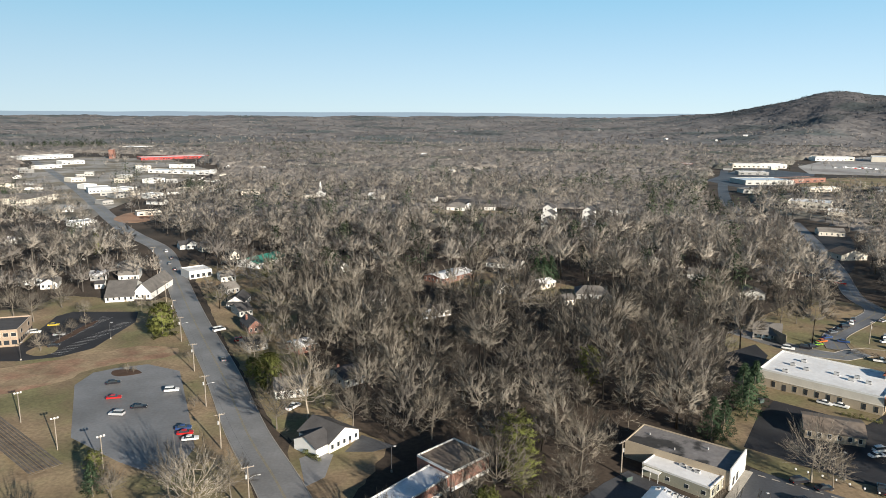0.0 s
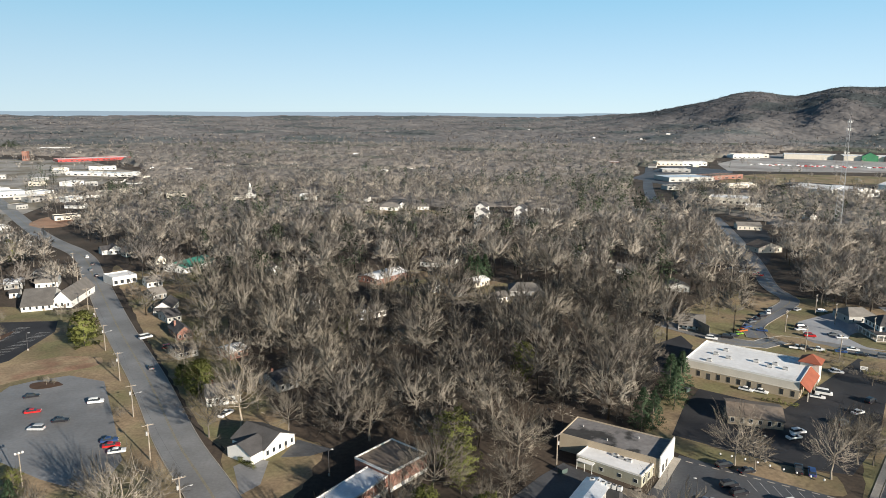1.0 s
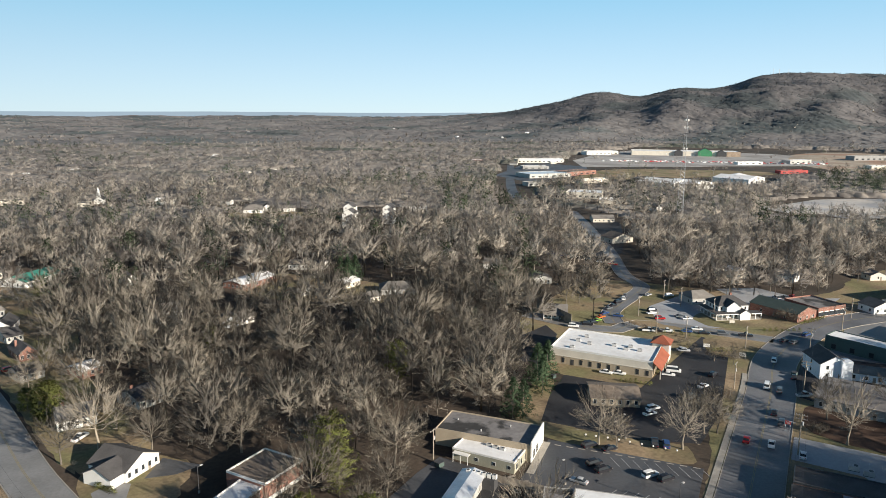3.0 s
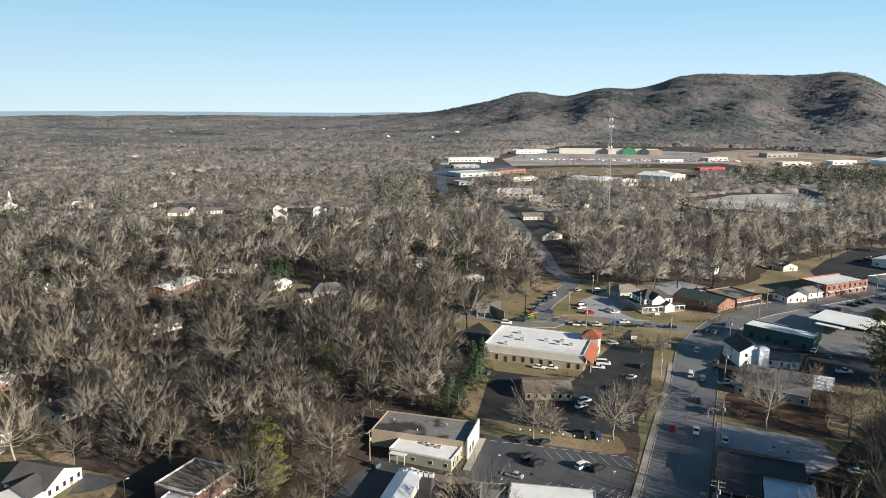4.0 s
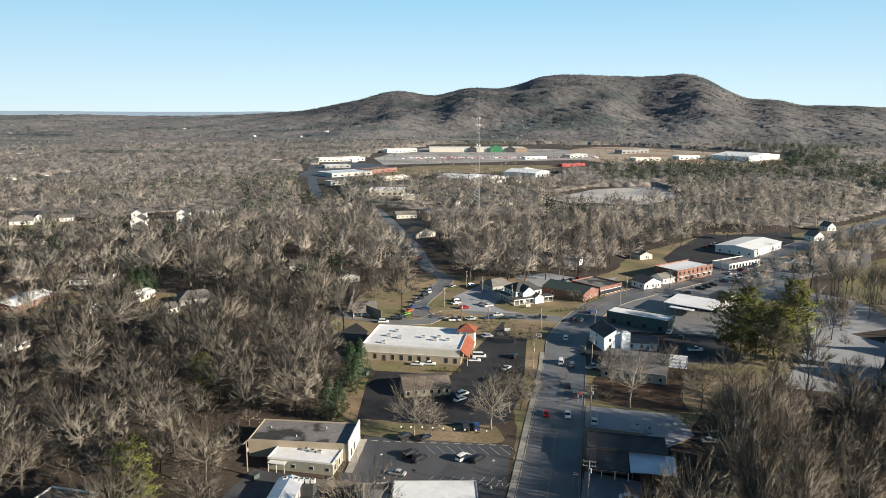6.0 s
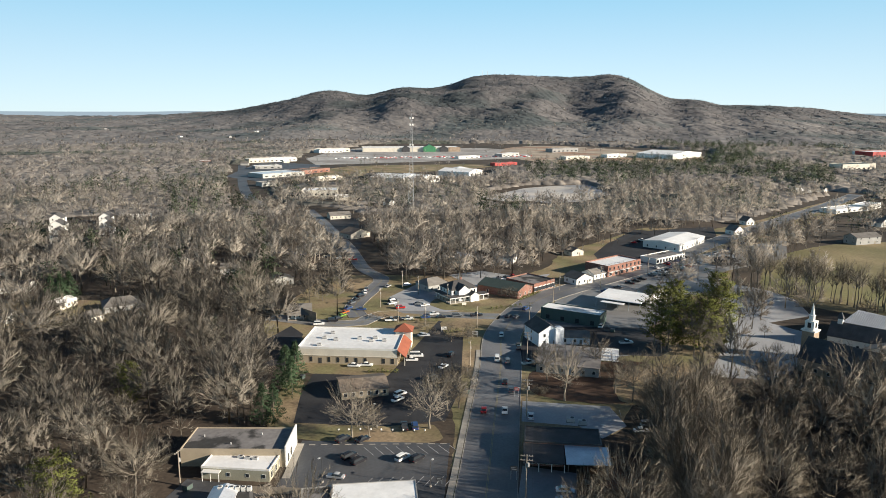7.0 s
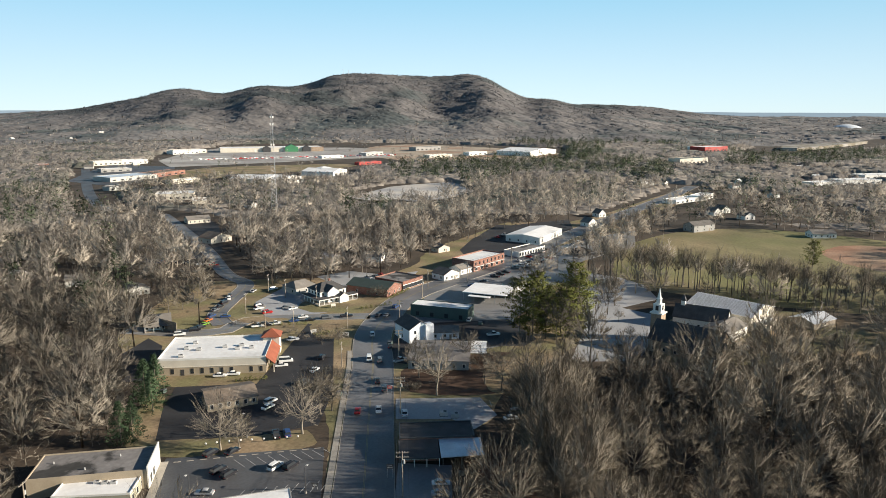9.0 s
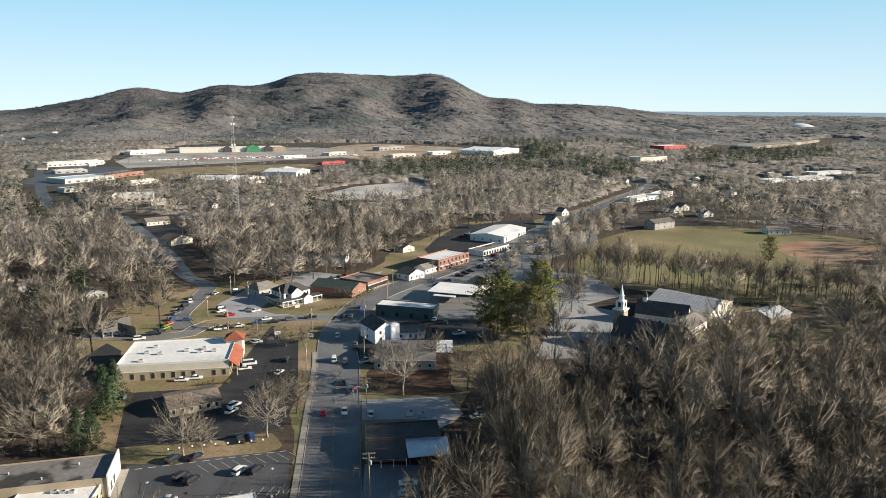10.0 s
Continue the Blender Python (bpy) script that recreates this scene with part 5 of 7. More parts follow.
# houses in the woods
house(*foot((-33.2, 323.9, 10.3, 11, 17.4)), eave=5.4, rise=2.4, wall=WHITE, roof=ROOF_MID, two=True, label="white two-storey house among bare trees")
house(*foot((-6.8, 309.4, 6.2, 10, 9.4)), eave=3.0, rise=2.2, wall=PALEBLUE, roof=ROOF_DARK, axis="y", label="pale blue house in shade")
house(*foot((-1.4, 312.3, 6.4, 9, 35.6)), eave=3.0, rise=1.8, wall=WHITE, roof=ROOF_MID, label="white house in shade")
house(*foot((3.5, 382.6, 25.9, 14, 47.1)), eave=3.0, rise=1.5, wall=BRICK, roof=ROOF_WHITE, label="long brick ranch house with a pale roof", nwin=6)
house(*foot((-59.6, 402.7, 6.9, 10, 26.7)), eave=3.0, rise=2.2, wall=WHITE, roof=ROOF_MID, axis="y", label="white gabled house among trees")
house(*foot((31.3, 354.5, 7.4, 10, 16.2)), eave=3.0, rise=2.2, wall=WHITE, roof=ROOF_MID, axis="y", label="white gabled house in a clearing")
house(*foot((40.2, 345, 5.6, 9, 35.3)), eave=3.0, rise=2.0, wall=GREYWALL, roof=ROOF_MID, axis="y", label="grey gabled house among trees")
house(*foot((52.9, 365.1, 12.3, 10, 41.3)), eave=2.8, rise=1.6, wall=CREAM, roof=ROOF_WHITE, label="cream house with a pale roof")
house(*foot((60.2, 332.7, 6.3, 9, 23.9)), eave=2.8, rise=1.8, wall=CREAM, roof=ROOF_MID, label="cream house among trees")
house(*foot((75.7, 345.6, 15.9, 13, -6.8)), eave=3.0, rise=2.6, wall=GREYWALL, roof=ROOF_MID, label="grey-roofed house among trees", hip=4)
house(*foot((81.6, 323.9, 8.6, 11, 8.2)), eave=3.0, rise=2.2, wall=GREYWALL, roof=ROOF_MID, label="grey house with a shingle roof", axis="y")
house(*foot((37.9, 414.9, 20.9, 12, -22.5)), eave=3.0, rise=2.0, wall=WHITE, roof=ROOF_DARK, label="long low house in the shade of trees", nwin=8)
house(*foot((13, 663.4, 17.5, 11, -15.2)), eave=3.2, rise=2.2, wall=WHITE, roof=ROOF_MID, label="long white house in a clearing")
house(*foot((25, 678, 7.7, 9, 0.3)), eave=3.2, rise=2.6, wall=WHITE, roof=ROOF_DARK, axis="y", label="white gabled house in a clearing")
house(*foot((44.9, 665.4, 10.5, 10, -7.1)), eave=3.2, rise=2.0, wall=WHITE, roof=ROOF_MID, label="white house in a clearing")
for a in ((98.6, 642.4, 9.9, 11, -25.6), (92.4, 603.2, 11.2, 11, -25.8), (85.4, 563.3, 8.3, 11, -25.8), (81.1, 532.5, 8.2, 11, -25.9), (131.8, 626.4, 9.4, 11, -25.6), (125.6, 597.3, 9, 11, -25.7), (120, 570.5, 9, 11, -25.7)):
    house(*foot(a), eave=5.6, rise=3.4, wall=WHITE, roof=ROOF_DARK, axis="y", two=True, nwin=2, name="town_house", label="white two-storey gabled town house with dark roof", group="town houses")
flat(*foot((161.6, 635.7, 17.2, 8, -13.4)), h=3.5, wall=WHITE, roof=ROOF_WHITE, name="garage_row", label="low white garage row")
CHAPEL_AT = foot((-135.1, 772.2, 8.6, 18, 2.8))
e = house(*CHAPEL_AT, eave=4, rise=3.5, wall=WHITE, roof=ROOF_DARK, axis="y", name="chapel", label="white chapel with a pointed steeple", cat="church")
block("belfry", WHITE, e, -1.6, -8.6, 0, 1.6, -5.4, 9.5)
mk("spire", [(-1.8, -8.8, 9.5), (1.8, -8.8, 9.5), (1.8, -5.2, 9.5), (-1.8, -5.2, 9.5), (0, -7, 17)], [(0, 1, 4), (1, 2, 4), (2, 3, 4), (3, 0, 4), (3, 2, 1, 0)], WHITE, e)
house(*foot((156.7, 346.2, 12.4, 10, -7.7)), eave=3.0, rise=2.2, wall=GREYWALL, roof=ROOF_MID, label="grey gabled house among trees", axis="y")
house(*foot((299.3, 534.1, 18.3, 13, -15.3)), eave=3.2, rise=2.4, wall=CREAM, roof=ROOF_MID, label="cream house with a brown-grey roof", nwin=5)
house(*foot((262.3, 445.1, 17.8, 14, 6.1)), eave=3.6, rise=3.2, wall=CREAM, roof=ROOF_BROWN, axis="y", label="tan gabled building with a brown roof")
house(*foot((137.3, 283.7, 10.5, 12, -26.6)), eave=3.2, rise=2.4, wall=WHITE, roof=ROOF_MID, label="white house with a porch behind bare trees", porch=1, nwin=5)
FENCE = empty("wooden_fence", 138.2, 269.2, 98, 0, "tall orange-brown wooden screen fence", "fence")
for i in range(24):
    block("board", WOOD, FENCE, i * 1.2, -0.05, 0, i * 1.2 + 1.12, 0.05, 4.6)

# ------------------------------------------------ main street
VIC_AT = foot((215.5, 265.0, 14.5, 12, -9))
e = house(*VIC_AT, eave=5.8, rise=3.0, wall=WHITE, roof=ROOF_DARK, two=True, nwin=5, label="large white two-storey house with porch and dark roof", hip=4.5, wing=(-1.0, -4.0, 6.5, 8, "y"))
W, D = VIC_AT[2:4]
for x0, y0, x1, y1 in ((-W / 2 - 3.4, -D / 2 - 4.6, W / 2 + 4.2, -D / 2 - 0.1), (-W / 2 - 3.4, -D / 2 - 0.1, -W / 2 - 0.1, D / 2)):   # porch round two sides
    block("porch_roof", ROOF_DARK, e, x0, y0, 3.05, x1, y1, 3.3)
    block("porch_frieze", WHITE, e, x0 + 0.1, y0 + 0.1, 2.65, x1 - 0.1, y1 - 0.1, 3.05)
    block("porch_floor", KERB, e, x0 + 0.1, y0 + 0.1, 0.1, x1 - 0.1, y1 - 0.1, 0.5)
for i in range(9):
    px = -W / 2 - 3.1 + (W + 7.0) * i / 8
    block("porch_post", WHITE, e, px - 0.13, -D / 2 - 4.4, 0.5, px + 0.13, -D / 2 - 4.14, 2.7)
for i in range(4):
    py = -D / 2 + D * (i + 0.4) / 4
    block("porch_post", WHITE, e, -W / 2 - 3.2, py - 0.13, 0.5, -W / 2 - 2.94, py + 0.13, 2.7)
gable_wing(e, W * 0.22, -D / 2 - 3.2, 5.0, 3.4, 3.2, 1.6, WHITE, ROOF_DARK, "y", 0.3, 0.0, 0.0)
block("chimney", BRICK, e, W * 0.12, 1.0, 6.0, W * 0.12 + 1.0, 1.9, 9.8, "red brick chimney")
house(*foot((215.7, 287.4, 12.6, 12, -2.3)), eave=3.4, rise=2.4, wall=GREYWALL, roof=ROOF_MID, label="low grey house beside the white house", hip=3)
house(*foot((240.6, 257.6, 14.5, 24, 15)), eave=4.0, rise=2.4, wall=BRICK, roof=ROOF_DKGREEN, name="store", label="brick store with a dark green roof", cat="building", axis="y", nwin=3)
SHOPS_AT = foot((259.8, 258.6, 17.5, 19, 6))
e = flat(*SHOPS_AT, h=4.6, wall=BRICK, roof=ROOF_GREY, name="shop_row", label="row of brick shops with white shop fronts", parapet=0.6, cap=BRICK)
for i in range(5):
    block("shopfront", WHITE, e, -SHOPS_AT[2] / 2 + SHOPS_AT[2] * (i + 0.12) / 5, -SHOPS_AT[3] / 2 - 0.1, 0.4, -SHOPS_AT[2] / 2 + SHOPS_AT[2] * (i + 0.88) / 5, -SHOPS_AT[3] / 2 - 0.02, 2.8)
windows_on(e, 0, SHOPS_AT[2], SHOPS_AT[3] + 0.24, 10, 1.5, 1.6, 1.7, DARKMETAL)
for i in range(12):   # hedge and bare shrubs before the stores
    f = i / 11
    plant("shrub:%d" % (i % 3), 236.5 + 17 * f, 241.5 + 4.5 * f, 0.2 + 0.03 * (i % 3), 40 * i, sz=0.8)
for i in range(5):
    plant("bare:%d" % i, 231.5 + 1.3 * i, 251.5 - 2.0 * i, 0.3 + 0.05 * (i % 3), 70 * i)
house(*foot((287.9, 249.8, 11.7, 10, -5.7)), eave=3.4, rise=2.4, wall=WHITE, roof=ROOF_MID, axis="y", label="small white gabled house by the street")
house(*foot((304.9, 252.6, 11.6, 9, -0.8)), eave=3.0, rise=2.0, wall=WHITE, roof=ROOF_MID, label="small white shop house")
BANK_AT = foot((325, 255.8, 31.7, 16, 2.5))
e = flat(*BANK_AT, h=6.6, wall=BRICK, roof=ROOF_WHITE, name="brick_block", label="two-storey red brick block with white awnings", parapet=0.7, nwin=8, ww=1.2, wh=1.5, wz=4.6)
for i in range(6):
    block("awning", WHITE, e, -BANK_AT[2] / 2 + BANK_AT[2] * (i + 0.1) / 6, -BANK_AT[3] / 2 - 1.4, 2.8, -BANK_AT[2] / 2 + BANK_AT[2] * (i + 0.85) / 6, -BANK_AT[3] / 2 - 0.02, 3.0)
    window(e, -BANK_AT[2] / 2 + BANK_AT[2] * (i + 0.5) / 6, -BANK_AT[3] / 2, 1.6, 2.2, 2.0, 0)
flat(*foot((376, 257.4, 29.8, 12, -0.4)), h=3.6, wall=WHITE, roof=ROOF_GREY, name="shop_row", label="long low white shop with many windows", nwin=10)
WARE_AT = foot((426.3, 283.4, 44.8, 26, 11.7))
house(*WARE_AT, eave=4.6, rise=1.5, wall=WHITE, roof=ROOF_WHITE, name="warehouse", label="white metal warehouse with a pale roof", cat="building", nwin=5)
CAN_AT = foot((270.9, 205.7, 22.3, 20, -69.9))
e = empty("canopy_shelter", CAN_AT[0], CAN_AT[1], CAN_AT[4], 0, "open shelter with a white metal canopy roof", "shelter")
block("roof", ROOF_WHITE, e, -CAN_AT[2] / 2, -10, 4.2, CAN_AT[2] / 2, 10, 4.5)
block("lower_roof", ROOF_WHITE, e, -CAN_AT[2] / 2 + 4, -13.5, 3.4, -CAN_AT[2] / 2 + 15, -10.2, 3.6)
block("back_wall", DARKMETAL, e, -CAN_AT[2] / 2 + 1, 2, 0, CAN_AT[2] / 2 - 1, 9.5, 4.1)
for i in range(5):
    block("post", STEEL, e, -CAN_AT[2] / 2 + 0.5 + i * (CAN_AT[2] - 1) / 4, -9.8, 0, -CAN_AT[2] / 2 + 0.75 + i * (CAN_AT[2] - 1) / 4, -9.55, 4.2)
house(*foot((290.4, 202.2, 13.6, 10, -18.5)), eave=4.5, rise=2.4, wall=WHITE, roof=ROOF_MID, axis="y", label="white house half hidden by pines")
flat(*foot((394.6, 226.5, 10.6, 9, -17.8)), h=4, wall=DARKMETAL, roof=ROOF_DARK, name="kiosk", label="small dark flat-roofed building")
house(*foot((343.1, 302.3, 9.4, 8, -11.3)), eave=3, rise=2, wall=CREAM, roof=ROOF_MID, axis="y", name="shed", label="small cream shed on dry grass", cat="shed", nwin=1)
GREEN_AT = foot((231.2, 202.6, 27.3, 9.5, -67.4))
e = flat(*GREEN_AT, h=5.6, wall=GREENWALL, roof=ROOF_WHITE, name="store", label="dark green store with a bright white roof", parapet=0.3, nwin=4)
BLUE_AT = foot((200, 191.1, 10.1, 13, -19.1))
e = house(*BLUE_AT, eave=5.8, rise=2.8, wall=PALEBLUE, roof=ROOF_DARK, two=True, axis="y", nwin=2, label="pale blue two-storey house with a dark gabled roof")
block("stair_tower", PALEBLUE, e, BLUE_AT[2] / 2 - 3.4, -BLUE_AT[3] / 2 - 1.5, 0, BLUE_AT[2] / 2 + 0.3, -BLUE_AT[3] / 2 + 2.5, 7.2)
house(*foot((209.7, 183.1, 11.7, 9, -41.3)), eave=3.0, rise=1.5, wall=PALEBLUE, roof=ROOF_MID, label="low pale blue wing with a grey roof")
GREY2_AT = foot((188.2, 165.8, 22, 22, -52.2))
e = house(*GREY2_AT, eave=3.4, rise=1.6, wall=GREYWALL, roof=ROOF_GREY, name="store", label="low store with a dull grey roof", cat="building", nwin=6)
block("white_canopy", ROOF_WHITE, e, GREY2_AT[2] / 2 + 0.2, -2, 3.3, GREY2_AT[2] / 2 + 6.5, GREY2_AT[3] / 2 + 1, 3.5)
for sx in (0.6, 6.1):
    for sy in (-1, 1):
        block("canopy_post", STEEL, e, GREY2_AT[2] / 2 + sx, sy * (GREY2_AT[3] / 2 - 0.5), 0, GREY2_AT[2] / 2 + sx + 0.15, sy * (GREY2_AT[3] / 2 - 0.5) + 0.15, 3.3)
# the black-roofed store, with a front porch, roof steps and a pale canopy
BLACK_AT = foot((134.7, 119.9, 20.7, 16, -44.1), 4)
W, D = BLACK_AT[2:4]
e = empty("corner_store", BLACK_AT[0], BLACK_AT[1], BLACK_AT[4], 0, "low brick store with black roofs, porch and pale metal canopy", "building")
flat_wing(e, 0, D * 0.18, W, D * 0.6, 4.2, BRICK, ROOF_DARK, 0.3, DARKMETAL)
V = [(-W / 2 - 0.4, -D / 2 - 3, 2.7), (W * 0.0, -D / 2 - 3, 2.7), (W * 0.0, -D * 0.12, 3.6), (-W / 2 - 0.4, -D * 0.12, 3.6)]
V += [(p[0], p[1], p[2] - 0.2) for p in V]
SLAB = [(0, 1, 2, 3), (7, 6, 5, 4), (1, 0, 4, 5), (2, 1, 5, 6), (3, 2, 6, 7), (0, 3, 7, 4)]
mk("porch_roof", V, SLAB, ROOF_DARK, e)
V = [(0.3, -D / 2 - 3.4, 2.9), (W / 2 + 1.5, -D / 2 - 2.6, 2.9), (W / 2 + 1.5, -D * 0.12, 3.5), (0.3, -D * 0.12, 3.5)]
V += [(p[0], p[1], p[2] - 0.15) for p in V]
mk("metal_canopy", V, SLAB, METAL_ROOF, e, "pale galvanised canopy")
for i in range(4):
    px = -W / 2 + 0.2 + i * W * 0.16
    block("porch_post", WHITE, e, px, -D / 2 - 2.7, 0, px + 0.22, -D / 2 - 2.48, 2.6)
for i in range(3):
    px = 0.8 + i * W * 0.24
    block("canopy_post", WOOD, e, px, -D / 2 - 2.4, 0, px + 0.15, -D / 2 - 2.25, 2.8)
block("front_wall", BRICK, e, -W / 2, -D / 2 + 0.5, 0, 0, -D * 0.12, 2.5)
windows_on(e, 0, W * 0.45, D, 4, 1.4, 1.8, 1.5, WHITE, -W * 0.24, 0.5)
hvac(*(145.2, 126.6), 3.9, BLACK_AT[4], 1.3)
hvac(*(146.5, 123.3), 3.9, BLACK_AT[4], 1.3)
# roofs at the near edge beside the car park
flat(*foot((67, 133.3, 7, 13, -26.7)), h=4, wall=GREYWALL, roof=ROOF_GREY, name="store", label="low store with a grey weathered roof", parapet=0.25)
flat(*foot((76.6, 123.7, 19.9, 19, -31.6)), h=4.6, wall=GREYWALL, roof=ROOF_WHITE, name="store", label="low store with a pale roof", parapet=0.12)
house(*foot((45.4, 142.8, 5.7, 26.7, -37)), eave=3.0, rise=0.8, wall=GREYWALL, roof=METAL_ROOF, name="shed", label="long shed with a pale metal roof", cat="shed", nwin=1, axis="y")
sheet("pavement", ((53.3, 155.3), (61.4, 148.2), (49.2, 128.7), (39.4, 133.7)), 0.07, ASPHALT_DARK, "dark paved yard behind shops", "yard")
COOL_AT = foot((54.6, 151.2, 7.7, 2.8, -38.7), 0)
flat(*COOL_AT, h=3.0, wall=DARKMETAL, roof=ROOF_DARK, name="plant_room", label="low dark plant room behind the shops", parapet=0.2)
for i in range(6):
    e = empty("condenser_unit", COOL_AT[0] + (i - 2.5) * 1.4 * math.cos(radians(COOL_AT[4])), COOL_AT[1] + (i - 2.5) * 1.4 * math.sin(radians(COOL_AT[4])), COOL_AT[4], 2.8, "white condenser unit on a dark low roof", "air conditioner", "condenser units")
    block("housing", WHITE, e, -0.5, -0.5, 0.1, 0.5, 0.5, 1.1)
    block("base", DARKMETAL, e, -0.55, -0.55, 0, 0.55, 0.55, 0.1)
    rod("fan_guard", DARKMETAL, e, [(0, 0, 1.1), (0, 0, 1.16)], [0.36, 0.36], 10)
RACK = empty("yard_fence", 57.6, 153.8, GREY_AT[4] - 3, 0, "dark wooden yard fence behind shops", "fence")
for i in range(40):
    block("board", WOOD, RACK, i * 0.5, -0.04, 0, i * 0.5 + 0.45, 0.04, 1.8)

# ------------------------------------------------ church
def ridge_foot(a, b, depth):
    """Centre, length, depth and turn of a hall from the two ends of its ridge."""
    return foot(((a[0] + b[0]) / 2, (a[1] + b[1]) / 2, math.hypot(b[0] - a[0], b[1] - a[1]), depth, math.degrees(math.atan2(b[1] - a[1], b[0] - a[0]))))


NAVE_AT = ridge_foot((257.8, 111.9), (258, 85.4), 16)
W, D = NAVE_AT[2:4]
e = house(*NAVE_AT, eave=5, rise=6.0, wall=BRICK_TAN, roof=ROOF_DARK, name="church", label="brick church with steep dark roofs and a white steeple", cat="church", nwin=6, wing=(W * 0.4, -9, 11, 9, "x"))
tw = Matrix.Rotation(radians(-NAVE_AT[4]), 2) @ (Vector((265.7, 115.2)) - Vector(NAVE_AT[:2]))
sx, sy = tw.x, tw.y
block("tower", BRICK_TAN, e, sx - 2.2, sy - 2.2, 0, sx + 2.2, sy + 2.2, 11)
block("tower_cornice", WHITE, e, sx - 2.6, sy - 2.6, 11, sx + 2.6, sy + 2.6, 11.6)
block("belfry", WHITE, e, sx - 1.7, sy - 1.7, 11.6, sx + 1.7, sy + 1.7, 15)
for k in range(4):
    window(e, sx + (0, 1.7, 0, -1.7)[k], sy + (-1.7, 0, 1.7, 0)[k], 13.4, 1.3, 2.0, k)
rod("lantern", WHITE, e, [(sx, sy, 15), (sx, sy, 17)], [1.2, 1.1], 8)
rod("spire", WHITE, e, [(sx, sy, 17), (sx, sy, 17.3), (sx, sy, 21.6)], [1.4, 0.9, 0.05], 8)
WING_AT = ridge_foot((292.5, 118.8), (296.6, 97.4), 12)
e = house(*WING_AT, eave=4.5, rise=4.5, wall=WHITE, roof=ROOF_DARK, name="church_wing", label="church wing with a steep black roof and small cupola", cat="church", nwin=5)
block("cupola", WHITE, e, -WING_AT[2] / 2 + 2, -0.9, 8.4, -WING_AT[2] / 2 + 3.8, 0.9, 10.6)
mk("cupola_roof", [(-WING_AT[2] / 2 + 1.7, -1.2, 10.6), (-WING_AT[2] / 2 + 4.1, -1.2, 10.6), (-WING_AT[2] / 2 + 4.1, 1.2, 10.6), (-WING_AT[2] / 2 + 1.7, 1.2, 10.6), (-WING_AT[2] / 2 + 2.9, 0, 13.6)],
   [(0, 1, 4), (1, 2, 4), (2, 3, 4), (3, 0, 4), (3, 2, 1, 0)], DARKMETAL, e)
house(*foot((287.3, 95.7, 18.4, 12, -3.2)), eave=4.2, rise=2.2, wall=WHITE, roof=ROOF_MID, name="church_annex", label="white church annex with a grey roof", cat="church")
HALLC_AT = foot((313.5, 102.9, 29.7, 24, -94.8))
e = house(*HALLC_AT, eave=6.4, rise=3.2, wall=CREAM, roof=METAL_ROOF, name="church_hall", label="long cream hall with a ribbed metal roof", cat="building", nwin=2)
for i in range(60):
    x0 = -HALLC_AT[2] / 2 - 0.3 + (HALLC_AT[2] + 0.6) * i / 59
    q = HALLC_AT[3] / 2
    V = [(x0 - 0.06, -q - 0.4, 6.5), (x0 + 0.06, -q - 0.4, 6.5), (x0 + 0.06, 0, 9.86), (x0 - 0.06, 0, 9.86)]
    V += [(p[0], p[1], p[2] + 0.08) for p in V]
    mk("rib", V, [(4, 5, 6, 7), (0, 1, 5, 4), (1, 2, 6, 5), (3, 0, 4, 7)], STEEL, e)
flat_wing(e, HALLC_AT[2] / 2 + 2.6, -4, 5, 12, 4.2, CREAM, ROOF_WHITE, 0.2)
SHED_AT = foot((330.2, 72.8, 15.9, 12, -18))
e = house(*SHED_AT, eave=2.8, rise=1.8, wall=WOOD, roof=METAL_ROOF, name="shed", label="open shed with a pale metal roof", cat="shed", nwin=1)
rng = np.random.default_rng(3)
STONES = (273.4, 80)
for i in range(36):
    q = empty("gravestone", STONES[0] + float(rng.uniform(-14, 16)), STONES[1] + float(rng.uniform(-14, 14)), float(rng.uniform(-8, 8)) + 30, 0,
              "small pale gravestone in dry grass", "gravestone", "gravestones")
    block("stone", WHITE if i % 3 else KERB, q, -0.35, -0.1, 0.1, 0.35, 0.1, 0.95)
    block("plinth", KERB, q, -0.45, -0.18, 0, 0.45, 0.18, 0.1)

# ------------------------------------------------ far buildings
def far_flat(v, h, wall, roof=None, label="far flat-roofed commercial building", n=0, name="far_store"):
    foot(v, 2)
    e = empty(name, v[0], v[1], v[4], float(terrain(v[0], v[1])), label, "building")
    flat_wing(e, 0, 0, v[2], v[3], h, wall, roof or ROOF_WHITE, 0.4)
    windows_on(e, 0, v[2], v[3], n, h * 0.35, v[2] / max(n, 1) * 0.4, h * 0.26, DARKMETAL)
    return e


REDP = mat("red_painted_metal", (0.36, 0.05, 0.045), 0.6, 0.1, 0.1, 1.0)
far_flat((-764.6, 1341.9, 98.2, 40, 60), 6, WHITE, label="long white far store", n=12)
far_flat((-637.2, 1354.5, 8.4, 12, 5), 17, BRICK, label="tall brick block at the far shops", n=2)
e = far_flat((-521.1, 1358.2, 125.6, 35, 35.9), 5, REDP, ROOF_WHITE, label="far shopping row with red fascia and white columns", n=14)
far_flat((-738, 1703.5, 61, 30, 6.3), 6, WHITE, n=5)
far_flat((-392.5, 794.1, 23, 26, 31.7), 6, WHITE, label="white commercial building with a bright roof", n=6)
far_flat((-480.6, 912.2, 19.1, 18, 54.5), 5, CREAM, n=4)
far_flat((-424.9, 832.7, 15.4, 16, 57), 5, WHITE, n=4)
far_flat((-362.1, 791.9, 19.8, 18, 61), 6, WHITE, n=4)
far_flat((-337.7, 692.2, 11, 15, 54), 4, GREYWALL, ROOF_GREY, n=4)
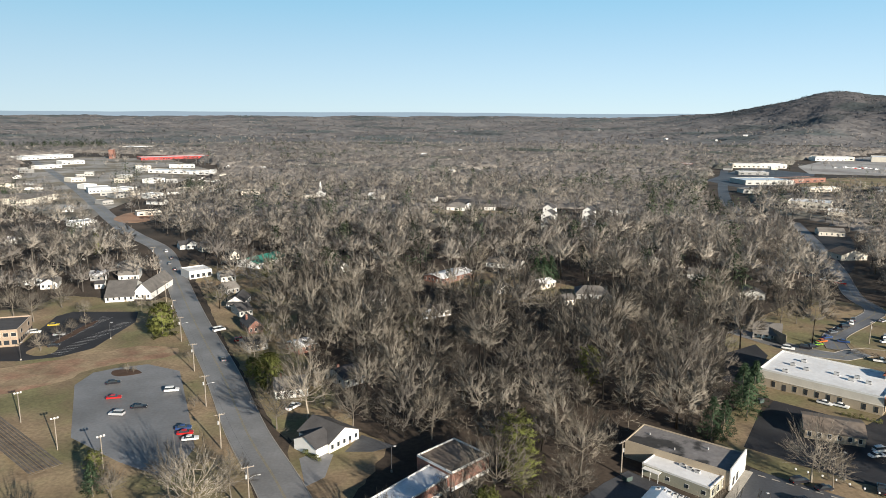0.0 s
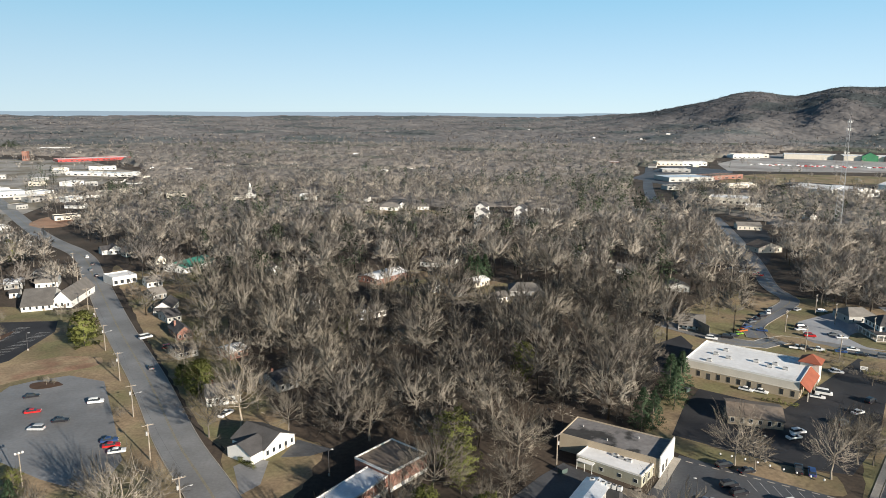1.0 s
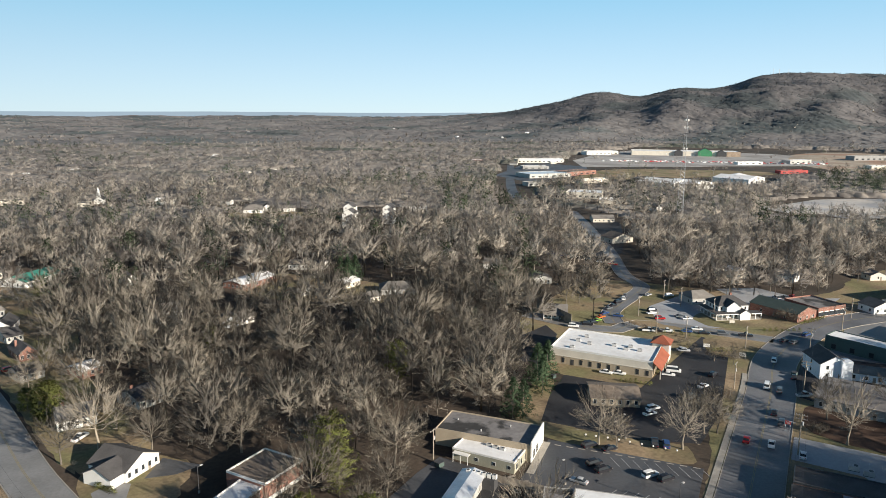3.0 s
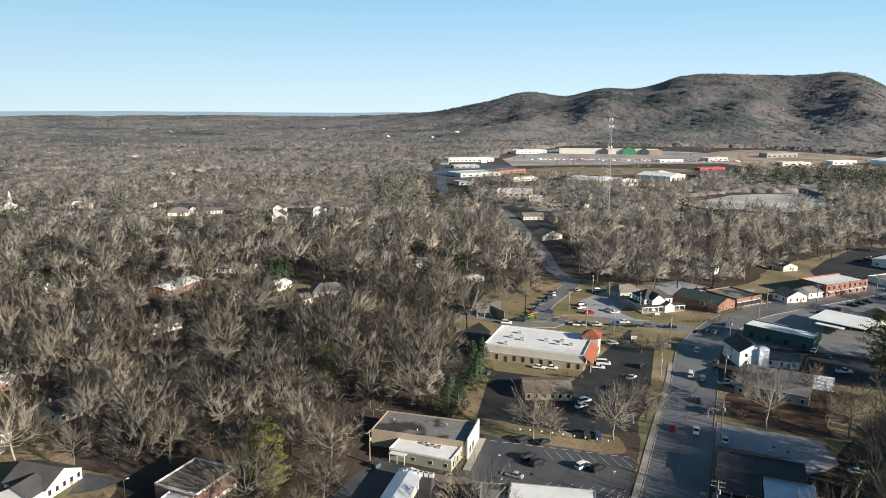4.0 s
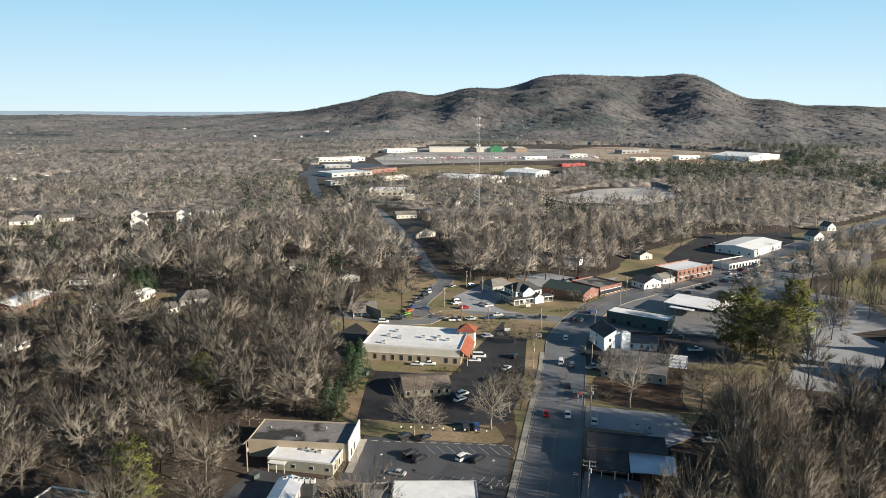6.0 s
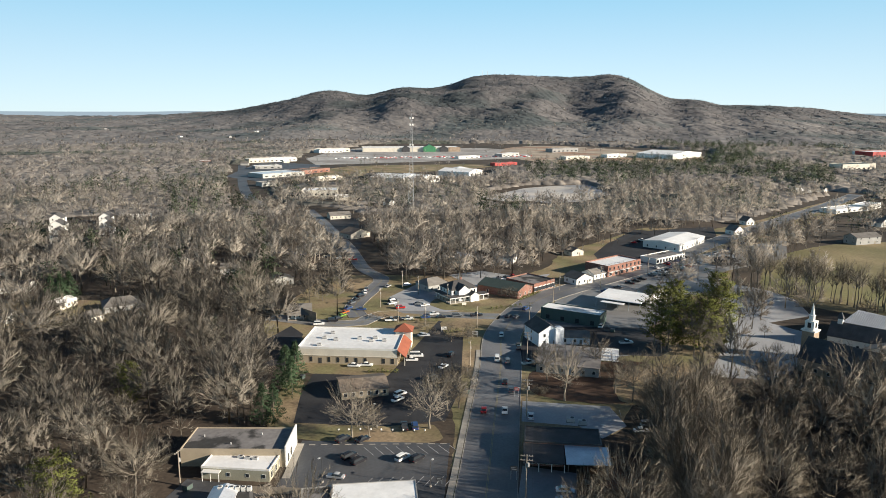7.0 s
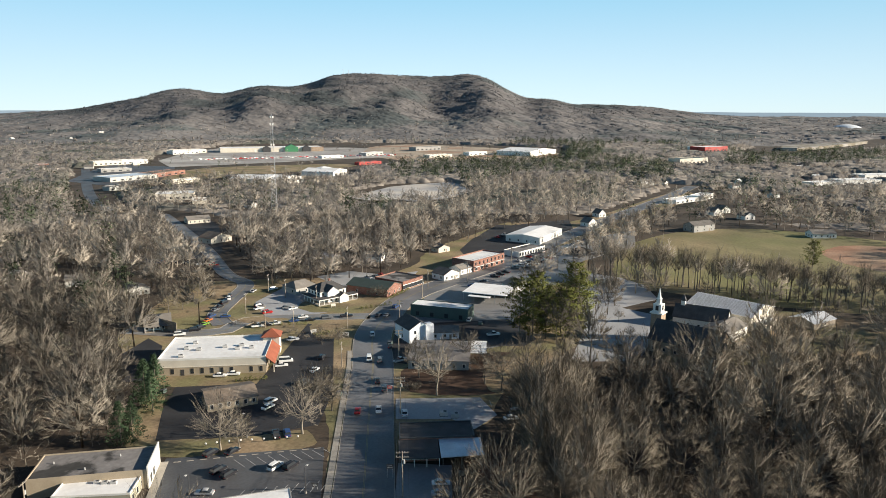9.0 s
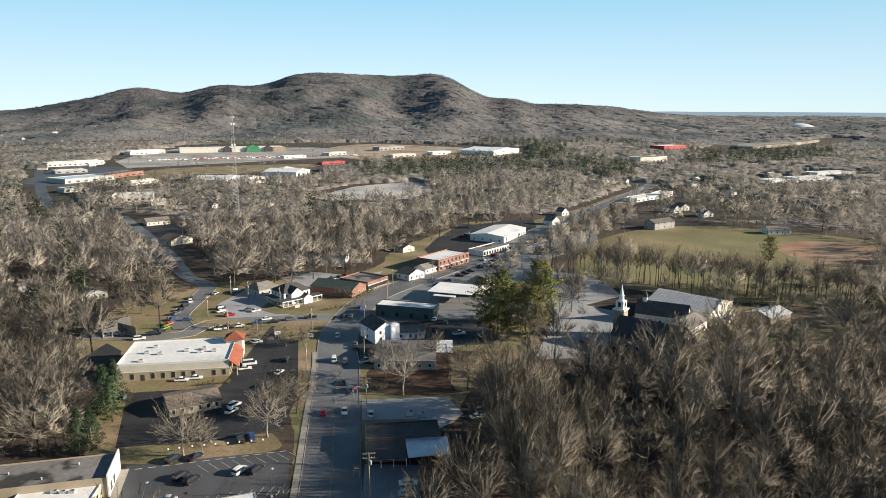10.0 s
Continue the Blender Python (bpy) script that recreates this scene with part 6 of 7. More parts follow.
far_flat((-346.5, 744.4, 17.6, 15, 60.2), 5, GREYWALL, ROOF_GREY, n=4)
far_flat((-309.1, 742.3, 17.9, 18, 58), 5, WHITE, n=3)
far_flat((-374.8, 904.6, 23.5, 16, 72.4), 5, WHITE, n=3)
far_flat((-292.8, 559.6, 18.2, 14, 53.2), 4, WHITE, n=5)
far_flat((-271.2, 524.2, 12.3, 14, 55.9), 4, GREYWALL, ROOF_GREY, n=4)
far_flat((-242.1, 491.8, 12, 12, 68.4), 4, WHITE, n=4)
far_flat((-303.4, 475.6, 17.7, 12, 72.3), 4, WHITE, n=4)
far_flat((-386.7, 1038.9, 107.6, 18, -16.9), 5, WHITE, METAL_ROOF, "long low far store with a pale blue roof", 10)
far_flat((-426.7, 1146.3, 38.7, 18, 21.6), 5, WHITE, n=5)
far_flat((-642.2, 1210.1, 37, 24, 49.4), 6, WHITE, n=5)
far_flat((-631.1, 1116.5, 38.6, 20, 64.6), 5, WHITE, n=5)
far_flat((-479.4, 1118.2, 23.4, 16, 32.4), 5, CREAM, n=4)
# scattered far houses and farms, a speck each
rng = np.random.default_rng(19)
for spot, n, spread in (((224.4, 2968.1), 14, 150), ((492.2, 2872.9), 12, 120), ((-31.5, 1574), 7, 70), ((100.5, 1082.5), 4, 50), ((-1346.4, 3156.3), 8, 130), ((-184, 1173.4), 3, 30), ((-310.4, 1117.7), 3, 50), ((-555.9, 3768.8), 8, 400),
                        ((2374.3, 2091.9), 4, 90), ((428.6, 1180), 6, 90), ((892.7, 2176.1), 8, 180), ((1225, 324), 8, 150), ((913.6, 190.4), 8, 120), ((2887.2, 877.3), 8, 200), ((893.3, 387.5), 8, 60),
                        ((-46.9, 808.2), 4, 50), ((202.9, 1154.8), 3, 80), ((121.3, 442.1), 2, 30), ((247.7, 324.9), 2, 20), ((385.3, 589.2), 3, 50)):
    for i in range((2 * n + 2) // 3):
        x, y = spot[0] + float(rng.normal()) * spread, spot[1] + float(rng.normal()) * spread
        big = 0.85
        e = empty("far_house", x, y, float(rng.uniform(0, 180)), float(terrain(x, y)), "tiny pale house in far woods", "house", "far houses")
        gable_wing(e, 0, 0, float(rng.uniform(10, 16)) * big, 9 * big, 4.2 * big, 2.8 * big, (WHITE, CREAM, WHITE, GREYWALL)[i % 4], (ROOF_MID, ROOF_WHITE, ROOF_DARK)[i % 3])
        FOOT.append((x, y, 14.0))
for v in ((-439.3, 688.7, 53.7, 16, 16.3), (-412.3, 703.4, 54.1, 16, 88.3)):
    house(*foot(v), eave=6.0, rise=3.0, wall=CREAM, roof=ROOF_MID, two=True, nwin=12, hip=5, name="motel", label="long cream two-storey lodge with a hipped grey roof", cat="building")
house(*foot((-345.3, 638.2, 9.1, 10, 26)), eave=3.2, rise=2.4, wall=WHITE, roof=ROOF_WHITE, axis="y", label="small white house by the far street")
rng = np.random.default_rng(11)
for i in range(34):
    f = float(rng.uniform(0.05, 0.95))
    g = float(rng.uniform(-1, 1))
    k = int(f * 10)
    px = -270 - 330 * f + 150 * g + 40
    py = 600 + 560 * f + 40 * g
    if abs(px + 259.7 + (py - 557.7) * 0.66) < 22:
        px += 50
    v = (px, py, float(rng.uniform(10, 24)), float(rng.uniform(9, 16)), float(rng.uniform(-20, 40)))
    if i % 3:
        far_flat(v, float(rng.uniform(3.5, 5.5)), (WHITE, CREAM, GREYWALL)[i % 3], (ROOF_WHITE, ROOF_GREY, ROOF_WHITE)[i % 3], "small building of the far street", 3, "far_shop")
    else:
        house(*foot(v), eave=3.2, rise=2.2, wall=WHITE, roof=ROOF_MID, label="small white house by the far street", nwin=2)

# towards the far shops
far_flat((422.9, 1231.7, 24.5, 18, -24), 6, BRICK, n=3)
far_flat((520.2, 1215.6, 46.3, 25, -5.2), 7, CREAM, n=6)
far_flat((564.6, 1212.3, 43.5, 25, -3.4), 7, WHITE, n=5)
far_flat((472.5, 1074.9, 43.6, 20, -8.6), 5, GREYWALL, ROOF_WHITE, n=4)
far_flat((426.6, 939.9, 67.8, 40, 7.5), 6, GREYWALL, METAL_ROOF, "wide far workshop with a pale metal roof", 6)
far_flat((488.5, 960.2, 67.6, 26, 23), 6, BRICK, ROOF_BROWN, "far red brick workshop", 5)
far_flat((457.8, 846.2, 47.8, 12, 17.4), 5, CREAM, n=4)
far_flat((366.9, 695.4, 37.7, 30, -33.3), 7, CREAM, ROOF_WHITE, "tan far hall with a pale roof", 6)
far_flat((362.7, 825.3, 25.6, 14, 8.4), 5, GREYWALL, ROOF_GREY, n=3)
far_flat((783.4, 1421, 73, 30, -5.5), 8, CREAM, n=6)
MALL_AT = (948.5, 1347.3, 224.1, 60, -29.6)
e = far_flat(MALL_AT, 10, CREAM, ROOF_WHITE, "large far superstore with green gabled entrance", 0, "superstore")
gable_wing(e, MALL_AT[2] * 0.18, -MALL_AT[3] / 2, 28, 12, 10.5, 7, mat("green_fascia", (0.05, 0.2, 0.1), 0.7, 0.1, 0.1, 1.0), ROOF_DKGREEN, "y")
gable_wing(e, MALL_AT[2] * -0.06, -MALL_AT[3] / 2, 18, 10, 9, 5, DARKMETAL, ROOF_DARK, "y")
gable_wing(e, MALL_AT[2] * 0.33, -MALL_AT[3] / 2, 18, 10, 9, 5, DARKMETAL, ROOF_DARK, "y")
block("brick_end", BRICK_TAN, e, MALL_AT[2] * 0.38, -MALL_AT[3] / 2 - 1, 0, MALL_AT[2] / 2 + 0.5, -MALL_AT[3] / 2 + 4, 10.4)
far_flat((766.1, 1408.2, 57.4, 30, -3.5), 7, WHITE, n=6)
far_flat((893.9, 1356.5, 33.4, 14, -46.4), 6, WHITE, n=3)
far_flat((897, 1077.2, 50.5, 12, -5.5), 5, WHITE, n=4)
far_flat((1005, 1078.4, 64.2, 18, 13.6), 7, GREYWALL, ROOF_WHITE, n=4)
far_flat((831.8, 900.5, 52.4, 12, 0.6), 5, REDP, ROOF_GREY, "far low building with red front", 4)
far_flat((1216.2, 1120.4, 75.2, 25, -7.9), 9, GREYWALL, ROOF_GREY, "far concrete building under construction", 6)
far_flat((1056.2, 938.3, 57.6, 20, -10.2), 6, CREAM, n=4)
far_flat((1162.9, 928.2, 56.1, 18, -4.1), 7, WHITE, n=4)
v = (1262.1, 864.8, 120.7, 80, 6.3)
e = empty("warehouse", v[0], v[1], v[4], float(terrain(v[0], v[1])), "long far warehouse with a white roof", "building")
gable_wing(e, 0, 0, v[2], v[3], 9, 5, WHITE, ROOF_WHITE, "y")
foot(v)
far_flat((537.9, 821.5, 55.9, 35, -47.4), 6, DARKMETAL, ROOF_DARK, "dark far industrial building", 8)
for a in ((519.3, 773.1, 44.2, 50, 26), (540.2, 751.8, 46.3, 40, 18.7), (646.5, 792.8, 46.3, 50, 24.9), (653.8, 805.9, 36.3, 36, -47.2)):
    e = empty("warehouse", a[0], a[1], a[4], 0, "far metal warehouse with a white gabled roof", "building", "far warehouses")
    gable_wing(e, 0, 0, a[2], a[3], 7, 3.5, WHITE, ROOF_WHITE, "y")
    windows_on(e, 0, a[2], a[3], 3, 2.5, 4, 3.6, DARKMETAL)
    foot(a)
far_flat((1599.7, 600.4, 81.9, 40, -15.1), 14, REDP, ROOF_WHITE, "tall far red-painted building", 6)
far_flat((1598.8, 629, 28.7, 30, -46.4), 12, WHITE, n=4)
far_flat((1209, 488.1, 74.3, 25, -15.8), 12, CREAM, ROOF_DKGREEN, "far cream building with tall columns", 7)
far_flat((705.6, 288.2, 49.7, 16, -8.3), 4, WHITE, ROOF_WHITE, n=6)
far_flat((742.6, 283, 37.3, 14, 3.3), 5, WHITE, n=3)
far_flat((841.2, 393.4, 49.3, 20, -13.8), 5, GREYWALL, ROOF_GREY, n=4)
for a in ((633.9, 229.3, 8.8, 10, -24.6), (653.7, 228.7, 10, 10, -26.7), (626.5, 198.3, 10.7, 10, -30.7), (554.6, 301, 7.6, 9, -21.8), (502.9, 282.1, 9.6, 9, -11.8)):
    house(*foot(a), eave=3.4, rise=3.4, wall=WHITE, roof=ROOF_MID, axis="y", label="white gabled house among trees", nwin=2)
house(*foot((540.5, 205.9, 22.5, 11, -20.4)), eave=5.2, rise=2.4, wall=GREYWALL, roof=ROOF_MID, two=True, label="two-storey grey house beside the field")
house(*foot((573, 126.6, 17.7, 11, -48)), eave=3.2, rise=2.4, wall=WHITE, roof=ROOF_MID, label="white farmhouse at the edge of a field", nwin=4)
for a in ((1036.1, 196.1, 61.8, 24, -34.4), (1145, 189.3, 68.7, 24, -33.5), (970.8, 222.5, 38.2, 18, -27.4)):
    far_flat(a, 6, WHITE, n=6)
# white dome and its bank, far off
v = (3454.2, 708.3)
e = empty("dome_hall", v[0], v[1], 0, float(terrain(v[0], v[1])), "large pale blue-white domed hall", "building")
rod("dome", PALEBLUE, e, [(0, 0, 0), (0, 0, 6), (0, 0, 14), (0, 0, 19), (0, 0, 22)], [62, 60, 46, 28, 6], 24)
# slim masts on the summit
for az, h in ((40.9, 26.0), (41.3, 20.0), (41.9, 15.0)):
    x, y = 3880 * math.sin(radians(az)), 3880 * math.cos(radians(az))
    e = empty("summit_mast", x, y, 0, float(terrain(x, y)), "slim antenna mast on a wooded summit", "mast", "summit masts")
    rod("pole", STEEL, e, [(0, 0, 0), (0, 0, 12 + h)], [1.1, 0.5], 6)
    block("platform", STEEL, e, -2.2, -2.2, 8 + h, 2.2, 2.2, 9 + h)
# radio mast
v = (368.8, 522.1)
MAST = empty("radio_mast", v[0], v[1], 20, 0, "tall galvanised lattice radio mast with antennas", "mast")
MH = 88.0
for k in range(3):
    w = 2 * math.pi * k / 3
    rod("leg", STEEL, MAST, [(3.6 * math.cos(w), 3.6 * math.sin(w), 0), (0.8 * math.cos(w), 0.8 * math.sin(w), MH)], [0.14, 0.08], 5)
    V, F = [], []
    for i in range(26):
        z0, z1 = MH * i / 26, MH * (i + 1) / 26
        r0, r1 = 3.6 - 2.8 * i / 26, 3.6 - 2.8 * (i + 1) / 26
        u = w + 2 * math.pi / 3
        tube(V, F, [(r0 * math.cos(w), r0 * math.sin(w), z0), (r1 * math.cos(u), r1 * math.sin(u), z1)], [0.05, 0.05], 3)
        tube(V, F, [(r0 * math.cos(u), r0 * math.sin(u), z0), (r1 * math.cos(w), r1 * math.sin(w), z1)], [0.05, 0.05], 3)
    tagged(mk("bracing", V, F, STEEL, MAST), kind="stuff")
for z in (MH - 3, MH - 9, MH - 27):
    for k in range(6):
        w = k * math.pi / 3
        block("antenna", WHITE, MAST, 1.7 * math.cos(w) - 0.14, 1.7 * math.sin(w) - 0.14, z, 1.7 * math.cos(w) + 0.14, 1.7 * math.sin(w) + 0.14, z + 1.8)
rod("lightning_rod", STEEL, MAST, [(0, 0, MH), (0, 0, MH + 5)], [0.1, 0.04], 5)

# ------------------------------------------------ poles
line_of_poles(ROAD_A, 8.5, 62, 33, 10, 2)
line_of_poles(ROAD_B, -9.6, 35, 46, 9, 2, 12.0, True)
for q in ((-126, 195.3), (-105.7, 178.1), (-88, 167.5)):
    field_light(q[0], q[1], 40)
for q, a in (((75.2, 146.2), 200), ((95.6, 128), 20), ((103.2, 164.6), 100), ((-135.7, 273.6), 0), ((-157.3, 248.1), 0), ((-13, 167.2), 30)):
    lot_lamp(q[0], q[1], a)
for q in ((167.4, 248), (158.1, 187.2), (175.5, 238.9), (189.8, 220.4), (204.7, 259.9), (174, 272.8), (203.2, 296.8), (202.3, 281.2), (266.4, 243.7), (306.5, 161.1), (336.3, 70.6), (46.4, 166.5)):
    utility_pole(q[0], q[1], 40, 9.5)
for q in ((92.4, 168.3), (94.8, 166.7), (97.6, 164.9), (100, 162.9), (102.3, 160.9), (104.8, 158.8), (107.2, 156.8), (109.7, 154.7), (112.1, 152.8)):
    globe_lamp(q[0], q[1])

# ------------------------------------------------ cars
for q, a, k, c in (((-112.3, 225.6), 20, "sedan", BLK), ((-106.4, 213.2), 15, "sedan", RED), ((-95, 205.9), 10, "sedan", BLK), ((-99.8, 200.8), 175, "suv", SIL), ((-90.1, 219.5), 12, "suv", WHT),
                   ((-75.9, 191.4), 15, "sedan", BLU), ((-74.2, 188.1), 15, "sedan", RED), ((-71.5, 184.6), 15, "sedan", WHT), ((-170.6, 280.4), 20, "suv", WHT), ((-168.4, 290.7), 15, "sedan", YEL),
                   ((-158.9, 277.6), 15, "sedan", SIL), ((-153.5, 263.5), 20, "sedan", BLK), ((-82.2, 249.3), 116, "sedan", DGR), ((-82.2, 271.7), 30, "suv", RED), ((-46.9, 206.6), 60, "pickup", WHT),
                   ((-157.3, 400.1), 116, "sedan", BLK), ((-166.2, 415.3), 116, "suv", DGR), ((-183, 453.3), 116, "suv", WHT), ((-171.5, 431.9), 116, "sedan", BLK), ((-94.9, 284.9), 40, "van", WHT)):
    car(q[0], q[1], a, k, c)
for q, a, k, c in (((90.8, 163), 12, "suv", BLK), ((95.2, 159.6), 12, "sedan", BLK), ((87.1, 153.3), 12, "suv", BLK), ((87.7, 149.4), 12, "suv", BLK), ((98.1, 143.9), 12, "suv", WHT),
                   ((100.9, 141.1), 12, "suv", BLK), ((79, 146.1), 130, "sedan", SIL), ((122, 180), 10, "suv", WHT), ((118.9, 176.9), 10, "sedan", WHT), ((111.8, 157.4), 60, "suv", BLU),
                   ((109.2, 159.1), 60, "pickup", BLK), ((164.6, 226.3), 20, "sedan", SIL), ((148.9, 191.4), 20, "sedan", WHT), ((138.9, 184.5), 20, "suv", DGR), ((158.9, 199.4), 30, "suv", BLK)):
    car(q[0], q[1], a, k, c)
for q, a, k, c in (((123.4, 212), -42, "sedan", WHT), ((127.5, 209.9), -42, "sedan", WHT), ((147.7, 206.7), -35, "van", WHT), ((143.8, 204.1), -35, "sedan", WHT), ((164.7, 224.9), -20, "sedan", SIL),
                   ((137.4, 265.5), -30, "suv", WHT), ((144.8, 266.3), -30, "suv", BLK), ((165.7, 251.2), -30, "pickup", WHT), ((172.6, 248.3), -30, "pickup", WHT), ((168.9, 250), -30, "suv", BLK),
                   ((180.6, 245.6), -28, "sedan", BLU), ((187, 247.4), -28, "sedan", WHT), ((186.4, 241.5), -28, "sedan", BLK), ((193.5, 238.8), -28, "suv", DGR), ((201.2, 234.1), -25, "pickup", BLK),
                   ((148, 267.4), 20, "suv", BLK), ((151.7, 270.5), 20, "sedan", LIM), ((155.8, 274.7), 20, "sedan", ORA), ((160.5, 279.8), 20, "sedan", BLU), ((166.5, 286.8), 20, "sedan", DGR),
                   ((171, 290.4), 20, "sedan", BLK), ((176.2, 294.9), 20, "suv", BLK), ((182.4, 300.3), 60, "suv", WHT), ((186.3, 305.6), 60, "sedan", DGR), ((164.3, 274.2), -30, "sedan", BLU),
                   ((181.6, 274.1), 0, "sedan", WHT), ((180.5, 265.4), -20, "suv", RED), ((184.5, 278), 0, "suv", BLK), ((192.3, 262.1), -10, "sedan", WHT), ((191.4, 266), -10, "sedan", DGR),
                   ((198.6, 303.6), 30, "sedan", SIL), ((208.3, 299.7), 0, "suv", WHT)):
    car(q[0], q[1], a, k, c)
for q, a, k, c in (((190.6, 205.7), 46, "suv", WHT), ((169.9, 185.4), 46, "van", WHT), ((171.3, 181.1), 46, "suv", DGR), ((156.6, 166.8), 46, "sedan", BLK), ((135.6, 153.7), 46, "sedan", RED),
                   ((140.5, 149.4), 226, "sedan", WHT), ((176.3, 175.4), -10, "pickup", WHT), ((144.1, 141.6), 46, "sedan", WHT), ((162.9, 114.9), -35, "sedan", WHT), ((167.8, 116.1), -35, "suv", SIL),
                   ((120.6, 106), -45, "sedan", WHT), ((117, 102.9), -45, "sedan", SIL), ((224.1, 168), -30, "pickup", WHT), ((233.5, 188.7), 30, "suv", WHT), ((210.1, 190.6), 40, "sedan", BLK),
                   ((288.6, 158.3), 20, "suv", WHT), ((333.7, 177.6), 20, "sedan", WHT), ((341.4, 174.6), 20, "sedan", SIL), ((244.5, 121.6), -30, "pickup", DGR), ((324.9, 181.8), 60, "sedan", WHT),
                   ((213.9, 221.2), 20, "sedan", DGR), ((226.5, 228), 20, "suv", BLU), ((211.5, 223.9), 20, "sedan", BLK), ((185, 189.6), 46, "sedan", BLK), ((153.6, 160.4), 46, "suv", DGR)):
    car(q[0], q[1], a, k, c)
rng = np.random.default_rng(21)
KINDS, COLS = ("sedan", "suv", "sedan", "pickup"), (WHT, BLK, SIL, DGR, RED, BLU, WHT, BLK)
for base, head, n, gap, turn in (((282, 226.2), 9, 14, 6.5, 90), ((337.8, 242.7), 9, 9, 7.0, 60), ((390.6, 300.9), 10, 6, 6.0, 80), ((338.2, 230.6), 9, 8, 6.5, 100), ((406.8, 245.3), 9, 7, 12.0, 0),
                                 ((218.9, 374.6), 120, 7, 9.0, 20), ((240.7, 454.2), 110, 4, 9.0, 40), ((324.5, 413.5), 0, 0, 6, 0), ((253.2, 281.1), 0, 5, 5.0, 80)):
    for i in range(n):
        if rng.uniform() < 0.25:
            continue
        car(base[0] + math.cos(radians(head)) * gap * i, base[1] + math.sin(radians(head)) * gap * i, head + turn + float(rng.uniform(-4, 4)), KINDS[int(rng.integers(0, 4))], COLS[int(rng.integers(0, 8))])


def far_cars():
    """Cars of the far shopping lots, too many and too small to tell apart."""
    for col in (WHT, DGR, SIL, RED):
        V, F = [], []
        for i in range(70):
            f, g = float(rng.uniform(0, 1)), float(rng.uniform(0, 1))
            a, b = (669.7, 1219.5), (1021.8, 1040)
            c = (899.9, 1280)
            x = a[0] + (b[0] - a[0]) * f + (c[0] - a[0]) * 0.16 * g
            y = a[1] + (b[1] - a[1]) * f + (c[1] - a[1]) * 0.9 * (g - 0.3) * 0.5
            n = len(V)
            z = float(terrain(x, y)) + 0.1
            cuboid(V, F, x - 2.3, y - 0.9, z + 0.3, x + 2.3, y + 0.9, z + 1.0)
            cuboid(V, F, x - 1.4, y - 0.75, z + 1.0, x + 0.9, y + 0.75, z + 1.5)
        tagged(mk("far_parked_cars", V, F, paint(col)), "rows of small parked cars before far shops", "cars", "", "stuff")


far_cars()


# stall lines
def stalls(p, q, n, length, lean, parent):
    p, q = Vector((*p, 0)), Vector((*q, 0))
    d = (q - p).normalized()
    a = math.degrees(math.atan2(d.y, d.x))
    w = block("stall_line", PAINT_W, parent, 0, -0.06, 0, length, 0.06, 0.012)
    for i in range(n):
        r = p + (q - p) * i / max(1, n - 1)
        o = w if i == 0 else new("stall_line", w.data)
        o.parent = parent
        o.matrix_basis = pose(r.x, r.y, 0.064, 0, 0, a + lean)


stalls((93.4, 155.9), (113.1, 142.7), 9, 5.5, -60, LOT_B2)
stalls((81.6, 138), (98.9, 126.3), 9, 5.5, 60, LOT_B2)
stalls((-145.3, 254.5), (-136.9, 295.4), 26, 5.0, 90, LOT_SCHOOL)
stalls((-153.5, 267.6), (-148.8, 303.8), 22, 5.0, 90, LOT_SCHOOL)
stalls((152.3, 131.7), (166.6, 125.1), 6, 5.0, 70, LOT_BLACK)

def picnic_table(x, y, rot):
    e = empty("picnic_table", x, y, rot, 0, "weathered wooden picnic table with two benches", "table", "picnic tables")
    block("tabletop", WOOD, e, -0.9, -0.38, 0.7, 0.9, 0.38, 0.76)
    for s in (-1, 1):
        block("bench", WOOD, e, -0.9, s * 0.75 - 0.14, 0.42, 0.9, s * 0.75 + 0.14, 0.47)
        block("leg", WOOD, e, s * 0.65 - 0.05, -0.7, 0, s * 0.65 + 0.05, 0.7, 0.7)


for q, a in (((121.2, 101.3), 20), ((125.2, 99.2), -30), ((127.7, 105.5), 50), ((63.2, 152.5), 10), ((65.7, 149.1), 40), ((62.1, 146.1), 0), ((66.2, 143.4), 15)):
    picnic_table(q[0], q[1], a)


def sign_board(x, y, rot, w, h, z, m, label):
    """A free-standing sign with plain panels for writing that cannot be read."""
    e = empty("sign", x, y, rot, 0, label, "sign", "signs")
    for s in (-1, 1):
        rod("post", STEEL, e, [(s * w * 0.4, 0, 0), (s * w * 0.4, 0, z + h)], [0.07, 0.07], 6)
    block("panel", m, e, -w / 2, -0.1, z, w / 2, 0.1, z + h)
    for k in range(2):
        block("text_bar", PAINT_W if m != WHITE else DARKMETAL, e, -w * 0.36, -0.115, z + h * (0.25 + 0.35 * k), w * (0.36 - 0.12 * k), -0.1, z + h * (0.38 + 0.35 * k))


sign_board(*(114.5, 117.9), -45, 1.8, 1.2, 2.6, DARKMETAL, "dark roadside sign on steel posts")
sign_board(*(181.3, 211.7), -45, 2.4, 1.4, 1.0, WHITE, "low white roadside sign on a lawn")
sign_board(*(175.3, 225.1), -30, 2.4, 1.2, 0.9, WHITE, "low white sign by a car park")
sign_board(*(206.9, 250), -20, 2.2, 1.1, 0.8, CREAM, "cream sign before a white house")
sign_board(*(151.5, 155.6), -45, 1.6, 1.0, 2.4, REDP, "small red roadside sign on posts")
sign_board(*(98.3, 127.8), -45, 1.5, 1.0, 0.8, DARKMETAL, "small dark sign at a car park entrance")
BIN_AT = ((47.3, 163.7), (103, 213.1), (187.4, 192), (232.2, 181.3), (140.4, 168.1))
